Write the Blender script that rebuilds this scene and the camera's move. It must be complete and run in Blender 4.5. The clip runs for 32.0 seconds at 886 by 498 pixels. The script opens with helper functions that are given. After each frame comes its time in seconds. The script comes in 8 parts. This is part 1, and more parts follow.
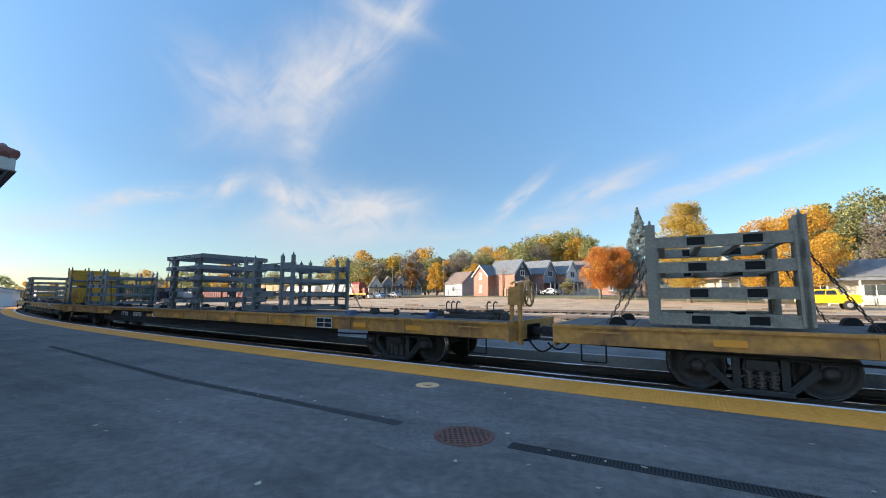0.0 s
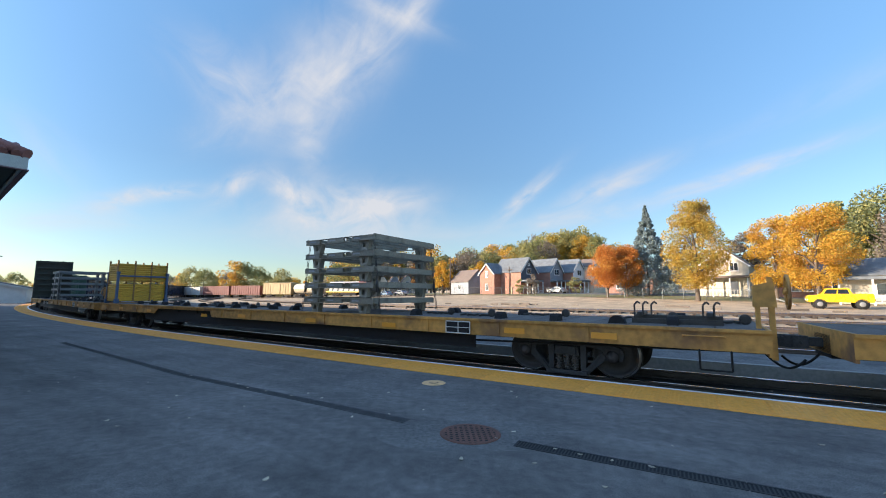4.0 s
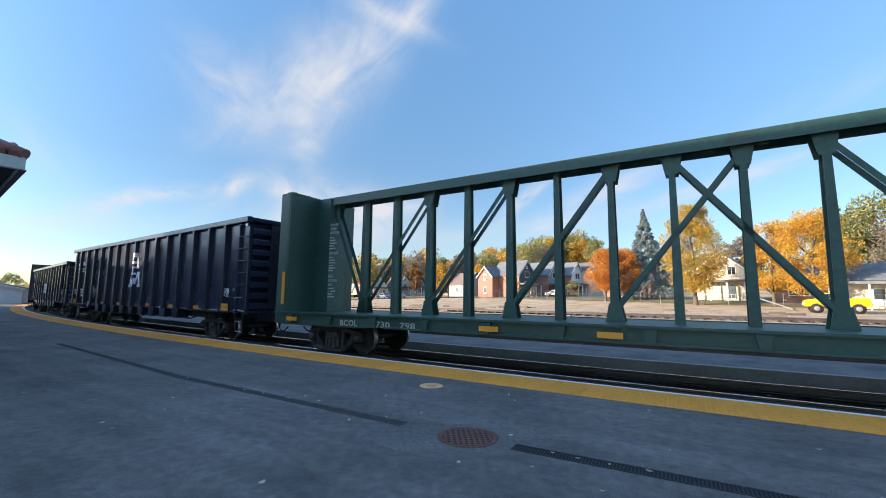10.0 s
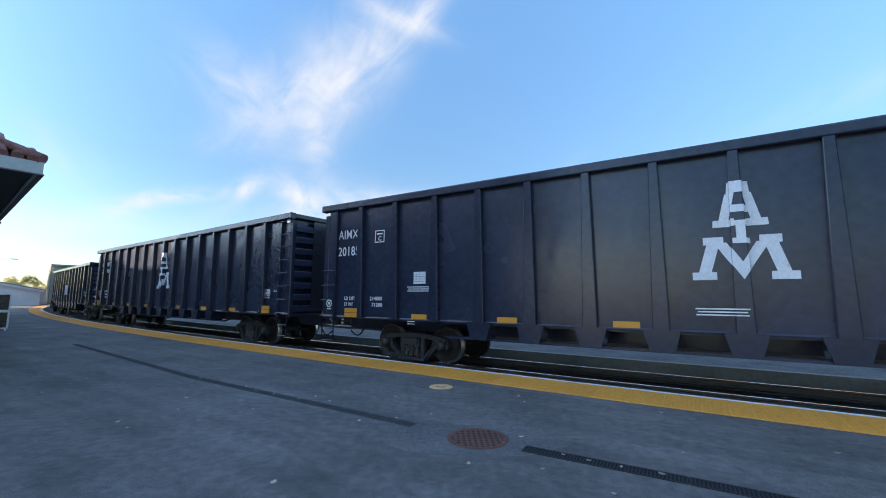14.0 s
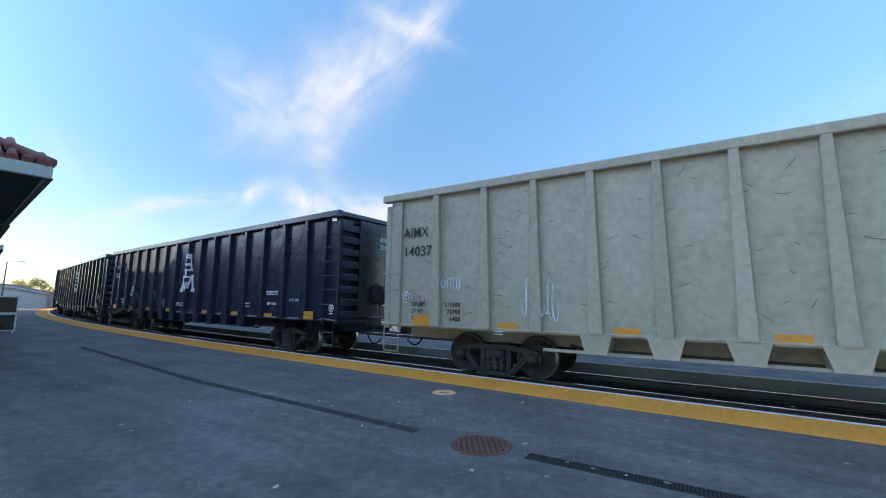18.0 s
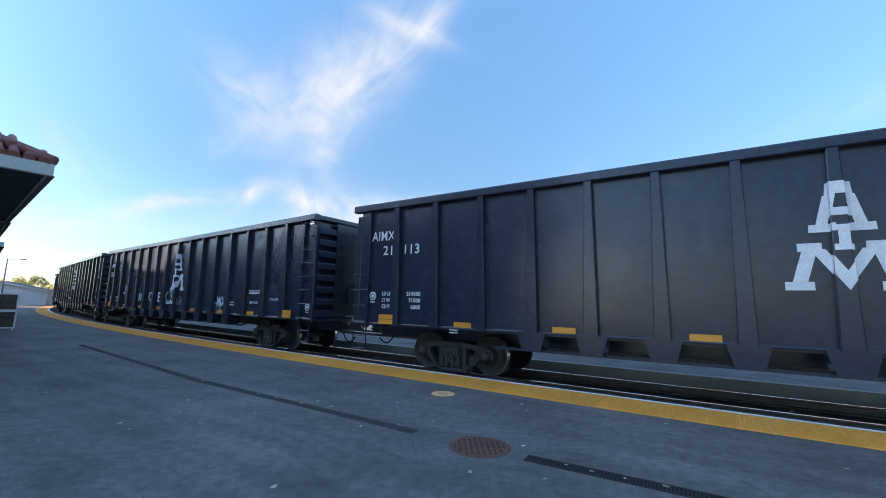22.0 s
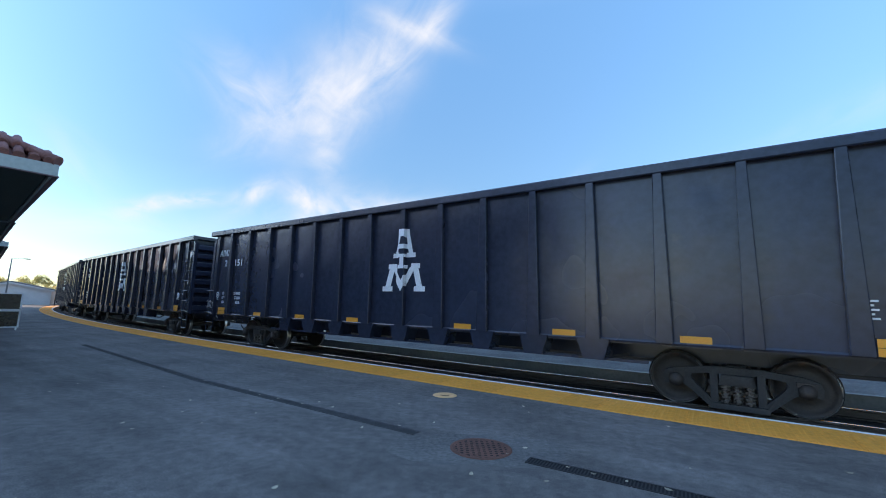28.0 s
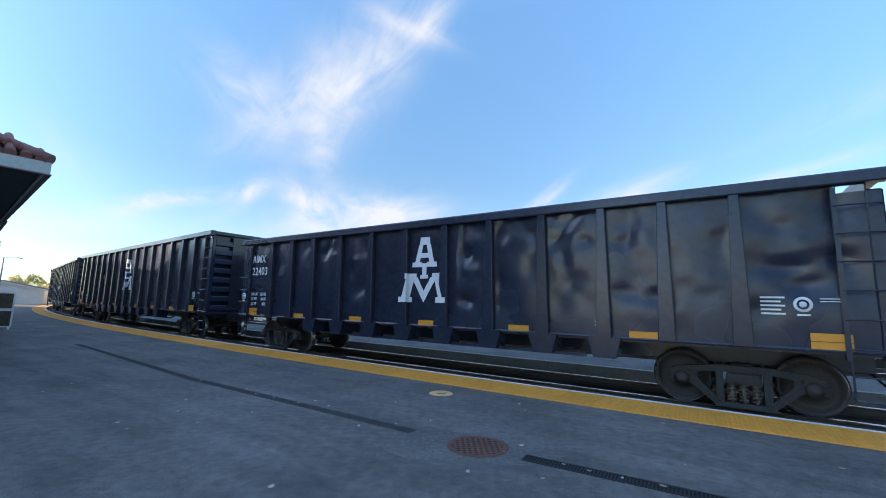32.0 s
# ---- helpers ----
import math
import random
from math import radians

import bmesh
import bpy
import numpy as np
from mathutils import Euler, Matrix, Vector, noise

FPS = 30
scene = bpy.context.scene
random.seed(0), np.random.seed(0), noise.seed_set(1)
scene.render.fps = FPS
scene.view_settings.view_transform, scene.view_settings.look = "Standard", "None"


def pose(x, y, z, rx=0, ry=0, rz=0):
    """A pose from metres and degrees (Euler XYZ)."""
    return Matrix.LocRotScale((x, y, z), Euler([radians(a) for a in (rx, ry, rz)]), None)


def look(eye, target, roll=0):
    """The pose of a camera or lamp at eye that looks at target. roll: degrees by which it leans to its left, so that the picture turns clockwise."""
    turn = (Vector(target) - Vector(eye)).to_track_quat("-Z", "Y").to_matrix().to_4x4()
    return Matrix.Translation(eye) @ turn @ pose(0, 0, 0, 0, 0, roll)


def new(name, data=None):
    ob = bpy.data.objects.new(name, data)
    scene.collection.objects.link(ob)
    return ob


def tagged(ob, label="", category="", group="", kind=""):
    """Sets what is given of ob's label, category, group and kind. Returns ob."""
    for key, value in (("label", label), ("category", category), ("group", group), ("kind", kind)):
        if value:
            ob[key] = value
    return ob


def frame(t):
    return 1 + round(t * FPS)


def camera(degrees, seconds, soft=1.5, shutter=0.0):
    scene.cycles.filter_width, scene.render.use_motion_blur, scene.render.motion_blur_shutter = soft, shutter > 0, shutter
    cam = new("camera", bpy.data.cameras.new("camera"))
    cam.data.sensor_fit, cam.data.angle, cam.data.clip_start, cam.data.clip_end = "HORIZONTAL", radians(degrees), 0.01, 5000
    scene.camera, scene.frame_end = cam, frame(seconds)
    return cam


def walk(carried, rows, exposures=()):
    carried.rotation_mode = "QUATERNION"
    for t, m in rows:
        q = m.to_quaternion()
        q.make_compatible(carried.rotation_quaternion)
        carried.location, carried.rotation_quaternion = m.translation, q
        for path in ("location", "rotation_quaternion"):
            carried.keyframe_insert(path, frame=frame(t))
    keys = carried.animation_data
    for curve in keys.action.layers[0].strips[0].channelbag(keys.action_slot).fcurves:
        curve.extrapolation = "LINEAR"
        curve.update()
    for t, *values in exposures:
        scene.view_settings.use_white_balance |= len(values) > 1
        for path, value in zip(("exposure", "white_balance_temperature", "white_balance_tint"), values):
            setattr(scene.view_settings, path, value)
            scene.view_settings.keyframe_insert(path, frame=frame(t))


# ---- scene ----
# camera: held by hand on the platform, 1.56 m above the asphalt
EYE = 1.562
cam = camera(94.87, 32.0, soft=1.0)
PATH = [
    (0, pose(0, 0, EYE, 96.62, -0.10, -2.85)),
    (0.5, pose(0, 0, EYE, 96.58, -0.08, -2.95)),
    (1, pose(0, 0, EYE, 96.51, -0.04, -2.77)),
    (1.5, pose(0, 0, EYE, 96.43, -0.01, -2.56)),
    (2, pose(0, 0, EYE, 96.48, 0.01, -2.37)),
    (2.5, pose(0, 0, EYE, 96.47, -0.02, -2.10)),
    (3, pose(0, 0, EYE, 96.37, -0.05, -2.28)),
    (3.5, pose(0, 0, EYE, 96.35, -0.16, -2.13)),
    (5.5, pose(0, 0, EYE, 96.37, -0.28, -1.80)),
    (6, pose(0, 0, EYE, 96.41, -0.30, -1.68)),
    (6.5, pose(0, 0, EYE, 96.47, -0.25, -1.54)),
    (7, pose(0, 0, EYE, 96.57, -0.36, -1.68)),
    (7.5, pose(0, 0, EYE, 96.63, -0.54, -2.01)),
    (8, pose(0, 0, EYE, 96.70, -0.62, -2.20)),
    (8.5, pose(0, 0, EYE, 96.72, -0.66, -2.26)),
    (9, pose(0, 0, EYE, 96.73, -0.64, -2.39)),
    (9.5, pose(0, 0, EYE, 96.73, -0.57, -2.32)),
    (10, pose(0, 0, EYE, 96.72, -0.52, -2.25)),
    (10.5, pose(0, 0, EYE, 96.67, -0.50, -2.16)),
    (11, pose(0, 0, EYE, 96.64, -0.48, -1.88)),
    (11.5, pose(0, 0, EYE, 96.60, -0.40, -1.62)),
    (12, pose(0, 0, EYE, 96.66, -0.31, -1.46)),
    (12.5, pose(0, 0, EYE, 96.65, -0.26, -1.36)),
    (13, pose(0, 0, EYE, 96.66, -0.27, -1.17)),
    (13.5, pose(0, 0, EYE, 96.74, -0.34, -1.09)),
    (14, pose(0, 0, EYE, 96.84, -0.42, -0.97)),
    (14.5, pose(0, 0, EYE, 97.02, -0.64, -0.86)),
    (16.5, pose(0, 0, EYE, 97.52, -0.84, -0.72)),
    (17, pose(0, 0, EYE, 97.59, -0.80, -0.71)),
    (17.5, pose(0, 0, EYE, 97.59, -0.79, -0.58)),
    (18, pose(0, 0, EYE, 97.57, -0.79, -0.44)),
    (18.5, pose(0, 0, EYE, 97.52, -0.73, -0.25)),
    (19, pose(0, 0, EYE, 97.56, -0.83, -0.08)),
    (19.5, pose(0, 0, EYE, 97.57, -0.90, 0.04)),
    (20, pose(0, 0, EYE, 97.59, -0.96, -0.04)),
    (20.5, pose(0, 0, EYE, 97.64, -1.02, -0.11)),
    (21, pose(0, 0, EYE, 97.66, -1.20, -0.21)),
    (21.5, pose(0, 0, EYE, 97.72, -1.27, -0.36)),
    (22, pose(0, 0, EYE, 97.71, -1.29, -0.47)),
    (22.5, pose(0, 0, EYE, 97.60, -1.31, -0.52)),
    (23, pose(0, 0, EYE, 97.53, -1.38, -0.60)),
    (23.5, pose(0, 0, EYE, 97.46, -1.37, -0.60)),
    (24, pose(0, 0, EYE, 97.44, -1.34, -0.52)),
    (24.5, pose(0, 0, EYE, 97.51, -1.31, -0.37)),
    (25, pose(0, 0, EYE, 97.51, -1.29, -0.31)),
    (25.5, pose(0, 0, EYE, 97.51, -1.31, -0.22)),
    (27.5, pose(0, 0, EYE, 97.79, -1.40, -0.16)),
    (28, pose(0, 0, EYE, 97.89, -1.53, -0.21)),
    (28.5, pose(0, 0, EYE, 97.90, -1.56, -0.28)),
    (29, pose(0, 0, EYE, 97.91, -1.44, -0.31)),
    (29.5, pose(0, 0, EYE, 97.90, -1.38, -0.38)),
    (30, pose(0, 0, EYE, 97.81, -1.49, -0.49)),
    (30.5, pose(0, 0, EYE, 97.79, -1.45, -0.51)),
    (31, pose(0, 0, EYE, 97.70, -1.43, -0.55)),
    (31.5, pose(0, 0, EYE, 97.63, -1.37, -0.61)),
    (32, pose(0, 0, EYE, 97.67, -1.39, -0.72)),
]

walk(cam, PATH, [(0, 2.38, 6650, 12.5), (9, 2.4, 6650, 12.5), (12, 2.72, 6650, 13.5), (32, 2.72, 6650, 13.5)])

# ---- light ----
SUN_AZ, SUN_EL = radians(190), radians(14)      # azimuth counted from +x towards +y
world = bpy.data.worlds.new("sky")
scene.world = world
world.use_nodes = True
SKY = 0.15
nt = world.node_tree
nt.nodes.clear()


def wn(kind, **props):
    n = nt.nodes.new(kind)
    for key, value in props.items():
        if key == "op":
            n.operation = value
        elif key == "ins":
            for i, v in value.items():
                if isinstance(v, bpy.types.NodeSocket):
                    nt.links.new(v, n.inputs[i])
                else:
                    n.inputs[i].default_value = v
    return n


def wm(op, a, b=0.0, c=0.0):
    return wn("ShaderNodeMath", op=op, ins={0: a, 1: b, 2: c}).outputs[0]


sky = nt.nodes.new("ShaderNodeTexSky")
sky.sky_type, sky.sun_disc = "NISHITA", False
sky.sun_elevation, sky.sun_rotation = SUN_EL, math.pi / 2 - SUN_AZ
sky.altitude, sky.air_density, sky.dust_density, sky.ozone_density = 200, 1.0, 0.3, 2.0
ray = wn("ShaderNodeTexCoord").outputs["Generated"]
sep = wn("ShaderNodeSeparateXYZ", ins={0: ray})
az = wm("MULTIPLY", wm("ARCTAN2", sep.outputs[0], sep.outputs[1]), 57.2958)
el = wm("MULTIPLY", wm("ARCSINE", sep.outputs[2]), 57.2958)


def wisp(caz, cel, length, width, tilt, density, grain, seed, stretch):
    """A patch of cirrus round one heading: a soft ellipse in degrees, torn by stretched noise."""
    u, v = wm("SUBTRACT", az, caz), wm("SUBTRACT", el, cel)
    c, s = math.cos(radians(tilt)), math.sin(radians(tilt))
    a = wm("ADD", wm("MULTIPLY", u, c), wm("MULTIPLY", v, s))
    b = wm("SUBTRACT", wm("MULTIPLY", v, c), wm("MULTIPLY", u, s))
    q = wn("ShaderNodeCombineXYZ", ins={0: wm("MULTIPLY", a, grain / stretch), 1: wm("MULTIPLY", b, grain), 2: seed})
    n = wn("ShaderNodeTexNoise", ins={"Vector": q.outputs[0], "Scale": 1.0, "Detail": 8.0, "Roughness": 0.58, "Distortion": 0.7}).outputs[0]
    r2 = wm("ADD", wm("POWER", wm("ABSOLUTE", wm("DIVIDE", a, length)), 2.0), wm("POWER", wm("ABSOLUTE", wm("DIVIDE", b, width)), 2.0))
    fall = wm("POWER", 2.718, wm("MULTIPLY", r2, -1.0))
    torn = wn("ShaderNodeMapRange", ins={0: n, 1: 0.28, 2: 0.80, 3: 0.0, 4: 1.0}).outputs[0]
    return wm("MULTIPLY", wm("MULTIPLY", fall, torn), density)


WISPS = [
    (-9.5, 31.5, 11, 3.4, 48, 0.92, 0.22, 1.0, 2.2),
    (-18.5, 25.5, 6.5, 5.0, 40, 0.85, 0.20, 21.0, 1.3),
    (-26.0, 25.0, 6.5, 3.6, -24, 0.75, 0.22, 7.0, 1.5),
    (-14.0, 30.0, 8.0, 5.5, 50, 0.55, 0.16, 31.0, 1.3),
    (-5.0, 35.8, 6.0, 1.1, -14, 0.9, 0.30, 2.0, 2.5),
    (-1.5, 37.5, 3.5, 1.6, 40, 0.8, 0.28, 24.0, 2.0),
    (-26.5, 20.5, 5.0, 2.2, 30, 0.55, 0.28, 17.0, 2.0),
    (-17.0, 20.0, 2.0, 4.5, 10, 0.6, 0.26, 18.0, 1.6),
    (-12.0, 11.0, 10, 3.6, 2, 1.35, 0.24, 3.0, 1.3),
    (-6.0, 12.6, 5.5, 1.5, 8, 1.2, 0.30, 19.0, 1.8),
    (-19.0, 13.2, 3.0, 1.8, -40, 1.2, 0.36, 15.0, 1.6),
    (-26, 13.2, 3.4, 1.2, 36, 1.2, 0.36, 4.0, 1.8),
    (-32.5, 11.8, 3.2, 0.75, 14, 1.2, 0.5, 5.0, 2.2),
    (-37, 10.2, 3.0, 0.9, 24, 1.1, 0.45, 20.0, 2.2),
    (-41, 7.9, 7, 1.6, 8, 0.8, 0.26, 6.0, 3.0),
    (-43, 14.0, 4.0, 1.8, -45, 0.4, 0.3, 22.0, 2.0),
    (13.5, 13.4, 5.0, 0.9, 38, 1.25, 0.50, 8.0, 3.0),
    (24, 13.7, 7.5, 1.5, 20, 1.15, 0.45, 9.0, 3.5),
    (38, 13.6, 9, 1.0, 12, 1.2, 0.50, 10.0, 4.0),
    (20, 10.2, 10, 1.2, 6, 0.7, 0.40, 23.0, 3.0),
    (-8, 7.0, 26, 3.0, 2, 0.55, 0.18, 11.0, 4.0),
    (46, 20, 8, 1.4, 16, 0.35, 0.28, 12.0, 4.0),
    (200, 25, 40, 12, 15, 0.6, 0.12, 13.0, 3.0),
    (120, 18, 30, 8, 10, 0.5, 0.12, 14.0, 3.0),
]
cover = None
for row in WISPS:
    w = wisp(*row)
    cover = w if cover is None else wm("ADD", cover, w)
cover = wm("MINIMUM", cover, 0.92)
mix = nt.nodes.new("ShaderNodeMix")
mix.data_type = "RGBA"
nt.links.new(cover, mix.inputs[0])
# sky colour dimmed by elevation: low sky darker, overhead full to light the shade
ramp = nt.nodes.new("ShaderNodeValToRGB")
nt.links.new(wm("DIVIDE", el, 90.0), ramp.inputs[0])
ramp.color_ramp.elements[0].position, ramp.color_ramp.elements[0].color = 0.0, (0.20, 0.22, 0.235, 1)
ramp.color_ramp.elements[1].position, ramp.color_ramp.elements[1].color = 0.75, (1.0, 0.96, 0.93, 1)
e = ramp.color_ramp.elements.new(0.18)
e.color = (0.22, 0.265, 0.29, 1)
e = ramp.color_ramp.elements.new(0.42)
e.color = (0.33, 0.43, 0.465, 1)
tint = nt.nodes.new("ShaderNodeMix")
tint.data_type, tint.blend_type = "RGBA", "MULTIPLY"
tint.inputs[0].default_value = 1.0
nt.links.new(sky.outputs[0], tint.inputs[6])
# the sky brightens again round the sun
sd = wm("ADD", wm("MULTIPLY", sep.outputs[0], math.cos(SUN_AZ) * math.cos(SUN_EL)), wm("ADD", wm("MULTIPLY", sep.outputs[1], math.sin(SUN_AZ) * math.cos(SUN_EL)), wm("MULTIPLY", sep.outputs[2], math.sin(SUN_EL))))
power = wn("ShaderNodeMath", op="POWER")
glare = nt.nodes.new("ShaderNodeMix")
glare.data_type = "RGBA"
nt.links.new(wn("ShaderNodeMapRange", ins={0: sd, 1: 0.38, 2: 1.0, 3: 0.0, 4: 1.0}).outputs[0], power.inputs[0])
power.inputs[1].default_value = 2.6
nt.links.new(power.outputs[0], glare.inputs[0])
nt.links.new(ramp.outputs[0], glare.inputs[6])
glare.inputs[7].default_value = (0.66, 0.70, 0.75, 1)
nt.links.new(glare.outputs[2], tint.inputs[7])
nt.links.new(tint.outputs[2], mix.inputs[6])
mix.inputs[7].default_value = (0.94, 0.98, 1.04, 1)
back = nt.nodes.new("ShaderNodeBackground")
back.inputs[1].default_value = SKY
nt.links.new(mix.outputs[2], back.inputs[0])
nt.links.new(back.outputs[0], nt.nodes.new("ShaderNodeOutputWorld").inputs[0])


sun = new("sun", bpy.data.lights.new("sun", "SUN"))
sun.data.energy, sun.data.angle, sun.data.color = 1.95, radians(0.6), (1.0, 0.84, 0.64)
to_sun = Vector((math.cos(SUN_AZ) * math.cos(SUN_EL), math.sin(SUN_AZ) * math.cos(SUN_EL), math.sin(SUN_EL)))
sun.matrix_world = look(to_sun * 60, (0, 0, 0))

# ---- materials ----
def mat(name, base, rough=0.7, metal=0.0, grain=0.10, scale=6.0, spots=0.0, spot_color=(0.1, 0.06, 0.04), spot_scale=1.2, bump=0.15, bump_scale=40.0,
        vary=0.0, stretch=(1, 1, 1), spec=0.5, glow=0.0):
    """A surface with fine grain, broad blotches, a little relief and, where asked, stains of another colour."""
    m = bpy.data.materials.new(name)
    m.use_nodes = True
    t = m.node_tree
    bsdf = t.nodes["Principled BSDF"]
    co = t.nodes.new("ShaderNodeTexCoord")
    mp = t.nodes.new("ShaderNodeMapping")
    mp.inputs["Scale"].default_value = stretch
    t.links.new(co.outputs["Object"], mp.inputs[0])

    def noise_at(sc, detail=4.0):
        n = t.nodes.new("ShaderNodeTexNoise")
        n.inputs["Scale"].default_value, n.inputs["Detail"].default_value = sc, detail
        t.links.new(mp.outputs[0], n.inputs["Vector"])
        return n.outputs[0]

    fine, broad = noise_at(scale * 7, 6.0), noise_at(scale * 0.35, 3.0)
    add = t.nodes.new("ShaderNodeMath")
    add.operation = "ADD"
    t.links.new(fine, add.inputs[0]), t.links.new(broad, add.inputs[1])
    rng = t.nodes.new("ShaderNodeMapRange")
    rng.inputs[1].default_value, rng.inputs[2].default_value = 0.6, 1.4
    rng.inputs[3].default_value, rng.inputs[4].default_value = 1 - grain * 2, 1 + grain * 2
    t.links.new(add.outputs[0], rng.inputs[0])
    value = rng.outputs[0]
    if vary:
        info = t.nodes.new("ShaderNodeObjectInfo")
        r2 = t.nodes.new("ShaderNodeMapRange")
        r2.inputs[3].default_value, r2.inputs[4].default_value = 1 - vary, 1 + vary
        t.links.new(info.outputs["Random"], r2.inputs[0])
        mu = t.nodes.new("ShaderNodeMath")
        mu.operation = "MULTIPLY"
        t.links.new(value, mu.inputs[0]), t.links.new(r2.outputs[0], mu.inputs[1])
        value = mu.outputs[0]
    hsv = t.nodes.new("ShaderNodeHueSaturation")
    hsv.inputs["Color"].default_value = (*base, 1)
    t.links.new(value, hsv.inputs["Value"])
    color = hsv.outputs[0]
    if spots:
        sn = noise_at(spot_scale, 8.0)
        sr = t.nodes.new("ShaderNodeMapRange")
        sr.inputs[1].default_value, sr.inputs[2].default_value = 0.72 - 0.3 * spots, 0.86 - 0.3 * spots
        t.links.new(sn, sr.inputs[0])
        mx = t.nodes.new("ShaderNodeMix")
        mx.data_type = "RGBA"
        t.links.new(sr.outputs[0], mx.inputs[0]), t.links.new(color, mx.inputs[6])
        mx.inputs[7].default_value = (*spot_color, 1)
        color = mx.outputs[2]
    t.links.new(color, bsdf.inputs["Base Color"])
    rr = t.nodes.new("ShaderNodeMapRange")
    rr.inputs[3].default_value, rr.inputs[4].default_value = max(0.03, rough - 0.12), min(1.0, rough + 0.12)
    t.links.new(broad, rr.inputs[0]), t.links.new(rr.outputs[0], bsdf.inputs["Roughness"])
    bsdf.inputs["Metallic"].default_value, bsdf.inputs["Specular IOR Level"].default_value = metal, spec
    if bump:
        bp = t.nodes.new("ShaderNodeBump")
        bp.inputs["Strength"].default_value, bp.inputs["Distance"].default_value = bump, 0.02
        t.links.new(noise_at(bump_scale, 5.0), bp.inputs["Height"]), t.links.new(bp.outputs[0], bsdf.inputs["Normal"])
    if glow:
        t.links.new(color, bsdf.inputs["Emission Color"])
        bsdf.inputs["Emission Strength"].default_value = glow
    return m


def asphalt_mat():
    """Worn platform asphalt: stone speckle, blotches, scuffs that run along the platform, old damp stains."""
    m = bpy.data.materials.new("asphalt")
    m.use_nodes = True
    t = m.node_tree
    bsdf = t.nodes["Principled BSDF"]
    co = t.nodes.new("ShaderNodeTexCoord")

    def noise_at(sc, detail, stretch=(1, 1, 1), turn=0.0):
        mp = t.nodes.new("ShaderNodeMapping")
        mp.vector_type = "TEXTURE"
        mp.inputs["Rotation"].default_value = (0, 0, radians(turn))
        mp.inputs["Scale"].default_value = stretch
        t.links.new(co.outputs["Object"], mp.inputs[0])
        n = t.nodes.new("ShaderNodeTexNoise")
        n.inputs["Scale"].default_value, n.inputs["Detail"].default_value, n.inputs["Roughness"].default_value = sc, detail, 0.6
        t.links.new(mp.outputs[0], n.inputs["Vector"])
        return n.outputs[0]

    def rng(v, a, b, c, d):
        r = t.nodes.new("ShaderNodeMapRange")
        for i, q in enumerate((a, b, c, d)):
            r.inputs[i + 1].default_value = q
        t.links.new(v, r.inputs[0])
        return r.outputs[0]

    def mul(a, b):
        n = t.nodes.new("ShaderNodeMath")
        n.operation = "MULTIPLY"
        t.links.new(a, n.inputs[0]), t.links.new(b, n.inputs[1])
        return n.outputs[0]

    speck = noise_at(85.0, 3.0)
    v = rng(speck, 0.3, 0.7, 0.40, 1.60)
    v = mul(v, rng(noise_at(9.0, 6.0), 0.3, 0.7, 0.70, 1.30))
    v = mul(v, rng(noise_at(0.55, 5.0), 0.32, 0.68, 0.66, 1.32))
    v = mul(v, rng(noise_at(2.2, 5.0, (9, 0.8, 1), 146.6), 0.32, 0.68, 0.80, 1.20))
    v = mul(v, rng(noise_at(0.9, 7.0, (2.5, 0.9, 1), 146.6), 0.60, 0.72, 1.0, 0.72))
    hs = t.nodes.new("ShaderNodeHueSaturation")
    hs.inputs["Color"].default_value = (0.124, 0.113, 0.104, 1)
    t.links.new(v, hs.inputs["Value"])
    t.links.new(hs.outputs[0], bsdf.inputs["Base Color"])
    bsdf.inputs["Roughness"].default_value = 0.88
    bp = t.nodes.new("ShaderNodeBump")
    bp.inputs["Strength"].default_value, bp.inputs["Distance"].default_value = 0.7, 0.006
    t.links.new(speck, bp.inputs["Height"]), t.links.new(bp.outputs[0], bsdf.inputs["Normal"])
    return m


M_ASPHALT = asphalt_mat()
M_PATCH = mat("patched_asphalt", (0.128, 0.120, 0.112), 0.9, grain=0.3, scale=3, spots=0.55, spot_color=(0.095, 0.095, 0.095), spot_scale=2.2, bump=0.6, bump_scale=70)
M_YELLOW = mat("tactile_yellow", (0.84, 0.35, 0.05), 0.62, grain=0.12, scale=2, spots=0.35, spot_color=(0.52, 0.25, 0.07), spot_scale=0.8, bump=0.2, vary=0.06)
M_YEDGE = mat("faded_yellow_edge", (0.70, 0.40, 0.18), 0.7, grain=0.15, scale=3, spots=0.4, spot_color=(0.30, 0.2, 0.1), spot_scale=2)
M_WHITE = mat("white_line", (0.78, 0.79, 0.80), 0.6, grain=0.06, scale=3, spots=0.25, spot_color=(0.45, 0.45, 0.45), spot_scale=3)
M_CONC = mat("concrete", (0.25, 0.25, 0.24), 0.9, grain=0.14, scale=2, spots=0.4, spot_color=(0.14, 0.14, 0.135), spot_scale=0.9, bump=0.4)
M_BALLAST = mat("ballast", (0.04, 0.038, 0.037), 0.95, grain=0.3, scale=6, bump=0.9, bump_scale=26)
M_YARD = mat("yard_gravel", (0.45, 0.325, 0.20), 0.95, grain=0.25, scale=1.2, spots=0.5, spot_color=(0.27, 0.20, 0.13), spot_scale=0.35, bump=0.7, bump_scale=18)
M_GRASS = mat("dry_grass", (0.19, 0.17, 0.065), 0.95, grain=0.25, scale=2, spots=0.5, spot_color=(0.10, 0.12, 0.04), spot_scale=0.3, bump=0.8, bump_scale=30)
M_RAIL = mat("rail_steel", (0.10, 0.075, 0.06), 0.6, 0.4, grain=0.2)
M_RAILTOP = mat("polished_rail", (0.62, 0.62, 0.63), 0.22, 1.0, grain=0.05)
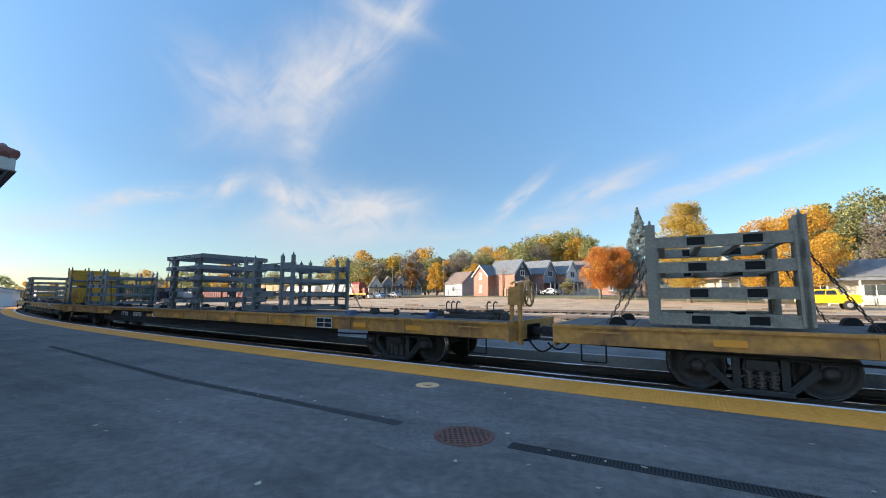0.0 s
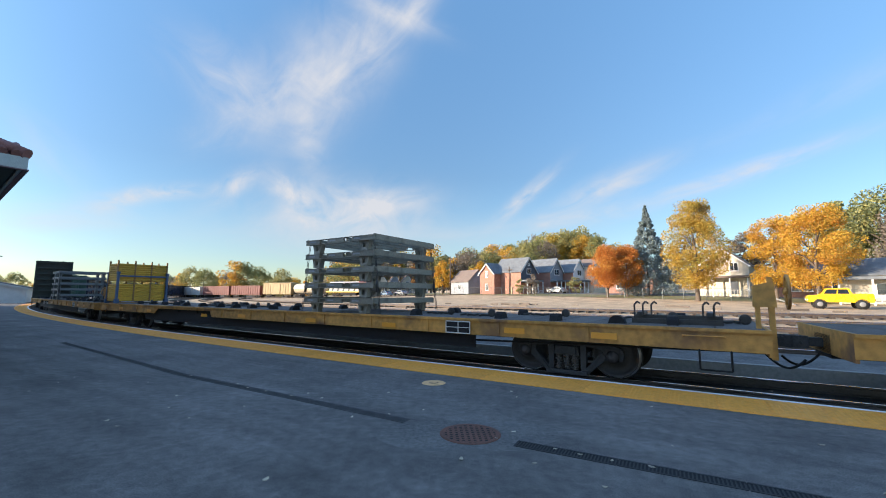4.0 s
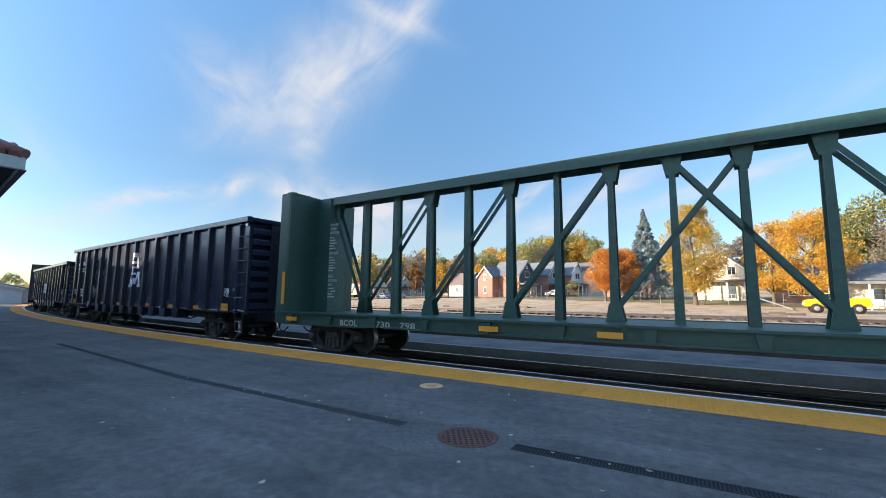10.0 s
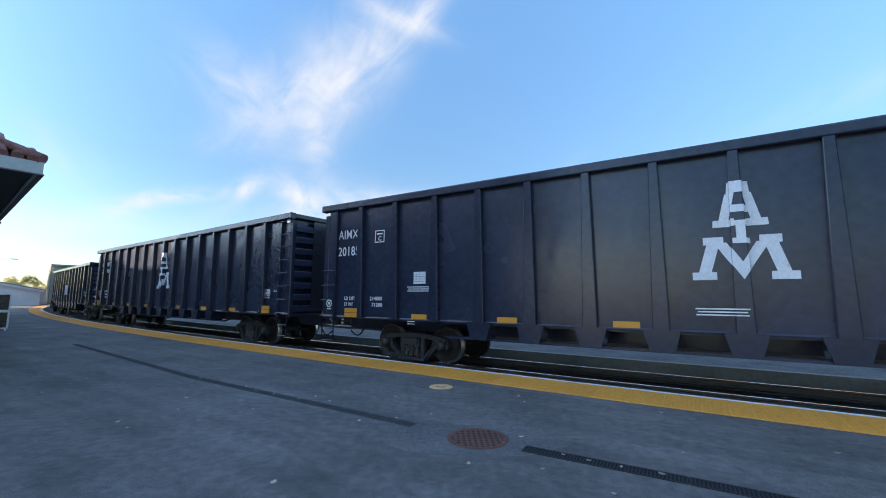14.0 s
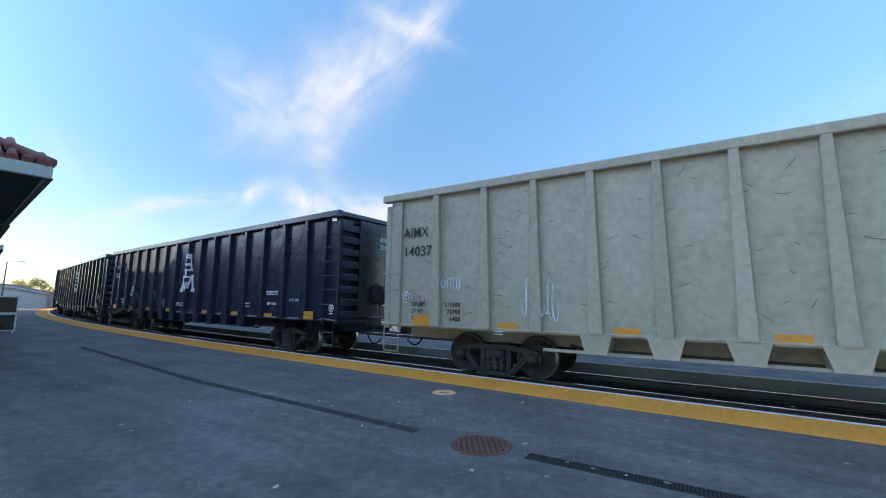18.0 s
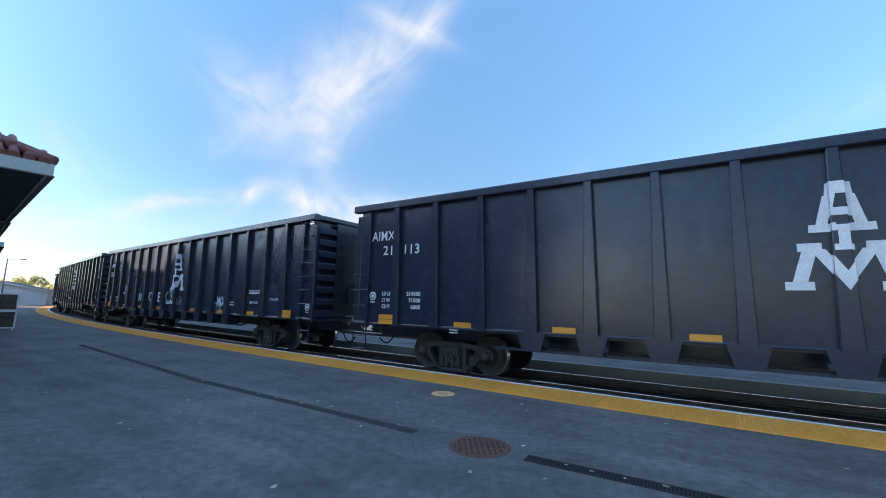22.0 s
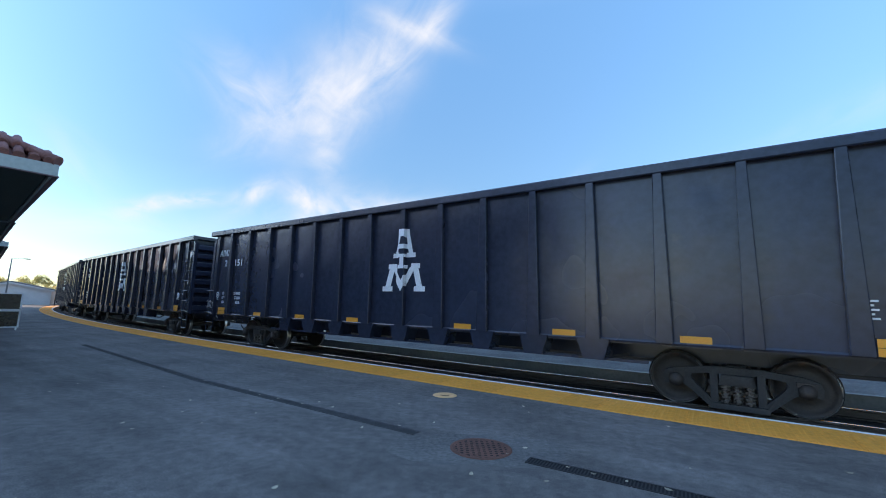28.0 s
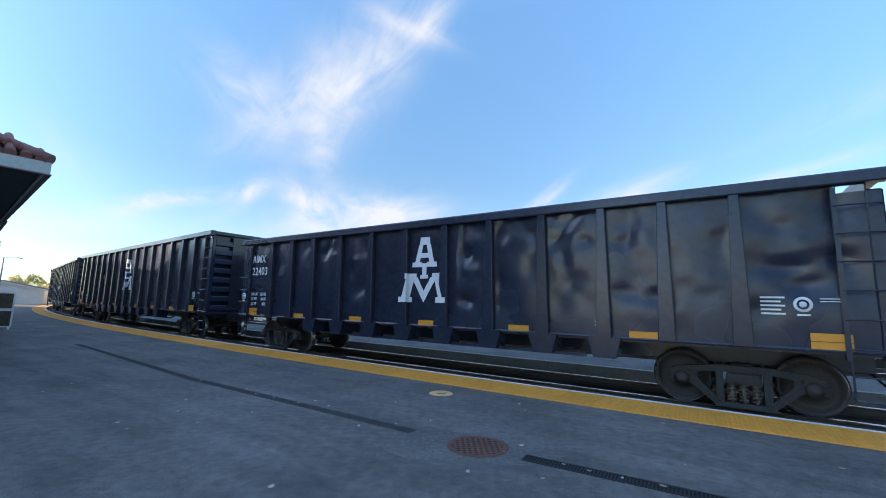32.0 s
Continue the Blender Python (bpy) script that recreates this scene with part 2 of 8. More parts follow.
M_TIE = mat("tie_wood", (0.055, 0.045, 0.038), 0.95, grain=0.3, scale=4, stretch=(1, 6, 1))
M_BLACK = mat("black_car_paint", (0.021, 0.027, 0.050), 0.25, grain=0.20, scale=1.1, spots=0.10, spot_color=(0.045, 0.045, 0.055), spot_scale=1.6, bump=0.09, bump_scale=6.0, vary=0.10)
M_LIGHT = mat("buff_car_paint", (0.42, 0.385, 0.30), 0.5, grain=0.12, scale=1.1, spots=0.3, spot_color=(0.32, 0.28, 0.21), spot_scale=0.9, bump=0.12, bump_scale=3.0, vary=0.08)
M_GREEN = mat("green_car_paint", (0.026, 0.072, 0.056), 0.5, grain=0.16, scale=1.4, spots=0.3, spot_color=(0.05, 0.045, 0.035), spot_scale=1.2, bump=0.1, vary=0.1)
M_FLATY = mat("worn_yellow_paint", (0.46, 0.225, 0.05), 0.65, grain=0.25, scale=1.2, spots=0.62, spot_color=(0.15, 0.075, 0.04), spot_scale=0.9, bump=0.15, vary=0.06)
M_FLATB = mat("dark_sill_paint", (0.014, 0.013, 0.014), 0.75, grain=0.2, scale=2, spots=0.3, spot_color=(0.035, 0.028, 0.024), spec=0.25)
M_DECK = mat("deck_planks", (0.105, 0.09, 0.082), 0.9, grain=0.25, scale=3, stretch=(6, 1, 1), vary=0.2, bump=0.4)
M_TRUCK = mat("grimy_cast_steel", (0.036, 0.035, 0.036), 0.75, 0.1, grain=0.3, scale=4, spots=0.35, spot_color=(0.06, 0.048, 0.042), spot_scale=3)
M_WHEEL = mat("wheel_steel", (0.045, 0.038, 0.036), 0.6, 0.35, grain=0.2, scale=4, spots=0.3, spot_color=(0.10, 0.06, 0.04), spot_scale=4)
M_RIM = mat("worn_tread", (0.5, 0.49, 0.48), 0.3, 0.9, grain=0.08)
M_SPRING = mat("spring_steel", (0.15, 0.13, 0.115), 0.6, 0.3)
M_STENCIL = mat("stencil_paint", (0.72, 0.73, 0.75), 0.6, grain=0.1, scale=4, spots=0.2, spot_color=(0.35, 0.35, 0.36), spot_scale=4)
M_OLDSTEN = mat("worn_stencil_paint", (0.30, 0.30, 0.30), 0.7, grain=0.2, scale=4, spots=0.5, spot_color=(0.09, 0.09, 0.09), spot_scale=5)
M_REFL = mat("reflector_yellow", (0.72, 0.30, 0.03), 0.4, grain=0.05)
M_REFR = mat("reflector_red", (0.40, 0.06, 0.03), 0.4, grain=0.05)
M_RUSTIRON = mat("rusted_iron", (0.14, 0.062, 0.042), 0.85, 0.1, grain=0.25, scale=8, spots=0.3, spot_color=(0.07, 0.035, 0.03), spot_scale=8)
M_DARKIRON = mat("dark_iron", (0.020, 0.019, 0.020), 0.7, 0.2, grain=0.2, scale=8)
M_WALK = mat("walkway_asphalt", (0.115, 0.115, 0.113), 0.9, grain=0.35, scale=2.2, spots=0.62, spot_color=(0.065, 0.065, 0.068), spot_scale=1.1, bump=0.8)
M_INK = mat("black_stencil", (0.02, 0.02, 0.022), 0.6, grain=0.1)
M_SPRAYW = mat("white_spray", (0.62, 0.68, 0.72), 0.6, grain=0.15)
M_SPRAYK = mat("black_spray", (0.02, 0.02, 0.022), 0.6, grain=0.1)
M_SCUFF = mat("rusty_scuff", (0.17, 0.13, 0.09), 0.8, grain=0.3, scale=9)
M_SPRAYP = mat("pale_pink_spray", (0.58, 0.54, 0.52), 0.6, grain=0.1)
M_SPRAYR = mat("red_spray", (0.22, 0.03, 0.04), 0.6, grain=0.1)
M_GRIT = mat("grit_filled_iron", (0.055, 0.053, 0.052), 0.9, grain=0.3, scale=8, spots=0.4, spot_color=(0.10, 0.095, 0.09), spot_scale=5)
# near-black for flat pieces that stand for shade in openings; also hose rubber
M_SHADE_RUBBER = mat("shade_and_rubber_black", (0.006, 0.006, 0.006), 0.95, grain=0.1)


# ---- small builders ----
def box(bm, x0, x1, y0, y1, z0, z1, m=None):
    vs = [bm.verts.new(v) for v in ((x0, y0, z0), (x1, y0, z0), (x1, y1, z0), (x0, y1, z0), (x0, y0, z1), (x1, y0, z1), (x1, y1, z1), (x0, y1, z1))]
    for f in ((3, 2, 1, 0), (4, 5, 6, 7), (0, 1, 5, 4), (1, 2, 6, 5), (2, 3, 7, 6), (3, 0, 4, 7)):
        bm.faces.new([vs[i] for i in f])
    if m is not None:
        for v in vs:
            v.co = m @ v.co
    return vs


def prism(bm, outline, a, b, axis="y"):
    """An outline in the plane across the axis, pulled from a to b. Outline points are (x, z) for y, (y, z) for x, (x, y) for z."""
    def put(p, d):
        return {"y": (p[0], d, p[1]), "x": (d, p[0], p[1]), "z": (p[0], p[1], d)}[axis]
    lo, hi = [bm.verts.new(put(p, a)) for p in outline], [bm.verts.new(put(p, b)) for p in outline]
    n = len(outline)
    fs = [bm.faces.new(lo), bm.faces.new(hi[::-1])]
    for i in range(n):
        fs.append(bm.faces.new((lo[i], hi[i], hi[(i + 1) % n], lo[(i + 1) % n])))
    bmesh.ops.recalc_face_normals(bm, faces=fs)
    return lo + hi


def rod(bm, p, q, r, n=8, r2=None, caps=True):
    p, q = Vector(p), Vector(q)
    d = q - p
    rot = d.to_track_quat("Z", "Y").to_matrix()
    r2 = r if r2 is None else r2
    a = [bm.verts.new(p + rot @ Vector((r * math.cos(2 * math.pi * i / n), r * math.sin(2 * math.pi * i / n), 0))) for i in range(n)]
    b = [bm.verts.new(q + rot @ Vector((r2 * math.cos(2 * math.pi * i / n), r2 * math.sin(2 * math.pi * i / n), 0))) for i in range(n)]
    for i in range(n):
        f = bm.faces.new((a[i], a[(i + 1) % n], b[(i + 1) % n], b[i]))
        f.smooth = n > 6
    if caps:
        bm.faces.new(a[::-1]), bm.faces.new(b)


def lathe(bm, profile, center, n=32, axis="y", caps=True, material=0):
    """Rings of (radius, along the axis) turned round an axis through center."""
    c, rings = Vector(center), []
    for r, h in profile:
        ring = []
        for i in range(n):
            a = 2 * math.pi * i / n
            u, v = r * math.cos(a), r * math.sin(a)
            ring.append(bm.verts.new(c + Vector({"y": (u, h, v), "z": (u, v, h), "x": (h, u, v)}[axis])))
        rings.append(ring)
    for a, b in zip(rings, rings[1:]):
        for i in range(n):
            f = bm.faces.new((a[i], a[(i + 1) % n], b[(i + 1) % n], b[i]))
            f.material_index, f.smooth = material, True
    for ring in (rings[0], rings[-1]) if caps else ():
        try:
            bm.faces.new(ring)
        except ValueError:
            pass


def tube(bm, pts, r, n=6):
    for p, q in zip(pts, pts[1:]):
        rod(bm, p, q, r, n)


def mesh_of(bm, name, material, fix=True):
    if fix:
        bmesh.ops.recalc_face_normals(bm, faces=bm.faces)
    me = bpy.data.meshes.new(name)
    bm.to_mesh(me)
    bm.free()
    for m in (material if isinstance(material, (list, tuple)) else [material]):
        me.materials.append(m)
    return me


def part(name, bm, material, parent=None, label="", at=None):
    """Links a bmesh, or a mesh that exists already, as one object."""
    me = mesh_of(bm, name, material) if isinstance(bm, bmesh.types.BMesh) else bm
    ob = new(name, me)
    if parent is not None:
        ob.parent = parent
    if at is not None:
        ob.matrix_basis = at
    if label:
        ob["label"] = label
    return ob


def thing(name, at, label, category, group="", kind=""):
    ob = new(name)
    ob.empty_display_size = 0.3
    ob.matrix_basis = at
    return tagged(ob, label, category, group, kind)


def letters(name, text, size, material, parent, at, spacing=1.0, bold=0.0, label="", align="LEFT", xscale=1.0):
    """Painted letters as a thin mesh, in the plane that the pose gives (x along the line, y up)."""
    cu = bpy.data.curves.new(name, "FONT")
    cu.body, cu.size, cu.align_x, cu.space_character = text, size, align, spacing
    cu.offset, cu.extrude, cu.resolution_u = bold, 0.002, 3
    tmp = bpy.data.objects.new(name, cu)
    me = bpy.data.meshes.new_from_object(tmp)
    bpy.data.objects.remove(tmp)
    bpy.data.curves.remove(cu)
    if xscale != 1.0:
        me.transform(Matrix.Diagonal((xscale, 1, 1, 1)))
    me.materials.clear()
    me.materials.append(material)
    return part(name, me, None, parent, label, at)


# ---- the line of the track ----
# s counts metres along the track's centre from the point nearest the camera, growing towards the far end
S_TH, S_D, S_K, S_K2 = radians(146.64), 9.673, 0.00287, 0.00003
RAIL_Z = -0.077


def curvature(s):
    return S_K + S_K2 * min(max(s, 0.0), 90.0) if s < 215 else 0.0


STEP, S_MIN, S_MAX = 0.5, -700.0, 900.0
_tab = {}
for sgn in (1, -1):
    x, y, a, s = S_D * math.sin(S_TH), -S_D * math.cos(S_TH), S_TH, 0.0
    _tab[0] = (x, y, a)
    while S_MIN <= s <= S_MAX:
        k = curvature(s) if s > -40 else 0.0
        am = a - sgn * k * STEP / 2
        x, y, a, s = x + sgn * STEP * math.cos(am), y + sgn * STEP * math.sin(am), a - sgn * k * STEP, s + sgn * STEP
        _tab[round(s / STEP)] = (x, y, a)


def on_track(s, off=0.0):
    """x, y and heading at s, off metres to the far side of the centre line."""
    i = math.floor(s / STEP)
    f = s / STEP - i
    p, q = _tab[i], _tab[i + 1]
    x, y, a = (p[j] + (q[j] - p[j]) * f for j in range(3))
    return x + off * math.sin(a), y - off * math.cos(a), a


def sweep(bm, sections, s0, s1, step=2.0, material=0):
    """A closed or open profile of (off, z) carried along the track from s0 to s1."""
    n = max(1, math.ceil((s1 - s0) / step))
    prev = None
    for i in range(n + 1):
        s = s0 + (s1 - s0) * i / n
        cur = []
        for o, z in sections:
            x, y, _ = on_track(s, o)
            cur.append(bm.verts.new((x, y, z)))
        if prev:
            for a in range(len(sections) - 1):
                f = bm.faces.new((prev[a], cur[a], cur[a + 1], prev[a + 1]))
                f.material_index = material
        prev = cur


def structure(name, bm, material, label="", category=""):
    ob = part(name, bm, material)
    return tagged(ob, label, category, kind="structure")


# ---- ground, platform, tracks ----
bm = bmesh.new()
EDGE, STRIP_W, LINE_W = -1.674, 0.96, 0.095
sweep(bm, [(-60, -0.02), (-30, 0.0), (EDGE - LINE_W - STRIP_W, 0.0), (EDGE - 0.02, 0.0)], -60, 260, 2.0)
structure("pavement", bm, M_ASPHALT, "worn dark asphalt station platform with patches", "platform")
bm = bmesh.new()
sweep(bm, [(EDGE - LINE_W - STRIP_W, 0.0), (EDGE - LINE_W - STRIP_W, 0.006), (EDGE - LINE_W, 0.006)], -60, 260, 2.0)
structure("tactile_strip", bm, M_YELLOW, "yellow ribbed tactile warning strip along the platform edge", "platform edge")
bm = bmesh.new()
sweep(bm, [(EDGE - LINE_W, 0.012), (EDGE - LINE_W, 0.014), (EDGE, 0.014), (EDGE, -0.06)], -60, 260, 2.0)
structure("edge_line", bm, M_WHITE, "white painted line on the platform edge", "platform edge")
bm = bmesh.new()
sweep(bm, [(EDGE - 0.01, -0.055), (EDGE - 0.01, -0.6)], -60, 260, 2.0)
structure("platform_wall", bm, M_CONC, "grey concrete platform edge wall", "platform")
bm = bmesh.new()
sweep(bm, [(EDGE - 0.05, -0.32), (-1.3, -0.27), (1.35, -0.27), (2.1, -0.42), (2.3, -0.42)], -300, 330, 2.0)
structure("ballast", bm, M_BALLAST, "dark grimy ballast under the main track", "track bed")


def rails(off, z, s0, s1, name="rail", step=2.0):
    for side in (-1, 1):
        bm = bmesh.new()
        o = off + side * 0.7535
        sweep(bm, [(o - 0.075, z - 0.17), (o - 0.075, z - 0.155), (o - 0.01, z - 0.14), (o - 0.01, z - 0.045), (o - 0.037, z - 0.03), (o - 0.037, z - 0.008)], s0, s1, step)
        sweep(bm, [(o + 0.037, z - 0.008), (o + 0.037, z - 0.03), (o + 0.01, z - 0.045), (o + 0.01, z - 0.14), (o + 0.075, z - 0.155), (o + 0.075, z - 0.17)], s0, s1, step)
        sweep(bm, [(o - 0.037, z - 0.008), (o - 0.028, z), (o + 0.028, z), (o + 0.037, z - 0.008)], s0, s1, step, 1)
        structure(name, bm, [M_RAIL, M_RAILTOP], "steel rail with a polished running surface", "rail")


rails(0.0, RAIL_Z, -300, 330)

# the low walkway beyond the main track, then the yard
bm = bmesh.new()
sweep(bm, [(2.25, -0.45), (2.3, -0.06), (2.45, -0.03), (4.9, -0.01), (5.1, -0.2)], -200, 330, 3.0)
structure("walkway", bm, M_WALK, "low grey asphalt walkway between the tracks", "walkway")
bm = bmesh.new()
sweep(bm, [(2.24, -0.45), (2.24, -0.02), (2.42, -0.02), (2.42, -0.1)], -200, 330, 3.0)
structure("kerb", bm, M_CONC, "pale concrete kerb of the walkway", "kerb")

_line = np.array([on_track(q)[:2] for q in np.arange(-250, 330, 4.0)])
_head = np.array([on_track(q)[2] for q in np.arange(-250, 330, 4.0)])


def smooth(a, b, v):
    q = min(max((v - a) / (b - a), 0.0), 1.0)
    return q * q * (3 - 2 * q)


def ground_z(x, y):
    """Height of the land: flat by the tracks, rising to the street, with a wooded hill behind it."""
    d2 = ((_line - (x, y)) ** 2).sum(1)
    i = int(d2.argmin())
    off = (x - _line[i][0]) * math.sin(_head[i]) - (y - _line[i][1]) * math.cos(_head[i])
    d = math.sqrt(d2[i]) * (1 if off > 0 else -1)
    if d < 4.9:
        return -0.46
    azim = math.degrees(math.atan2(x, y))
    z = -0.24 + 0.1 * smooth(5, 20, d) + 0.4 * smooth(20, 50, d) + 1.7 * smooth(46, 88, d) + 0.8 * smooth(88, 140, d)
    return z + 19 * smooth(100, 185, d) * smooth(-24, -2, azim) * (1 - 0.85 * smooth(17, 27, azim)) + 6 * smooth(190, 500, d)


def land_axis(lo, hi):
    return [-1500, -900, -600, -420] + list(np.linspace(lo, hi, 120)) + [420, 600, 900, 1500]


gx, gy = land_axis(-330, 330), land_axis(-160, 380)
verts = [(x, y, ground_z(x, y)) for y in gy for x in gx]
n = len(gx)
faces = [(j * n + i, j * n + i + 1, (j + 1) * n + i + 1, (j + 1) * n + i) for j in range(len(gy) - 1) for i in range(n - 1)]
me = bpy.data.meshes.new("ground")
me.from_pydata(verts, [], faces)
me.materials.append(M_YARD)
for f in me.polygons:
    f.use_smooth = True
tagged(part("ground", me, None), "sunlit tan gravel of the rail yard", "ground", kind="structure")
for off, z in ((7.4, -0.05), (15.5, 0.05), (21.5, 0.12), (30.0, 0.26)):
    rails(off, z, -70, 150, step=4.0)
    bm = bmesh.new()
    for k in range(-70, 150):
        x, y, a = on_track(k * 1.0, off)
        box(bm, -0.11, 0.11, -1.25, 1.25, -0.3, -0.15, pose(x, y, z, 0, 0, math.degrees(a)))
    tagged(part("railway_ties", bm, M_TIE), "weathered timber ties half buried in gravel", "ties", kind="stuff")

# ---- freight car trucks ----
WHEEL_R, AXLE_X = 0.457, 0.889
bm = bmesh.new()
rod(bm, (0, -0.98, 0), (0, 0.98, 0), 0.085, 12)
for sd in (-1, 1):
    lathe(bm, [(0.10, 0.845 * sd), (0.13, 0.80 * sd), (0.30, 0.775 * sd), (0.375, 0.80 * sd), (0.395, 0.825 * sd), (0.435, 0.825 * sd)], (0, 0, 0), 36, caps=False)
    lathe(bm, [(0.435, 0.825 * sd), (0.452, 0.815 * sd), (0.457, 0.76 * sd), (0.462, 0.705 * sd)], (0, 0, 0), 36, caps=False, material=1)
    lathe(bm, [(0.462, 0.705 * sd), (0.485, 0.695 * sd), (0.485, 0.68 * sd), (0.38, 0.68 * sd), (0.30, 0.74 * sd), (0.1, 0.70 * sd)], (0, 0, 0), 36, caps=False)
    for i in range(3):
        a = i * 2.094
        rod(bm, (0.05 * math.cos(a), 0.98 * sd, 0.05 * math.sin(a)), (0.05 * math.cos(a), 1.0 * sd, 0.05 * math.sin(a)), 0.014, 6)
ME_WHEELSET = mesh_of(bm, "wheelset", [M_WHEEL, M_RIM])


def side_frame_mesh():
    """A cast side frame: a level top chord, sloping tension arms, columns and a low spring seat, open between them."""
    bm = bmesh.new()
    y0, y1 = -0.06, 0.06
    prism(bm, [(-1.09, 0.50), (-1.05, 0.60), (-0.86, 0.66), (-0.34, 0.72), (0.34, 0.72), (0.86, 0.66), (1.05, 0.60), (1.09, 0.50), (0.98, 0.53), (0.78, 0.56), (0.34, 0.61), (-0.34, 0.61), (-0.78, 0.56), (-0.98, 0.53)], y0, y1)
    for sx in (-1, 1):
        prism(bm, [(sx * 1.09, 0.52), (sx * 1.07, 0.37), (sx * 1.00, 0.37), (sx * 0.99, 0.54)], y0, y1)
        prism(bm, [(sx * 0.79, 0.58), (sx * 0.78, 0.37), (sx * 0.71, 0.34), (sx * 0.64, 0.58)], y0, y1)
        prism(bm, [(sx * 0.76, 0.44), (sx * 0.71, 0.34), (sx * 0.40, 0.06), (sx * 0.30, 0.06), (sx * 0.30, 0.16), (sx * 0.36, 0.17), (sx * 0.64, 0.46), (sx * 0.66, 0.56)], y0 - 0.02, y1)
        prism(bm, [(sx * 0.38, 0.63), (sx * 0.27, 0.63), (sx * 0.27, 0.12), (sx * 0.38, 0.18)], y0 - 0.012, y1)
        # raised rib along the sloping arm
        prism(bm, [(sx * 0.70, 0.50), (sx * 0.66, 0.50), (sx * 0.37, 0.12), (sx * 0.41, 0.11)], y0 - 0.045, y0 - 0.018)
    prism(bm, [(-0.41, 0.05), (-0.41, 0.13), (0.41, 0.13), (0.41, 0.05)], -0.15, 0.14)
    prism(bm, [(-0.26, 0.43), (-0.22, 0.60), (0.22, 0.60), (0.26, 0.43)], y0 - 0.05, y1)
    box(bm, -0.09, 0.09, y0 - 0.09, y0 - 0.05, 0.50, 0.55)
    return mesh_of(bm, "side_frame", M_TRUCK)


def spring_mesh():
    bm = bmesh.new()
    for y in (-0.09, 0.09):
        last = None
        for i in range(29):
            a, z = i / 28 * 5 * 2 * math.pi, 0.14 + 0.28 * i / 28
            p = (0.062 * math.cos(a), y + 0.062 * math.sin(a), z)
            if last:
                rod(bm, last, p, 0.014, 4, caps=False)
            last = p
        rod(bm, (0, y, 0.14), (0, y, 0.43), 0.03, 6)
    return mesh_of(bm, "spring", M_SPRING, False)


ME_SFRAME, ME_SPRING = side_frame_mesh(), spring_mesh()
bm = bmesh.new()
lathe(bm, [(0.0, -0.13), (0.06, -0.13), (0.075, -0.115), (0.115, -0.10), (0.115, 0.09), (0.0, 0.09)], (0, 0, 0), 18)
box(bm, -0.13, 0.13, -0.075, 0.075, 0.06, 0.13)
ME_BEARING = mesh_of(bm, "bearing", M_WHEEL)
bm = bmesh.new()
prism(bm, [(-1.16, 0.46), (-1.16, 0.60), (-0.5, 0.66), (0.5, 0.66), (1.16, 0.60), (1.16, 0.46), (0.5, 0.38), (-0.5, 0.38)], -0.20, 0.20, "x")
rod(bm, (0, 0, 0.6), (0, 0, 0.80), 0.2, 16)
for sd in (-1, 1):
    box(bm, -0.14, 0.14, sd * 0.62 - 0.09, sd * 0.62 + 0.09, 0.64, 0.73)
    rod(bm, (sd * 0.42, -0.75, 0.42), (sd * 0.42, 0.75, 0.42), 0.045, 8)
ME_BOLSTER = mesh_of(bm, "truck", M_TRUCK)
WHEELSETS = []


def add_truck(car, x):
    t = part("truck", ME_BOLSTER, None, car, "", pose(x, 0, 0))
    for sd in (-1, 1):
        part("side_frame", ME_SFRAME, None, t, "", pose(0, sd * 0.995, 0))
        for sx in (-0.165, 0.0, 0.165) if sd < 0 else (0.0,):
            part("spring", ME_SPRING, None, t, "", pose(sx, sd * 0.995, 0))
        for ax in (-AXLE_X, AXLE_X):
            part("bearing", ME_BEARING, None, t, "", pose(ax, sd * 1.02, WHEEL_R, 0, 0, 0 if sd < 0 else 180))
    for ax in (-AXLE_X, AXLE_X):
        w = part("wheelset", ME_WHEELSET, None, t, "steel wheels with bright worn treads", pose(ax, 0, WHEEL_R))
        WHEELSETS.append((w, ax))


bm = bmesh.new()
box(bm, -0.62, -0.05, -0.065, 0.065, 0.77, 0.92)
prism(bm, [(-0.05, -0.10), (0.08, -0.14), (0.18, -0.13), (0.20, -0.04), (0.09, -0.02), (0.07, 0.04), (0.13, 0.12), (0.05, 0.15), (-0.05, 0.08)], 0.74, 0.95, "z")
rod(bm, (-0.1, 0.05, 0.8), (-0.05, 0.38, 0.86), 0.015, 6)
ME_COUPLER = mesh_of(bm, "coupler", M_TRUCK)
bm = bmesh.new()
pts = [(-0.5 + 0.62 * i / 10, -0.22 - 0.05 * math.sin(i / 10 * 3.1), 0.72 - 0.32 * math.sin(i / 10 * 2.6)) for i in range(11)]
tube(bm, pts, 0.022)
ME_HOSE = mesh_of(bm, "brake_hose", M_SHADE_RUBBER)


def add_couplers(car, half):
    for sd in (-1, 1):
        part("coupler", ME_COUPLER, None, car, "", pose(sd * (half - 0.14), 0, 0, 0, 0, 0 if sd > 0 else 180))
        part("brake_hose", ME_HOSE, None, car, "black rubber hose", pose(sd * (half - 0.14), 0, 0, 0, 0, 0 if sd > 0 else 180))


# ---- gondolas ----
def mirrored(half_row, centre=True):
    return sorted([-q for q in half_row] + ([0.0] if centre else []) + list(half_row))


LONG_RIBS = mirrored([1.20, 2.40, 3.60, 4.79, 5.99, 7.23, 8.43])
LIGHT_RIBS = mirrored([1.17, 2.33, 3.49, 4.66, 5.83, 7.0, 8.3])
SHORT_RIBS = mirrored([0.605, 1.805, 3.03, 4.22, 5.26, 6.32], False)
RIB_TOP, RIB_FOOT, RIB_DEEP = 0.075, 0.135, 0.13


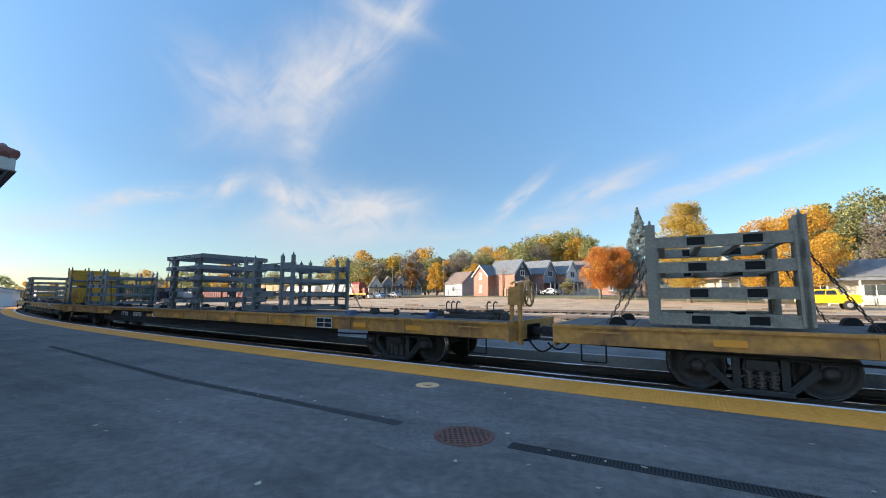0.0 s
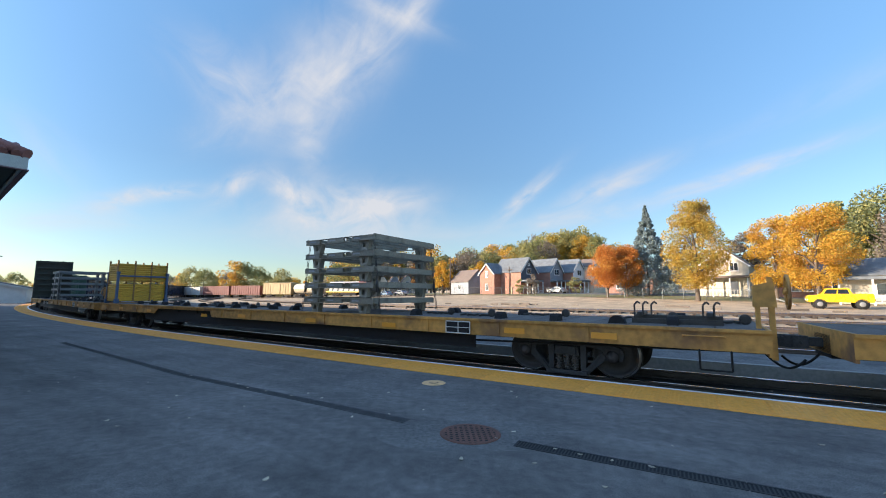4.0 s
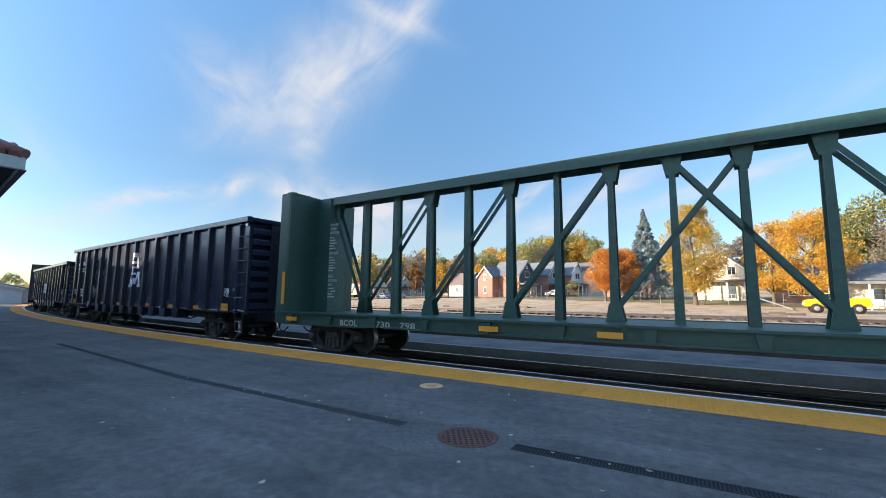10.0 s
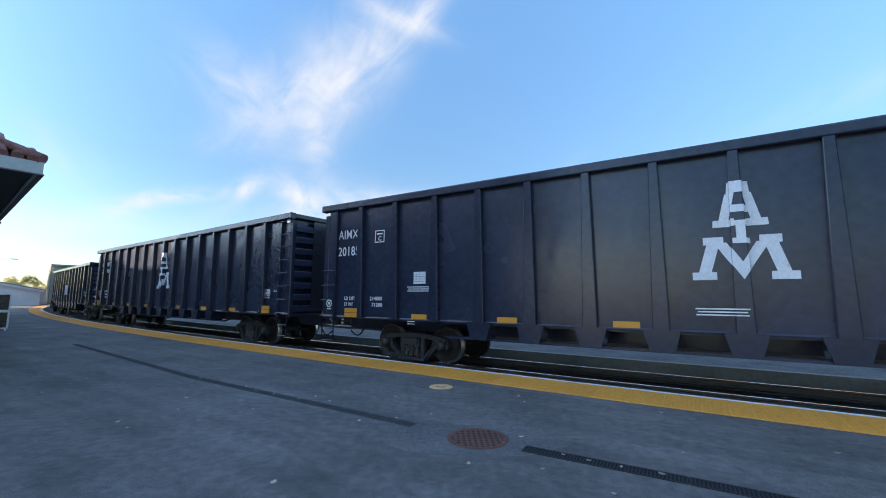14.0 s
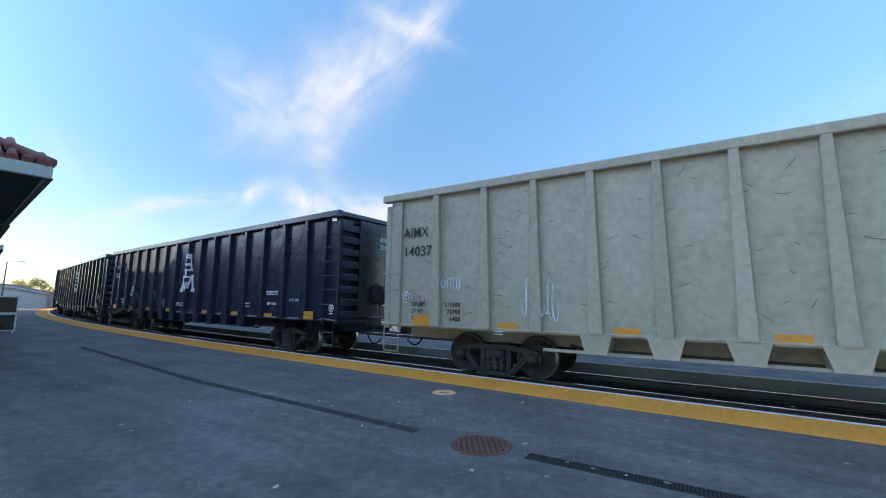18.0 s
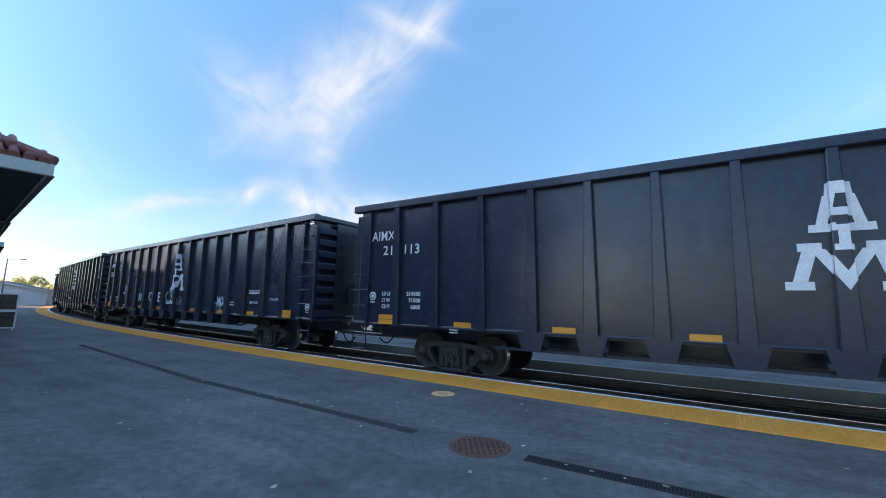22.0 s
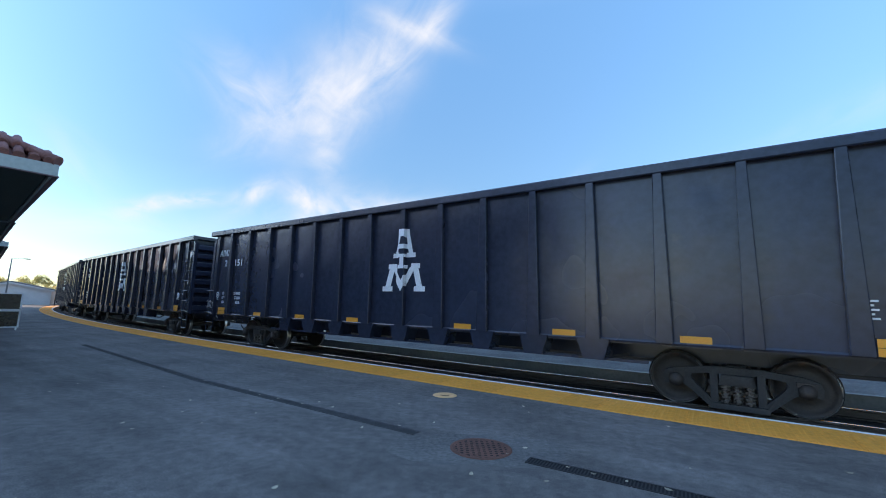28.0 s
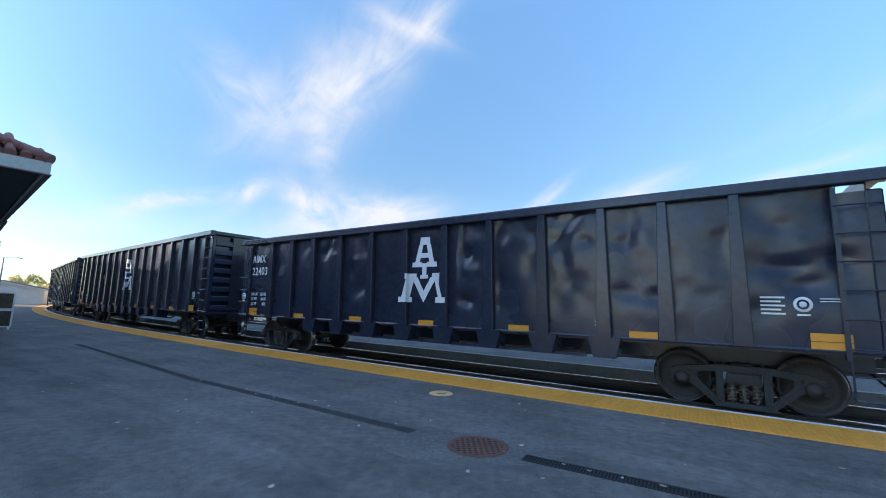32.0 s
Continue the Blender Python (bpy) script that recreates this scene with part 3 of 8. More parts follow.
def gondola_meshes(B, H, ribs, paint):
    """The meshes that all gondolas of one kind share. B: body length; x forward, y to the far side, z from the rail."""
    g, n, W = {}, len(ribs), 1.50
    half, sill = B / 2, 1.095
    g["half"], g["W"], g["H"], g["sill"], g["n"], g["B"], g["paint"] = half, W, H, sill, n, B, paint
    xs = [-half] + ribs + [half]
    g["xs"] = xs
    notch, notch_z = half - 0.50, H - 0.27      # the sheet stops short of the chord at the corners
    for key, rough in (("side", 0.12), ("side_dented", 1.0)):
        # side sheet: pillowed panels, dents and creases between the ribs
        bm = bmesh.new()
        nz = 40
        cols = []
        for p, q in zip(xs, xs[1:]):
            cols += [(p + (q - p) * i / 14, i / 14) for i in range(14)]
        cols = [c for c in cols if abs(abs(c[0]) - notch) > 0.03] + [(-notch, 0.5), (notch, 0.5), (half, 0.0)]
        cols.sort()
        rnd = random.Random(int(B * 10) + len(key))
        dents = [(rnd.uniform(-half, half), rnd.uniform(1.5, H - 0.4), rnd.uniform(0.09, 0.32), rnd.uniform(-0.012, 0.060)) for _ in range(150)]
        zs = [sill + (notch_z - sill) * j / (nz - 2) for j in range(nz - 1)] + [H - 0.1]
        grid = []
        for x, u in cols:
            col = []
            pin = math.sin(math.pi * u) ** 0.5
            for z in zs:
                v = (z - sill) / (H - sill)
                bulge = -0.010 * math.sin(math.pi * u) * math.sin(math.pi * v)
                d = 0.0
                for dx, dz, r, dep in dents:
                    q = ((x - dx) ** 2 + (z - dz) ** 2 * 1.6) / (r * r)
                    if q < 4:
                        d += dep * math.exp(-q)
                # creases: folded noise, deeper in the upper half
                f = 0.6 - abs(noise.noise((x * 1.3 + B, z * 1.0, 3.7))) * 2.2 + 0.40 * noise.noise((x * 3.1, z * 2.6, 8.1 + B)) + 0.16 * noise.noise((x * 7.0, z * 6.2, 2.3 + B))
                d += 0.060 * max(f, 0.0) * (0.25 + 0.75 * smooth(1.6, 2.6, z))
                calm = 0.25 if (abs(x) < 0.95 and 1.5 < z < 3.75) or x < -half + 3.6 else 1.0
                d = max(d, -0.012)
                col.append(bm.verts.new((x, -W + bulge + d * rough * pin * calm, z)))
            grid.append(col)
        for i in range(len(cols) - 1):
            for j in range(nz - 1):
                if j == nz - 2 and abs(cols[i][0] + cols[i + 1][0]) / 2 > notch:
                    continue
                f = bm.faces.new((grid[i][j], grid[i + 1][j], grid[i + 1][j + 1], grid[i][j + 1]))
                f.smooth = True
        g[key] = mesh_of(bm, "side_sheet", paint, False)
    bm = bmesh.new()
    box(bm, -notch, notch, -0.012, 0.0, sill, H - 0.05)
    for sx in (-1, 1):
        box(bm, min(sx * notch, sx * half), max(sx * notch, sx * half), -0.012, 0.0, sill, notch_z)
    g["lining"] = mesh_of(bm, "side_lining", paint)
    bm = bmesh.new()
    prism(bm, [(-0.03, H - 0.17), (0.13, H - 0.17), (0.145, H - 0.15), (0.145, H - 0.01), (0.12, H + 0.02), (-0.03, H + 0.02), (-0.05, H)], -half - 0.05, half + 0.05, "x")
    g["rail"] = mesh_of(bm, "top_chord", paint)
    bm = bmesh.new()
    prism(bm, [(-RIB_TOP, H - 0.17), (RIB_TOP, H - 0.17), (RIB_FOOT, sill), (-RIB_FOOT, sill)], -RIB_DEEP, 0.0)
    bmesh.ops.bevel(bm, geom=[e for e in bm.edges if abs(e.verts[0].co.z - e.verts[1].co.z) > 1], offset=0.012, segments=1, affect="EDGES")
    g["rib"] = mesh_of(bm, "rib", paint)
    bm = bmesh.new()
    prism(bm, [(-0.30, sill + 0.01), (0.30, sill + 0.01), (0.19, 0.72), (-0.19, 0.72)], -0.10, 0.35)
    g["pocket"] = mesh_of(bm, "rib_foot", paint)
    bm = bmesh.new()
    box(bm, -half, half, -W + 0.02, W - 0.02, sill - 0.06, sill + 0.02)
    box(bm, -half, half, -0.33, 0.33, 0.70, sill - 0.05)
    # rolled lower edge of the side
    prism(bm, [(-W - 0.035, sill - 0.03), (-W - 0.045, sill), (-W - 0.035, sill + 0.03), (-W + 0.02, sill + 0.02), (-W + 0.02, sill - 0.03)], -half, half, "x")
    g["floor"] = mesh_of(bm, "underframe", paint)
    bm = bmesh.new()
    box(bm, -half + 4.2, half - 4.2, -W + 0.04, -W + 0.12, 0.70, 0.755)
    g["strap"] = mesh_of(bm, "lower_strap", paint)
    # ends: a sheet set in behind deep cross ribs, with a smooth plate over their middle
    bm = bmesh.new()
    box(bm, -0.02, 0.0, -W, W, sill - 0.05, H - 0.12)
    g["end"] = mesh_of(bm, "end_wall", paint)
    step = (H - sill - 0.25) / 8
    bm = bmesh.new()
    prism(bm, [(0.0, -0.10), (0.14, -0.10), (0.15, -0.08), (0.15, 0.08), (0.14, 0.10), (0.0, 0.10)], -W + 0.13, W - 0.13)
    g["end_rib"] = mesh_of(bm, "end_rib", paint)
    g["end_zs"] = [sill + 0.16 + step * k for k in range(8)]
    bm = bmesh.new()
    box(bm, 0.153, 0.172, -0.72, 0.86, sill + 0.18, H - 0.16)
    for r in range(5):
        for c in range(3):
            y, z = -0.62 + 0.55 * c, H - 0.48 - step * 1.05 * r
            if z > 2.2:
                box(bm, 0.172, 0.195, y, y + 0.17, z, z + 0.018)
                box(bm, 0.172, 0.195, y + 0.152, y + 0.17, z - 0.07, z)
    g["end_plate"] = mesh_of(bm, "end_plate", M_ENDPLATE if paint is M_BLACK else paint)
    bm = bmesh.new()
    box(bm, -0.02, 0.17, -0.07, 0.07, sill - 0.1, H - 0.26)
    bmesh.ops.bevel(bm, geom=bm.edges[:], offset=0.02, segments=1, affect="EDGES")
    g["end_post"] = mesh_of(bm, "corner_post", paint)
    bm = bmesh.new()
    box(bm, -0.02, 0.19, -W - 0.03, W + 0.03, H - 0.14, H + 0.01)
    bmesh.ops.bevel(bm, geom=bm.edges[:], offset=0.025, segments=1, affect="EDGES")
    g["end_top"] = mesh_of(bm, "end_chord", paint)
    bm = bmesh.new()
    box(bm, 0.17, 0.48, -0.25, 1.25, sill + 0.06, sill + 0.10)
    for y in (-0.1, 1.1):
        rod(bm, (0.17, y, sill - 0.2), (0.46, y, sill + 0.06), 0.015, 5)
    g["platform"] = mesh_of(bm, "end_platform", M_GALV)
    bm = bmesh.new()
    tube(bm, [(-half + 4.6, -0.9, 0.80), (-half + 5.2, -0.9, 0.66), (half - 5.2, -0.9, 0.66), (half - 4.6, -0.9, 0.80)], 0.028, 6)
    g["pipe"] = mesh_of(bm, "air_pipe", M_TRUCK)
    # ladders: full height on the brake end, a few low rungs on the other
    for key, low in (("ladder", False), ("low_ladder", True)):
        bm = bmesh.new()
        box(bm, -0.295, -0.235, -0.09, 0.0, 0.98, H - 0.20)
        for k in range(8):
            z = 1.14 + k * 0.415
            if z < (2.6 if low else H - 0.24):
                tube(bm, [(-0.27, -0.06, z), (-0.27, -0.12, z), (0.24, -0.12, z), (0.24, -0.02, z)], 0.013, 6)
        for x in (-0.24, 0.22):
            box(bm, x - 0.012, x + 0.012, -0.06, -0.035, 0.42, 1.1)
        for z in (0.43, 0.76):
            rod(bm, (-0.24, -0.05, z), (0.22, -0.05, z), 0.013, 6)
        g[key] = mesh_of(bm, "ladder", paint)
    bm = bmesh.new()
    box(bm, -0.23, 0.23, -0.004, 0.0, -0.058, 0.058)
    g["refl"] = mesh_of(bm, "reflector", M_REFL)
    bm = bmesh.new()
    lathe(bm, [(0.25, -0.018), (0.285, -0.018), (0.285, 0.018), (0.25, 0.018)], (0, 0, 0), 24, "x", caps=False)
    lathe(bm, [(0.25, 0.018), (0.25, -0.018)], (0, 0, 0), 24, "x", caps=False)
    for k in range(5):
        a = k * math.pi * 2 / 5 + 0.3
        rod(bm, (0, 0, 0), (0, 0.265 * math.cos(a), 0.265 * math.sin(a)), 0.015, 5)
    rod(bm, (-0.06, 0, 0), (0.02, 0, 0), 0.05, 10)
    g["brake"] = mesh_of(bm, "brake_wheel", M_TRUCK)
    bm = bmesh.new()
    prism(bm, [(-0.22, -0.30), (0.18, -0.34), (0.24, -0.05), (0.20, 0.22), (-0.16, 0.24), (-0.26, 0.0)], -0.23, -0.05, "x")
    bmesh.ops.bevel(bm, geom=bm.edges[:], offset=0.03, segments=2, affect="EDGES")
    tube(bm, [(-0.14, 0.05, -0.3), (-0.14, 0.06, -0.95)], 0.015, 5)
    g["brake_box"] = mesh_of(bm, "brake_box", M_TRUCK)
    return g


M_ENDPLATE = mat("smooth_end_plate", (0.032, 0.034, 0.045), 0.22, grain=0.12, scale=1.5, bump=0.04, bump_scale=5.0, vary=0.08)
M_GALV = mat("galvanised_grating", (0.30, 0.31, 0.32), 0.5, 0.5, grain=0.15, scale=6)
GON_LONG = gondola_meshes(19.80, 4.29, LONG_RIBS, M_BLACK)
GON_SHORT = gondola_meshes(16.1, 3.70, SHORT_RIBS, M_BLACK)
GON_LIGHT = gondola_meshes(19.84, 4.44, LIGHT_RIBS, M_LIGHT)


def clipped(poly, a, b, c):
    """The part of a convex outline of (x, z) where a x + b z >= c."""
    out = []
    for i, p in enumerate(poly):
        q = poly[(i + 1) % len(poly)]
        dp, dq = a * p[0] + b * p[1] - c, a * q[0] + b * q[1] - c
        if dp >= 0:
            out.append(p)
        if dp * dq < 0:
            f = dp / (dp - dq)
            out.append((p[0] + (q[0] - p[0]) * f, p[1] + (q[1] - p[1]) * f))
    return out


def emblem_meshes(x0, z0, ribs, sill, H):
    """Three stacked white block shapes sprayed over sheet and ribs alike: what falls on a rib lies on its face and flanks."""
    upper = [[(-0.14, 1.63), (0.14, 1.63), (0.16, 1.44), (-0.16, 1.44)], [(-0.18, 1.44), (-0.055, 1.44), (-0.15, 0.99), (-0.29, 0.99)], [(0.055, 1.44), (0.18, 1.44), (0.29, 0.99), (0.15, 0.99)],
             [(-0.13, 1.23), (0.13, 1.23), (0.15, 1.11), (-0.15, 1.11)], [(-0.37, 1.0), (-0.08, 1.0), (-0.08, 0.88), (-0.38, 0.88)], [(0.08, 1.0), (0.37, 1.0), (0.38, 0.88), (0.08, 0.88)]]
    middle = [[(-0.12, 0.97), (0.12, 0.97), (0.12, 0.89), (-0.12, 0.89)], [(-0.065, 0.90), (0.065, 0.90), (0.065, 0.67), (-0.065, 0.67)], [(-0.12, 0.68), (0.12, 0.68), (0.12, 0.59), (-0.12, 0.59)]]
    lower = [[(-0.53, 0.72), (-0.24, 0.72), (-0.24, 0.59), (-0.53, 0.59)], [(0.24, 0.72), (0.53, 0.72), (0.53, 0.59), (0.24, 0.59)], [(-0.48, 0.60), (-0.30, 0.60), (-0.44, 0.11), (-0.62, 0.11)],
             [(0.30, 0.60), (0.48, 0.60), (0.62, 0.11), (0.44, 0.11)], [(-0.38, 0.62), (-0.20, 0.62), (0.075, 0.16), (0.0, 0.0)], [(0.38, 0.62), (0.20, 0.62), (-0.075, 0.16), (0.0, 0.0)],
             [(-0.71, 0.13), (-0.36, 0.13), (-0.36, 0.0), (-0.71, 0.0)], [(0.36, 0.13), (0.71, 0.13), (0.71, 0.0), (0.36, 0.0)]]
    k = (RIB_TOP - RIB_FOOT) / (H - 0.17 - sill)        # how the rib's half width falls with height
    out = []
    for shape in (upper, middle, lower):
        bm = bmesh.new()

        def sheet(poly, y):
            if len(poly) > 2:
                prism(bm, poly, y - 0.003, y)

        for layer, raw in enumerate(shape):
            lift = 0.0012 * layer
            pieces = [[(x0 + x, z0 + z) for x, z in raw]]
            for r in ribs:
                nxt = []
                for poly in pieces:
                    # left of the rib: x <= r - w(z); right of it: x >= r + w(z)
                    e = RIB_FOOT - k * sill + 0.002
                    left = clipped(poly, -1, -k, -(r - e))
                    right = clipped(poly, 1, -k, r + e)
                    mid = clipped(clipped(poly, 1, k, r - e), -1, k, -(r + e))
                    sheet(mid, -RIB_DEEP - 0.002 - lift)
                    for sg in (-1, 1):
                        zs = [z for x, z in mid if abs(x - (r + sg * (e + k * z))) < 0.004]
                        if len(zs) > 1 and max(zs) - min(zs) > 0.01:
                            za, zb = min(zs), max(zs)
                            xa, xb = r + sg * (e + k * za + 0.002 + lift * 0.5), r + sg * (e + k * zb + 0.002 + lift * 0.5)
                            bm.faces.new([bm.verts.new(v) for v in ((xa, -RIB_DEEP, za), (xa, -0.01, za), (xb, -0.01, zb), (xb, -RIB_DEEP, zb))])
                    nxt += [q for q in (left, right) if len(q) > 2]
                pieces = nxt
            for poly in pieces:
                sheet(poly, -0.016 - lift)
        out.append(mesh_of(bm, "emblem", M_STENCIL))
    return out


EMBLEMS = {"L": emblem_meshes(0.03, 1.97, [0.0], 1.095, 4.29), "S": emblem_meshes(-0.02, 1.66, [-0.605, 0.605], 1.095, 3.70)}
DATA = {"20185": ("214800", "71200"), "20154": ("214500", "71500"), "20374": ("214900", "71100"), "21077": ("214600", "71400", "6000"), "21025": ("214700", "71300", "6000"), "21151": ("214500", "71500", "6000"),
        "21022": ("215000", "71000", "6000"), "22411": ("221800", "64200", "4000"), "14037": ("213300", "72700", "6400")}
DENTED = ("21025", "21022", "21280", "22411", "22403", "20251")
_letters = {}


def paint_text(car, text, x, z, height, paint, y=-1.535, wide=0.92, bold=0.0025, width=0.0, turn=0):
    """Stencilled writing; with a width given, the line is fitted to it."""
    key = (text, height, paint.name, wide, width)
    if key in _letters:
        return part("stencil", _letters[key], None, car, "", pose(x, y, z, 90, 0, turn))
    ob = letters("stencil", text, height * 1.38, paint, car, pose(x, y, z, 90, 0, turn), 1.06, bold, "", "LEFT", 1.0 if width else wide)
    if width:
        cs = [v.co.x for v in ob.data.vertices]
        ob.data.transform(Matrix.Diagonal((width / (max(cs) - min(cs)), 1, 1, 1)))
    _letters[key] = ob.data
    return ob


bm = bmesh.new()
lathe(bm, [(0.075, -0.003), (0.115, -0.003), (0.115, 0.0)], (0, 0, 0), 24, caps=False)
lathe(bm, [(0.0, -0.003), (0.045, -0.003), (0.045, 0.0)], (0, 0, 0), 16, caps=False)
box(bm, -0.08, 0.08, -0.003, 0, -0.17, -0.145)
ME_BADGE = mesh_of(bm, "badge", M_STENCIL)
bm = bmesh.new()
for k in range(5):
    box(bm, -0.15, 0.15 - 0.05 * (k % 2), -0.004, 0.0, 0.062 * k, 0.062 * k + 0.028)
ME_BARS = mesh_of(bm, "stencil_bars", M_STENCIL)
bm = bmesh.new()
for z, a in ((0.0, 0.36), (0.05, 0.34), (0.10, 0.37)):
    box(bm, -a, a, -0.004, 0.0, z, z + 0.022)
ME_BARS2 = mesh_of(bm, "stencil_bars", M_STENCIL)
bm = bmesh.new()
for z in (0.0, 0.10):
    box(bm, -0.16, 0.16, -0.004, 0.0, z, z + 0.035)
ME_BARS3 = mesh_of(bm, "stencil_bars", M_STENCIL)
bm = bmesh.new()
for r in range(5):
    for c in range(4):
        box(bm, -0.18 + 0.092 * c, -0.18 + 0.092 * c + 0.086, -0.005, 0.0, 0.06 * r, 0.06 * r + 0.054)
ME_PLACARD = mesh_of(bm, "placard", M_STENCIL)
bm = bmesh.new()
for a in ((-0.165, 0.165, 0.0, 0.022), (-0.165, 0.165, 0.308, 0.33), (-0.165, -0.143, 0.022, 0.308), (0.143, 0.165, 0.022, 0.308)):
    box(bm, a[0], a[1], -0.004, 0.0, a[2], a[3])
box(bm, -0.10, 0.10, -0.004, 0.0, 0.215, 0.25)
ME_BOXED = mesh_of(bm, "boxed_mark", M_STENCIL)


def gondola(kind, number, label):
    """One gondola, at the origin; motions() sets it on the track."""
    plain = kind == "L" and number[:2] == "20"
    split = kind == "L" and number[:2] == "21"
    g = {"L": GON_LONG, "S": GON_SHORT, "B": GON_LIGHT}[kind]
    car = thing("gondola", pose(0, 0, RAIL_Z), label, "freight car", "gondolas of the train")
    half, W, H, sill = g["half"], g["W"], g["H"], g["sill"]
    ink = M_STENCIL if kind != "B" else M_INK
    part("underframe", g["floor"], None, car)
    tx = 6.98 if kind != "S" else 6.3
    part("side_sheet", g["side_dented" if number in DENTED else "side"], None, car, "dented sheet that mirrors the sky" if number in DENTED else "")
    for sd in (-1, 1):
        turn = 0 if sd < 0 else 180
        part("side_lining", g["lining"], None, car, "", pose(0, sd * (W - 0.10), 0))
        part("top_chord", g["rail"], None, car, "", pose(0, sd * W, 0, 0, 0, 0 if sd > 0 else 180))
        for x in g["xs"][1:-1]:
            part("rib", g["rib"], None, car, "", pose(x, sd * W, 0, 0, 0, turn))
            if abs(x) < tx - 1.3:
                part("rib_foot", g["pocket"], None, car, "", pose(x, sd * W, 0, 0, 0, turn))
        end = part("end_wall", g["end"], None, car, "", pose(sd * (half - 0.15), 0, 0, 0, 0, 0 if sd > 0 else 180))
        for z in g["end_zs"]:
            part("end_rib", g["end_rib"], None, end, "", pose(0, 0, z))
        for y in (-W + 0.05, W - 0.05):
            part("corner_post", g["end_post"], None, end, "", pose(0, y, 0))
        part("end_chord", g["end_top"], None, end)
        part("end_plate", g["end_plate"], None, end, "smooth glossy end plate")
        part("ladder", g["ladder" if sd > 0 else "low_ladder"], None, car, "", pose(sd * (half - 0.26), -W, 0, 0, 0, 0) if sd > 0 else pose(-half + 0.26, -W, 0) @ Matrix.Diagonal((-1, 1, 1, 1)))
        part("end_platform", g["platform"], None, car, "", pose(sd * (half - 0.15), 0, 0, 0, 0, 0 if sd > 0 else 180))
        add_truck(car, sd * tx)
    part("air_pipe", g["pipe"], None, car)
    part("lower_strap", g["strap"], None, car)
    gear = part("brake_box", g["brake_box"], None, car, "", pose(half + 0.26, 0.05, 1.90))
    part("brake_wheel", g["brake"], None, gear, "", pose(0.07, 0.32, 0.05))
    add_couplers(car, half + 0.58)
    singles, doubles = ([-4.80, -2.33, 0.08, 2.5, 4.88], [-7.25, 7.36]) if kind == "S" else ([-6.45, -4.13, -1.77, 1.86, 4.22, 6.45], [-8.66, 8.80])
    for x in singles:
        part("reflector", g["refl"], None, car, "yellow reflector", pose(x, -W - 0.035, sill + 0.08))
    for x in doubles:
        for z in (0.065, 0.19):
            part("reflector", g["refl"], None, car, "yellow reflector", pose(x, -W - (0.035 if kind == "S" else 0.137), sill + z))
    part("badge", ME_BADGE, None, car, "", pose(-7.87 if kind == "S" else -9.62 if plain else -9.22, -W - 0.035, 1.74 if kind == "S" else 1.46 if plain else 1.81))
    part("stencil_bars", ME_BARS3, None, car, "", pose(-tx + 0.3, -W - 0.04, 0.98) @ Matrix.Diagonal((0.7, 1, 0.6, 1)))
    if plain:
        part("badge", ME_BADGE, None, car, "", pose(half - 0.18, -W - 0.04, 1.45))
        part("stencil_bars", ME_BARS2, None, car, "", pose(6.62, -W - 0.035, 1.84))
        part("stencil_bars", ME_BARS3, None, car, "", pose(5.1, -W - 0.035, 1.42))
        paint_text(car, "EMPTY LOAD", 6.36, 1.50, 0.085, ink, bold=0.002, width=0.52)
        paint_text(car, "CU FT 6000", 7.62, 1.63, 0.085, ink, bold=0.002, width=0.50)
        part("stencil_bars", ME_BARS2, None, car, "", pose(-0.30, -W - 0.14, 1.38))
    else:
        bx = 7.08 if kind == "S" else 8.86
        part("badge", ME_BADGE, None, car, "", pose(bx, -W - (0.035 if kind == "S" else 0.10), 1.76))
        part("stencil_bars", ME_BARS, None, car, "", pose(bx - 0.36, -W - 0.05, 1.60))
        part("stencil_bars", ME_BARS3, None, car, "", pose(bx + 0.32, -W - 0.035, 1.80, 0, 0, 0) @ Matrix.Diagonal((0.8, 1, 0.4, 1)))
        part("stencil_bars", ME_BARS3, None, car, "", pose(half - 3.9, -W - 0.035, 1.30) @ Matrix.Diagonal((0.6, 1, 0.7, 1)))
    data = DATA.get(number, {"S": ("221600", "64400", "4000"), "B": DATA["14037"]}.get(kind, ("214600", "71400") if plain else ("214500", "71500", "6000")))
    if kind == "S":
        tops, lx, rx, dz = [("AIMX", -7.50, 2.89, 0.27, 0.76), (number, -7.48, 2.47, 0.27, 0.86)], -7.42, -6.93, 1.77
    elif split and number not in ("21151", "21280", "21113"):
        tops, lx, rx, dz = [("AI", -8.98, 3.29, 0.26, 0.26), ("MX", -8.20, 3.29, 0.26, 0.52), (number[:2], -8.98, 2.90, 0.26, 0.30), (number[2:], -8.20, 2.90, 0.26, 0.66)], -8.98, -8.22, 1.83
    elif split:
        tops, lx, rx, dz = [("AIMX", -9.32, 3.29, 0.26, 0.78), (number[:2], -8.92, 2.90, 0.25, 0.30), (number[2:], -8.26, 2.90, 0.25, 0.46)], -8.9, -8.1, 1.83
    else:
        tops, lx, rx, dz = [("AIMX", -9.32, 3.28, 0.26, 0.76), (number, -9.32, 2.80, 0.26, 0.80)], -9.02, -8.08, 1.56
    if number:
        for word, x, z, h, w in tops:
            paint_text(car, word, x, z, h, ink, width=w)
        for word, z in (("AIMX", H - 0.72), (number, H - 0.96)):
            paint_text(car, word, half + 0.026, 0.12, 0.16, ink, bold=0.002, width=0.52, turn=90).matrix_basis = pose(half + 0.026, 0.12, z, 90, 0, 90)
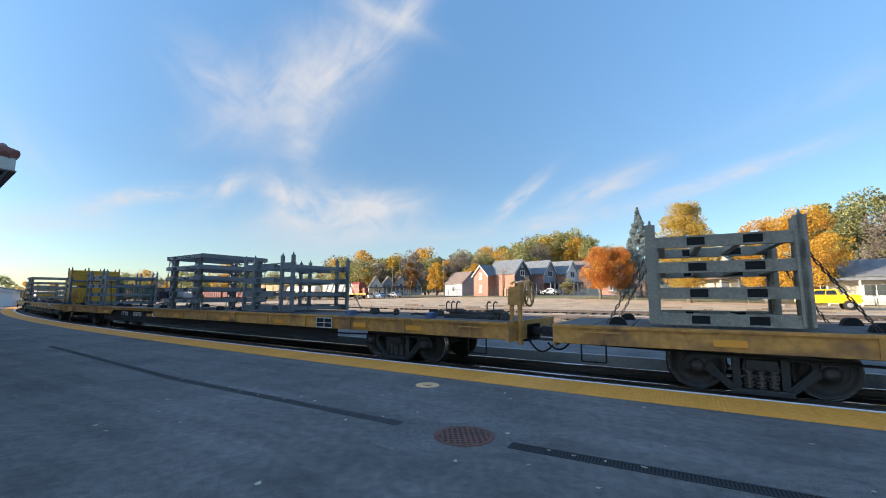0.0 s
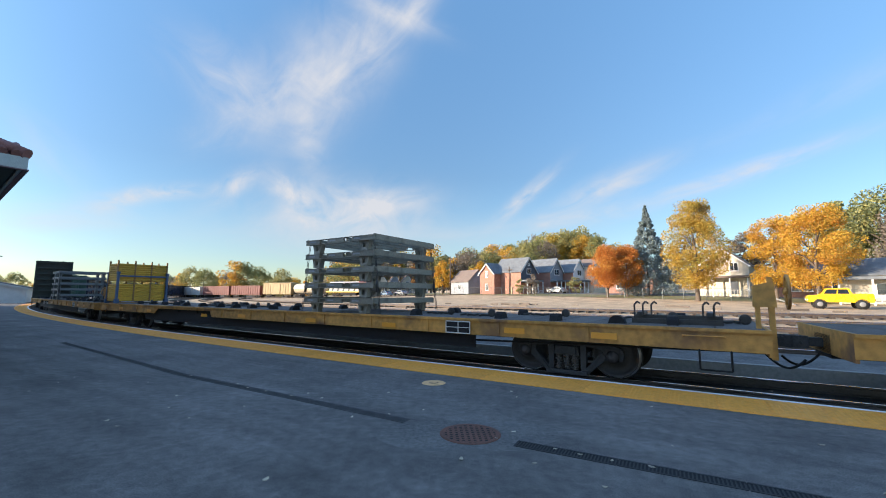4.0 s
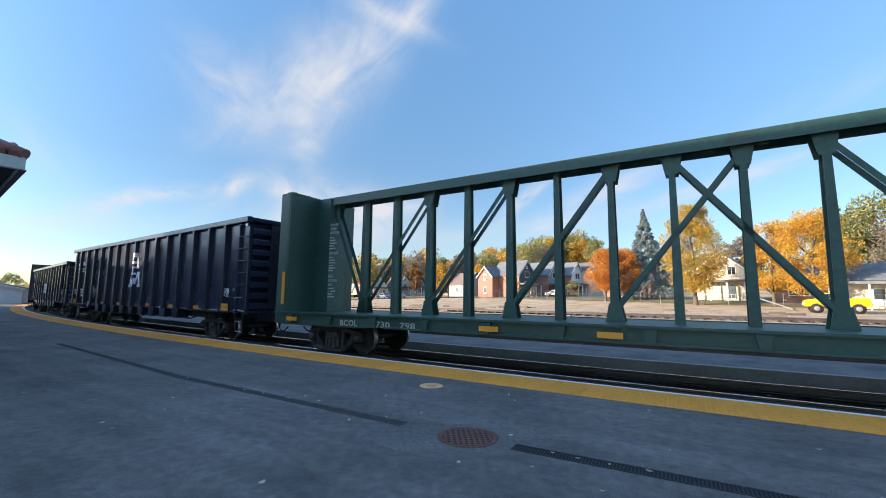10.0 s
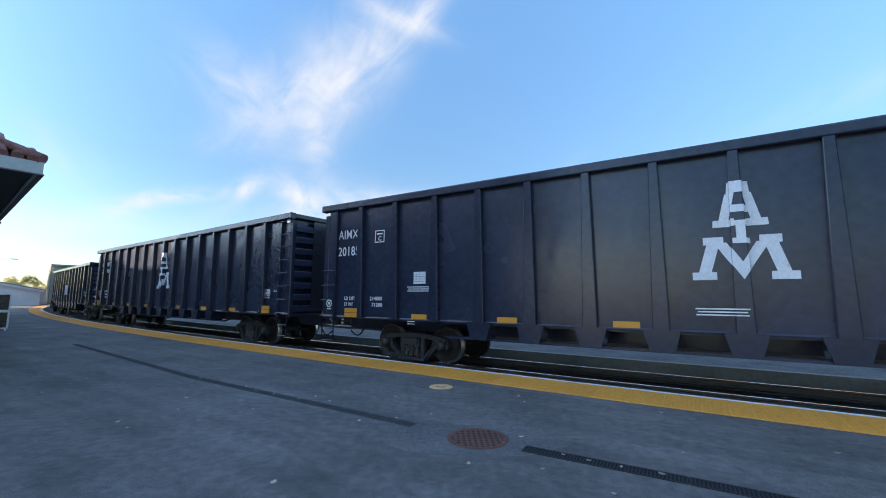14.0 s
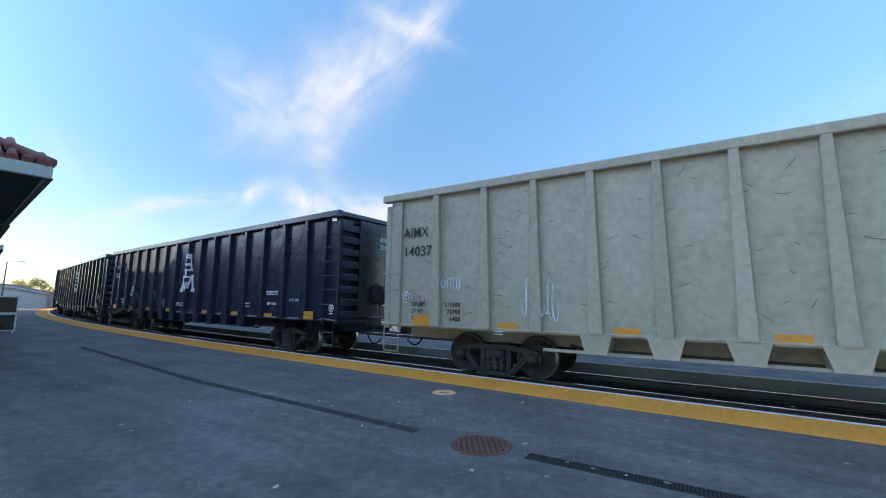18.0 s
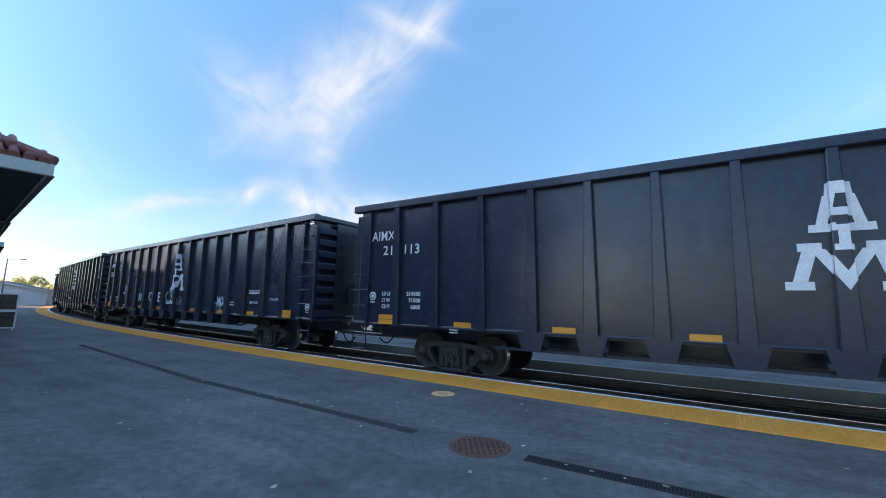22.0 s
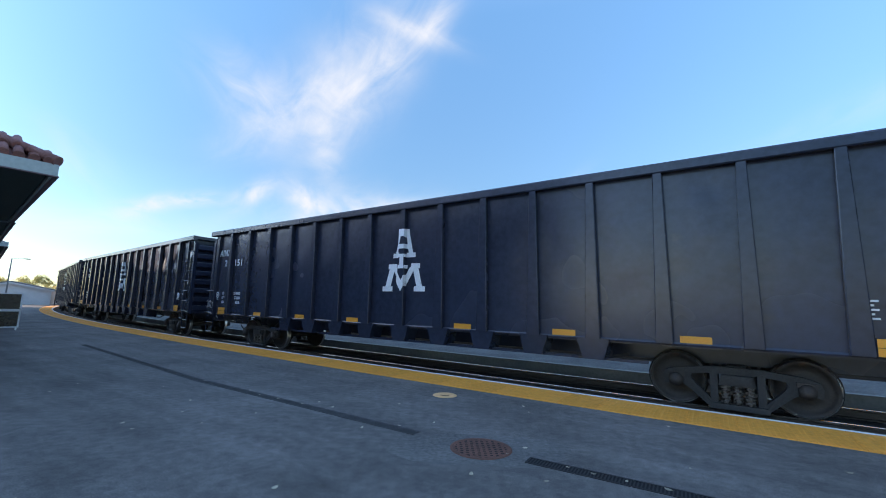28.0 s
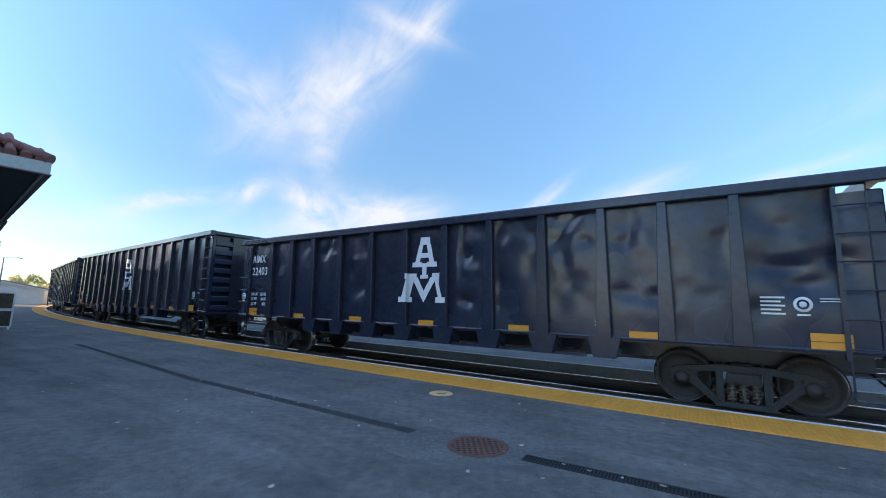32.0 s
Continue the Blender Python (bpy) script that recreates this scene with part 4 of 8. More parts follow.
    for k, (word, figure) in enumerate(zip(("LD LMT", "LT WT", "CU FT"), data)):
        z = dz - 0.165 * k
        paint_text(car, word, lx, z, 0.10, ink, bold=0.003, width=0.40 if k == 0 else 0.33)
        wf = 0.072 * len(figure)
        paint_text(car, figure, rx + 0.44 - wf, z, 0.10, ink, bold=0.003, width=wf)
    if kind != "B":
        for me in EMBLEMS[kind]:
            part("emblem", me, None, car, "white block emblem", pose(0, -W, 0))
    if plain:
        mark = part("boxed_mark", ME_BOXED, None, car, "white boxed stencil", pose(-7.78, -W - 0.03, 3.10))
        paint_text(mark, "C", -0.05, 0.05, 0.12, ink, y=-0.002, bold=0.003, width=0.10)
        part("placard", ME_PLACARD, None, car, "white placard", pose(-6.45, -W - 0.03, 1.98))
        part("stencil_bars", ME_BARS2, None, car, "", pose(-6.45, -W - 0.035, 1.79))
    return car


def stroke_mesh(paths, width, paint):
    """Sprayed lines on a car side: flat ribbons along each path of (x, z)."""
    bm = bmesh.new()
    for path in paths:
        vs = []
        for i, (x, z) in enumerate(path):
            p, q = path[max(i - 1, 0)], path[min(i + 1, len(path) - 1)]
            d = Vector((q[0] - p[0], q[1] - p[1])).normalized() * (width * (0.35 + 0.65 * math.sin(math.pi * (i + 0.6) / (len(path) + 0.2))))
            vs.append((bm.verts.new((x - d.y, 0, z + d.x)), bm.verts.new((x + d.y, 0, z - d.x))))
        for a, b in zip(vs, vs[1:]):
            bm.faces.new((a[0], a[1], b[1], b[0]))
    return mesh_of(bm, "graffiti", paint)


def scrawl(seed, w, h, n=5):
    r = random.Random(seed)
    out = []
    for k in range(n):
        cx, cz = w * (k + 0.5) / n, h * 0.5
        a0, sw = r.uniform(0, 6.28), r.uniform(2.5, 5.5) * r.choice((-1, 1))
        rx, rz = w / n * r.uniform(0.4, 0.75), h * r.uniform(0.3, 0.55)
        out.append([(cx + rx * math.cos(a0 + sw * i / 14) + 0.1 * rx * math.sin(i * 1.3), cz + rz * math.sin(a0 + sw * i / 14)) for i in range(15)])
    return out


def graffiti(car, x, z, w, h, seed, paint, width=0.022, n=5):
    return part("graffiti", stroke_mesh(scrawl(seed, w, h, n), width, paint), None, car, "sprayed graffiti lines", pose(x, -1.62, z))


# ---- centre-beam lumber cars ----
CB_L, CB_H, CB_DECK = 24.0, 4.88, 1.13


def centerbeam_meshes(paint):
    g, half = {}, CB_L / 2 - 0.60
    g["half"] = half
    W = 1.38
    bm = bmesh.new()
    prism(bm, [(-W, CB_DECK - 0.02), (-W, CB_DECK), (W, CB_DECK), (W, CB_DECK - 0.02)], -half, half, "x")
    for k in range(40):
        x = -half + 1.6 + (2 * half - 3.2) * k / 39
        box(bm, x - 0.04, x + 0.04, -W + 0.02, W - 0.02, CB_DECK - 0.2, CB_DECK - 0.02)
    box(bm, -half, half, -0.3, 0.3, 0.72, CB_DECK - 0.05)
    g["deck"] = mesh_of(bm, "deck", paint)
    bm = bmesh.new()
    prism(bm, [(-half, CB_DECK), (-half, CB_DECK - 0.34), (-half + 3.2, CB_DECK - 0.36), (-half + 4.4, CB_DECK - 0.30), (half - 4.4, CB_DECK - 0.30), (half - 3.2, CB_DECK - 0.36), (half, CB_DECK - 0.34), (half, CB_DECK)], -0.03, 0.0)
    box(bm, -half, half, -0.11, 0.0, CB_DECK - 0.03, CB_DECK + 0.02)
    box(bm, -half + 4.4, half - 4.4, -0.09, 0.0, CB_DECK - 0.32, CB_DECK - 0.28)
    for k in range(14):
        x = -half + 0.8 + (2 * half - 1.6) * k / 13
        prism(bm, [(x - 0.12, CB_DECK - 0.05), (x + 0.12, CB_DECK - 0.05), (x + 0.07, CB_DECK - 0.30), (x - 0.07, CB_DECK - 0.30)], -0.12, -0.02)
    g["sill"] = mesh_of(bm, "side_sill", paint)
    bm = bmesh.new()
    # bulkhead, open to the outside: plate, corner posts and shelves
    T, Wb = 0.46, 1.42
    box(bm, -0.03, 0.03, -Wb, Wb, CB_DECK, CB_H)
    for y in (-Wb, Wb):
        fb = bmesh.new()
        prism(fb, [(0.03, CB_DECK - 0.1), (T, CB_DECK - 0.1), (T - 0.06, CB_H + 0.02), (0.03, CB_H + 0.02)], y - 0.012, y + 0.012)
        box(fb, T - 0.12, T - 0.02, min(y, y * 0.93), max(y, y * 0.93), CB_DECK, CB_H)
        g["flange" + str(int(y > 0))] = mesh_of(fb, "side_flange", paint)
    g["bulk"] = mesh_of(bm, "bulkhead", paint)
    bm = bmesh.new()
    box(bm, -0.05, 0.2, -Wb, Wb, CB_H - 0.02, CB_H + 0.05)
    g["cap"] = mesh_of(bm, "cap", paint)
    bm = bmesh.new()
    box(bm, 0.1, 0.14, -0.03, 0.03, CB_H + 0.04, CB_H + 0.11)
    g["lug"] = mesh_of(bm, "lug", paint)
    bm = bmesh.new()
    prism(bm, [(0.03, 0), (0.34, 0), (0.34, 0.10), (0.30, 0.03), (0.03, 0.03)], -Wb + 0.014, Wb - 0.014)
    g["shelf"] = mesh_of(bm, "stiffener", paint)
    bm = bmesh.new()
    box(bm, 0.03, 0.42, -0.06, 0.06, CB_DECK, CB_H - 0.03)
    g["mullion"] = mesh_of(bm, "centre_post", paint)
    bm = bmesh.new()
    # the wide plate beside each bulkhead, part of the centre partition
    box(bm, -0.62, -0.03, -0.35, -0.33, CB_DECK, CB_H - 0.02)
    box(bm, -0.62, -0.03, 0.33, 0.35, CB_DECK, CB_H - 0.02)
    box(bm, -0.68, -0.56, -0.36, 0.36, CB_DECK, CB_H - 0.02)
    g["plate"] = mesh_of(bm, "partition_plate", paint)
    bm = bmesh.new()
    # the cover plate has a row of slots between its two long strips
    for sd in (-1, 1):
        box(bm, -half + 0.55, half - 0.55, min(sd * 0.30, sd * 0.09), max(sd * 0.30, sd * 0.09), CB_H - 0.04, CB_H + 0.02)
    k = -half + 0.55
    while k < half - 1.2:
        box(bm, k, k + 0.62, -0.09, 0.09, CB_H - 0.03, CB_H + 0.01)
        k += 0.92
    for sd in (-1, 1):
        prism(bm, [(sd * 0.30, CB_H - 0.04), (sd * 0.30, CB_H - 0.24), (sd * 0.285, CB_H - 0.24), (sd * 0.285, CB_H - 0.04)], -half + 0.55, half - 0.55, "x")
    g["top"] = mesh_of(bm, "top_chord", paint)
    bm = bmesh.new()
    prism(bm, [(-0.055, CB_H - 0.1), (0.055, CB_H - 0.1), (0.095, CB_DECK), (-0.095, CB_DECK)], -0.16, -0.13)
    prism(bm, [(-0.055, CB_H - 0.1), (0.055, CB_H - 0.1), (0.095, CB_DECK), (-0.095, CB_DECK)], 0.13, 0.16)
    prism(bm, [(-0.02, CB_H - 0.1), (0.02, CB_H - 0.1), (0.02, CB_DECK), (-0.02, CB_DECK)], -0.13, 0.13)
    g["post"] = mesh_of(bm, "post", paint)
    return g


M_GREENB = mat("grimy_green_paint", (0.036, 0.044, 0.036), 0.55, grain=0.25, scale=1.4, spots=0.5, spot_color=(0.055, 0.045, 0.036), spot_scale=1.4, bump=0.12, vary=0.1)
CB_KINDS = [centerbeam_meshes(M_GREENB), centerbeam_meshes(M_GREEN)]
G_CB = CB_KINDS[0]
CB_POSTS = 15


def centerbeam(label, which):
    G_CB, paint = CB_KINDS[which], (M_GREENB, M_GREEN)[which]
    car = thing("centerbeam_flatcar", pose(0, 0, RAIL_Z), label, "freight car", "centre-beam cars of the train")
    half = G_CB["half"]
    part("deck", G_CB["deck"], None, car)
    part("top_chord", G_CB["top"], None, car)
    for sd in (-1, 1):
        part("side_sill", G_CB["sill"], None, car, "", pose(0, sd * 1.38, 0, 0, 0, 0 if sd < 0 else 180))
        at = pose(sd * (half - 0.48), 0, 0, 0, 0, 0 if sd > 0 else 180)
        bulk = part("bulkhead", G_CB["bulk"], None, car, "", at)
        part("centre_post", G_CB["mullion"], None, bulk)
        part("side_flange", G_CB["flange0"], None, bulk)
        part("side_flange", G_CB["flange1"], None, bulk)
        part("cap", G_CB["cap"], None, bulk)
        for y in (-1.1, -0.5, 0.6, 1.15):
            part("lug", G_CB["lug"], None, bulk, "", pose(0, y, 0))
        for k in range(7):
            part("stiffener", G_CB["shelf"], None, bulk, "", pose(0, 0, CB_DECK + 0.1 + (CB_H - CB_DECK - 0.25) * k / 6))
        part("partition_plate", G_CB["plate"], None, car, "", at)
        add_truck(car, sd * (half - 2.27))
    xs = [-8.94 + 1.225 * i for i in range(16)]
    for x in xs:
        part("post", G_CB["post"], None, car, "", pose(x, 0, 0))
    # braces lean outwards from a crossed pair near the middle, each from one post's foot to the head two posts on
    pairs = [(i + 2, i) for i in (0, 2, 4, 6)] + [(i - 2, i) for i in (15, 13, 11, 9)]
    xs += [-half + 1.1, half - 1.1]
    pairs += [(16, 0), (17, 15)]
    for k, (lo, hi) in enumerate(pairs):
        hx, lx = xs[lo], xs[hi]
        bm = bmesh.new()
        for y in (-0.16, 0.14):
            w = 0.062
            prism(bm, [(hx - w, CB_H - 0.3), (hx + w, CB_H - 0.3), (lx + w, CB_DECK + 0.25), (lx - w, CB_DECK + 0.25)], y, y + 0.02)
            prism(bm, [(hx - 0.2, CB_H - 0.2), (hx + 0.2, CB_H - 0.2), (hx + 0.12, CB_H - 0.62), (hx - 0.12, CB_H - 0.62)], y - 0.003, y + 0.023)
            prism(bm, [(lx - 0.20, CB_DECK), (lx + 0.20, CB_DECK), (lx + 0.12, CB_DECK + 0.40), (lx - 0.12, CB_DECK + 0.40)], y - 0.003, y + 0.023)
        part("brace", bm, paint, car)
    add_couplers(car, CB_L / 2)
    for x in (-half + 0.9, -4.0, -1.5, 2.5, 5.5, half - 2.2):
        part("reflector", GON_LONG["refl"], None, car, "yellow reflector", pose(x, -1.38 - 0.125, CB_DECK - 0.18))
    bm = bmesh.new()
    box(bm, -0.07, 0.07, -0.004, 0, -0.5, 0.5)
    me = mesh_of(bm, "reflector", M_REFL)
    for sd in (-1, 1):
        part("reflector", me, None, car, "yellow reflector", pose(sd * (half - 0.35), -1.44, CB_DECK + 0.75))
    return car


# ---- long flatcars ----
FL_L, FL_DECK = 29.25, 1.10


def flat_meshes():
    g, half, W = {}, FL_L / 2 - 0.55, 1.40
    g["half"], g["W"] = half, W
    bm = bmesh.new()
    box(bm, -half + 0.02, half - 0.02, -W + 0.03, W - 0.03, FL_DECK - 0.09, FL_DECK - 0.035)
    box(bm, -half, half, -0.42, 0.42, 0.62, FL_DECK - 0.1)
    for k in range(18):
        x = -half + 0.6 + (2 * half - 1.2) * k / 17
        box(bm, x - 0.06, x + 0.06, -W + 0.05, W - 0.05, FL_DECK - 0.26, FL_DECK - 0.09)
    g["frame"] = mesh_of(bm, "underframe", M_FLATB)
    bm = bmesh.new()
    prism(bm, [(-half, FL_DECK), (-half, FL_DECK - 0.36), (-half + 6.5, FL_DECK - 0.36), (-half + 6.85, FL_DECK - 0.14), (-2.75, FL_DECK - 0.14), (-2.6, FL_DECK - 0.36), (half, FL_DECK - 0.36), (half, FL_DECK)], -0.03, 0.0)
    box(bm, -half, half, -0.075, 0.0, FL_DECK - 0.055, FL_DECK)
    for k in range(15):
        x = -half + 0.9 + (2 * half - 1.8) * k / 14
        d = 0.14 if -half + 6.5 < x < -2.6 else 0.34
        box(bm, x - 0.03, x + 0.03, -0.06, -0.02, FL_DECK - d, FL_DECK - 0.05)
    g["sill"] = mesh_of(bm, "side_sill", M_FLATY)
    bm = bmesh.new()
    box(bm, -half + 5.3, half - 5.3, -0.025, 0.0, FL_DECK - 0.66, FL_DECK - 0.12)
    g["web"] = mesh_of(bm, "side_girder", M_FLATB)
    bm = bmesh.new()
    box(bm, -0.33, 0.33, -W + 0.02, W - 0.02, -0.035, 0.0)
    g["plank"] = mesh_of(bm, "plank", M_DECK)
    bm = bmesh.new()
    box(bm, 0, 0.05, -W, W, FL_DECK - 0.42, FL_DECK)
    g["end"] = mesh_of(bm, "end_sill", M_FLATY)
    return g


G_FL = flat_meshes()


def flatcar(label):
    car = thing("flatcar", pose(0, 0, RAIL_Z), label, "freight car", "flatcars of the train")
    half, W = G_FL["half"], G_FL["W"]
    part("underframe", G_FL["frame"], None, car)
    n = round((2 * half - 0.1) / 0.68)
    for k in range(n):
        part("plank", G_FL["plank"], None, car, "", pose(-half + 0.05 + (2 * half - 0.1) * (k + 0.5) / n, 0, FL_DECK - 0.002))
    for sd in (-1, 1):
        part("side_sill", G_FL["sill"], None, car, "worn yellow side sill", pose(0, sd * W, 0, 0, 0, 0 if sd < 0 else 180))
        part("side_girder", G_FL["web"], None, car, "", pose(0, sd * (W - 0.12), 0, 0, 0, 0 if sd < 0 else 180))
        part("end_sill", G_FL["end"], None, car, "", pose(sd * (half - 0.05), 0, 0, 0, 0, 0 if sd > 0 else 180))
        add_truck(car, sd * (half - 3.3))
    add_couplers(car, FL_L / 2)
    return car


# ---- what the flatcars carry ----
M_RACKB = mat("blue_grey_steel", (0.12, 0.138, 0.15), 0.55, 0.1, grain=0.15, scale=3, spots=0.3, spot_color=(0.05, 0.045, 0.045), spot_scale=2, vary=0.1)
M_RACKW = mat("worn_cream_steel", (0.23, 0.205, 0.16), 0.6, grain=0.2, scale=3, spots=0.5, spot_color=(0.10, 0.075, 0.055), spot_scale=2, vary=0.1)
M_CRATE = mat("yellow_crate_steel", (0.60, 0.34, 0.035), 0.55, grain=0.15, scale=2, spots=0.35, spot_color=(0.16, 0.09, 0.04), spot_scale=1.6, vary=0.08)
M_BLUE = mat("blue_stake_paint", (0.035, 0.075, 0.16), 0.5, grain=0.15, scale=4, spots=0.3, spot_color=(0.05, 0.05, 0.07), spot_scale=3)
M_CHAIN = mat("chain_steel", (0.05, 0.045, 0.042), 0.6, 0.4, grain=0.2, scale=9)


def rack_frame_mesh(paint, lx, ly):
    """One steel tray of a stack: channel rails, cross members with fork pockets."""
    bm = bmesh.new()
    for sd in (-1, 1):
        y = sd * ly / 2
        for a, b in ((-lx / 2, -lx * 0.28), (-lx * 0.16, lx * 0.08), (lx * 0.20, lx / 2)):
            box(bm, a, b, y - 0.03, y + 0.03, 0.0, 0.125)
        box(bm, -lx / 2, lx / 2, y - 0.04, y + 0.04, 0.12, 0.138)
        box(bm, -lx / 2, lx / 2, y - 0.04, y + 0.04, -0.012, 0.008)
    for x in (-lx / 2 + 0.03, lx / 2 - 0.03):
        box(bm, x - 0.03, x + 0.03, -ly / 2, ly / 2, 0.0, 0.16)
    cross = bmesh.new()
    box(cross, -0.05, 0.05, -ly / 2 + 0.03, ly / 2 - 0.03, 0.02, 0.12)
    return mesh_of(bm, "tray", paint), mesh_of(cross, "cross_member", paint)


def rack_leg_mesh(paint, high):
    """A tapered foot with a hole, as cast plates round an opening."""
    bm = bmesh.new()
    for y in (-0.07, 0.07):
        prism(bm, [(-0.20, high), (-0.07, high), (-0.06, 0.10), (-0.14, 0.0), (-0.14, 0.06)], y - 0.012, y + 0.012)
        prism(bm, [(0.20, high), (0.07, high), (0.06, 0.10), (0.14, 0.0), (0.14, 0.06)], y - 0.012, y + 0.012)
        prism(bm, [(-0.14, 0.0), (-0.14, 0.08), (0.14, 0.08), (0.14, 0.0)], y - 0.014, y + 0.014)
        prism(bm, [(-0.09, high - 0.08), (-0.09, high), (0.09, high), (0.09, high - 0.08)], y - 0.014, y + 0.014)
    for x in (-0.13, 0.13):
        box(bm, x - 0.012, x + 0.012, -0.07, 0.07, 0.02, high)
    return mesh_of(bm, "leg", paint)


RACKS = {}
for name, paint in (("blue", M_RACKB), ("cream", M_RACKW)):
    RACKS[name] = (rack_frame_mesh(paint, 2.88, 2.80), rack_leg_mesh(paint, 0.29))
bm = bmesh.new()
box(bm, -0.13, 0.13, -0.005, 0.0, 0.0, 0.05)
ME_RACKTEXT = mesh_of(bm, "stencil_bar", M_OLDSTEN)
bm = bmesh.new()
prism(bm, [(-0.16, 0.0), (-0.12, 0.10), (-0.05, 0.15), (0.05, 0.15), (0.12, 0.10), (0.16, 0.0)], -0.09, 0.09)
ME_CHOCK = mesh_of(bm, "stake_pocket", M_FLATB)
bm = bmesh.new()
prism(bm, [(-0.12, 0.0), (-0.10, 0.13), (0.10, 0.15), (0.12, 0.0)], -0.09, 0.09)
ME_CHOCKB = mesh_of(bm, "stake_pocket", M_BLUE)


def chain(bm, p, q, links):
    p, q = Vector(p), Vector(q)
    for i in range(links):
        a, b = p.lerp(q, i / links), p.lerp(q, (i + 1.15) / links)
        off = Vector((0.022, 0, 0)) if i % 2 else Vector((0, 0.022, 0))
        for sg in (-1, 1):
            rod(bm, a + off * sg, b + off * sg, 0.010, 4, caps=False)


LOADS = []      # load, its car, its place on the car


def on_car(load, car, x, y=0.0):
    LOADS.append((load, car, x, y))
    return load


def rack_stack(car, x, paint, tiers=5):
    tray, leg = RACKS[paint]
    st = thing("steel_rack_stack", pose(0, 0, 0), ("blue-grey" if paint == "blue" else "worn cream") + " steel racks stacked five high on a flatcar", "rack stack", "racks on the flatcars")
    for k in range(tiers):
        z = 0.28 + 0.44 * k
        t = part("tray", tray[0], None, st, "", pose(0, 0, z))
        for cx in (-0.82, -0.27, 0.33, 0.82):
            part("cross_member", tray[1], None, t, "", pose(cx, 0, 0))
        for tx in (-1.12, -0.24, 0.78):
            part("stencil_bar", ME_RACKTEXT, None, t, "white stencil", pose(tx, -1.435, 0.045))
        for lx in (-1.0, 1.0):
            for ly in (-1.28, 1.28):
                part("leg", leg, None, st, "", pose(lx, ly, z - 0.28 if k else 0.0))
    top = 0.28 + 0.44 * (tiers - 1) + 0.16
    for sx in (-1, 1):
        for sy in (-1, 1):
            bm = bmesh.new()
            chain(bm, (sx * 1.33, sy * 1.34, top), (sx * 1.62, sy * 1.34, 0.03), 22)
            lathe(bm, [(0.03, -0.16), (0.042, 0.0), (0.03, 0.16)], (sx * 1.50, sy * 1.34, 0.75), 8, "z")
            part("tie_down_chain", bm, M_CHAIN, st, "dark steel chain")
    return on_car(st, car, x)


def post_rack_stack(car, x, paint_name="blue", tiers=4, wide=2.5):
    """Trays stacked on tall corner posts that stand up above the top one."""
    paint = M_RACKB if paint_name == "blue" else M_RACKW
    st = thing("post_rack_stack", pose(0, 0, 0), ("blue-grey" if paint_name == "blue" else "worn cream") + " steel post pallets stacked four high on a flatcar", "rack stack", "racks on the flatcars")
    lx, ly = wide, 2.3
    for k in range(tiers):
        z = 0.06 + 0.46 * k
        bm = bmesh.new()
        for sd in (-1, 1):
            y = sd * ly / 2
            for a, b in ((-lx / 2, -lx * 0.22), (-lx * 0.10, lx * 0.14), (lx * 0.26, lx / 2)):
                box(bm, a, b, y - 0.05, y + 0.05, 0.0, 0.16)
            box(bm, -lx / 2, lx / 2, y - 0.055, y + 0.055, 0.15, 0.18)
            box(bm, -lx / 2, lx / 2, y - 0.055, y + 0.055, -0.02, 0.01)
        for x2 in (-lx * 0.4, -lx * 0.13, lx * 0.13, lx * 0.4):
            box(bm, x2 - 0.06, x2 + 0.06, -ly / 2, ly / 2, 0.02, 0.13)
        part("tray", bm, paint, st, "", pose(0, 0, z))
        if paint_name == "cream":
            # near-black blocks fill the rail gaps, as painted shade of the open pockets
            bm = bmesh.new()
            for px in (-lx * 0.22 - 0.0, lx * 0.14):
                for sd in (-1, 1):
                    box(bm, px, px + lx * 0.12, sd * ly / 2 - 0.04, sd * ly / 2 + 0.04, 0.0, 0.15)
            part("fork_pocket", bm, M_SHADE_RUBBER, st, "dark filling that stands for shade in the fork pocket", pose(0, 0, z))
        for px in (-lx / 2 + 0.06, -lx / 2 + 0.62, lx / 2 - 0.62, lx / 2 - 0.06) if paint_name == "blue" else (-lx / 2 + 0.06, lx / 2 - 0.06):
            for sd in (-1, 1):
                bm = bmesh.new()
                hi = 0.46 if k < tiers - 1 else 0.42
                if paint_name == "cream":
                    # a deep end plate with a slot through it
                    y0, y1 = (-0.05, 0.46) if sd < 0 else (-0.46, 0.05)
                    if px > 0:
                        box(bm, -0.04, 0.04, y0, y1, 0.0, 0.16)
                        box(bm, -0.04, 0.04, y0, y1, 0.32, hi)
                        for a, b in ((y0, y0 + 0.16), (y1 - 0.2, y1)):
                            box(bm, -0.04, 0.04, a, b, 0.16, 0.32)
                    box(bm, -0.085, 0.085, -0.05, 0.05, 0.0, hi)
                else:
                    box(bm, -0.055, 0.055, -0.045, 0.045, 0.0, hi)
                rod(bm, (0, 0, hi), (0, 0, hi + 0.09), 0.035, 6, 0.012)
                part("post", bm, paint, st, "", pose(px, sd * (ly / 2 + 0.02), z))
    for sx in (-1, 1):
        for sy in (-1, 1):
            bm = bmesh.new()
            chain(bm, (sx * lx / 2, sy * 1.0, 1.35), (sx * (lx / 2 + 0.75), sy * 1.12, 0.03), 18)
            part("tie_down_chain", bm, M_CHAIN, st, "dark steel chain")
    return on_car(st, car, x)


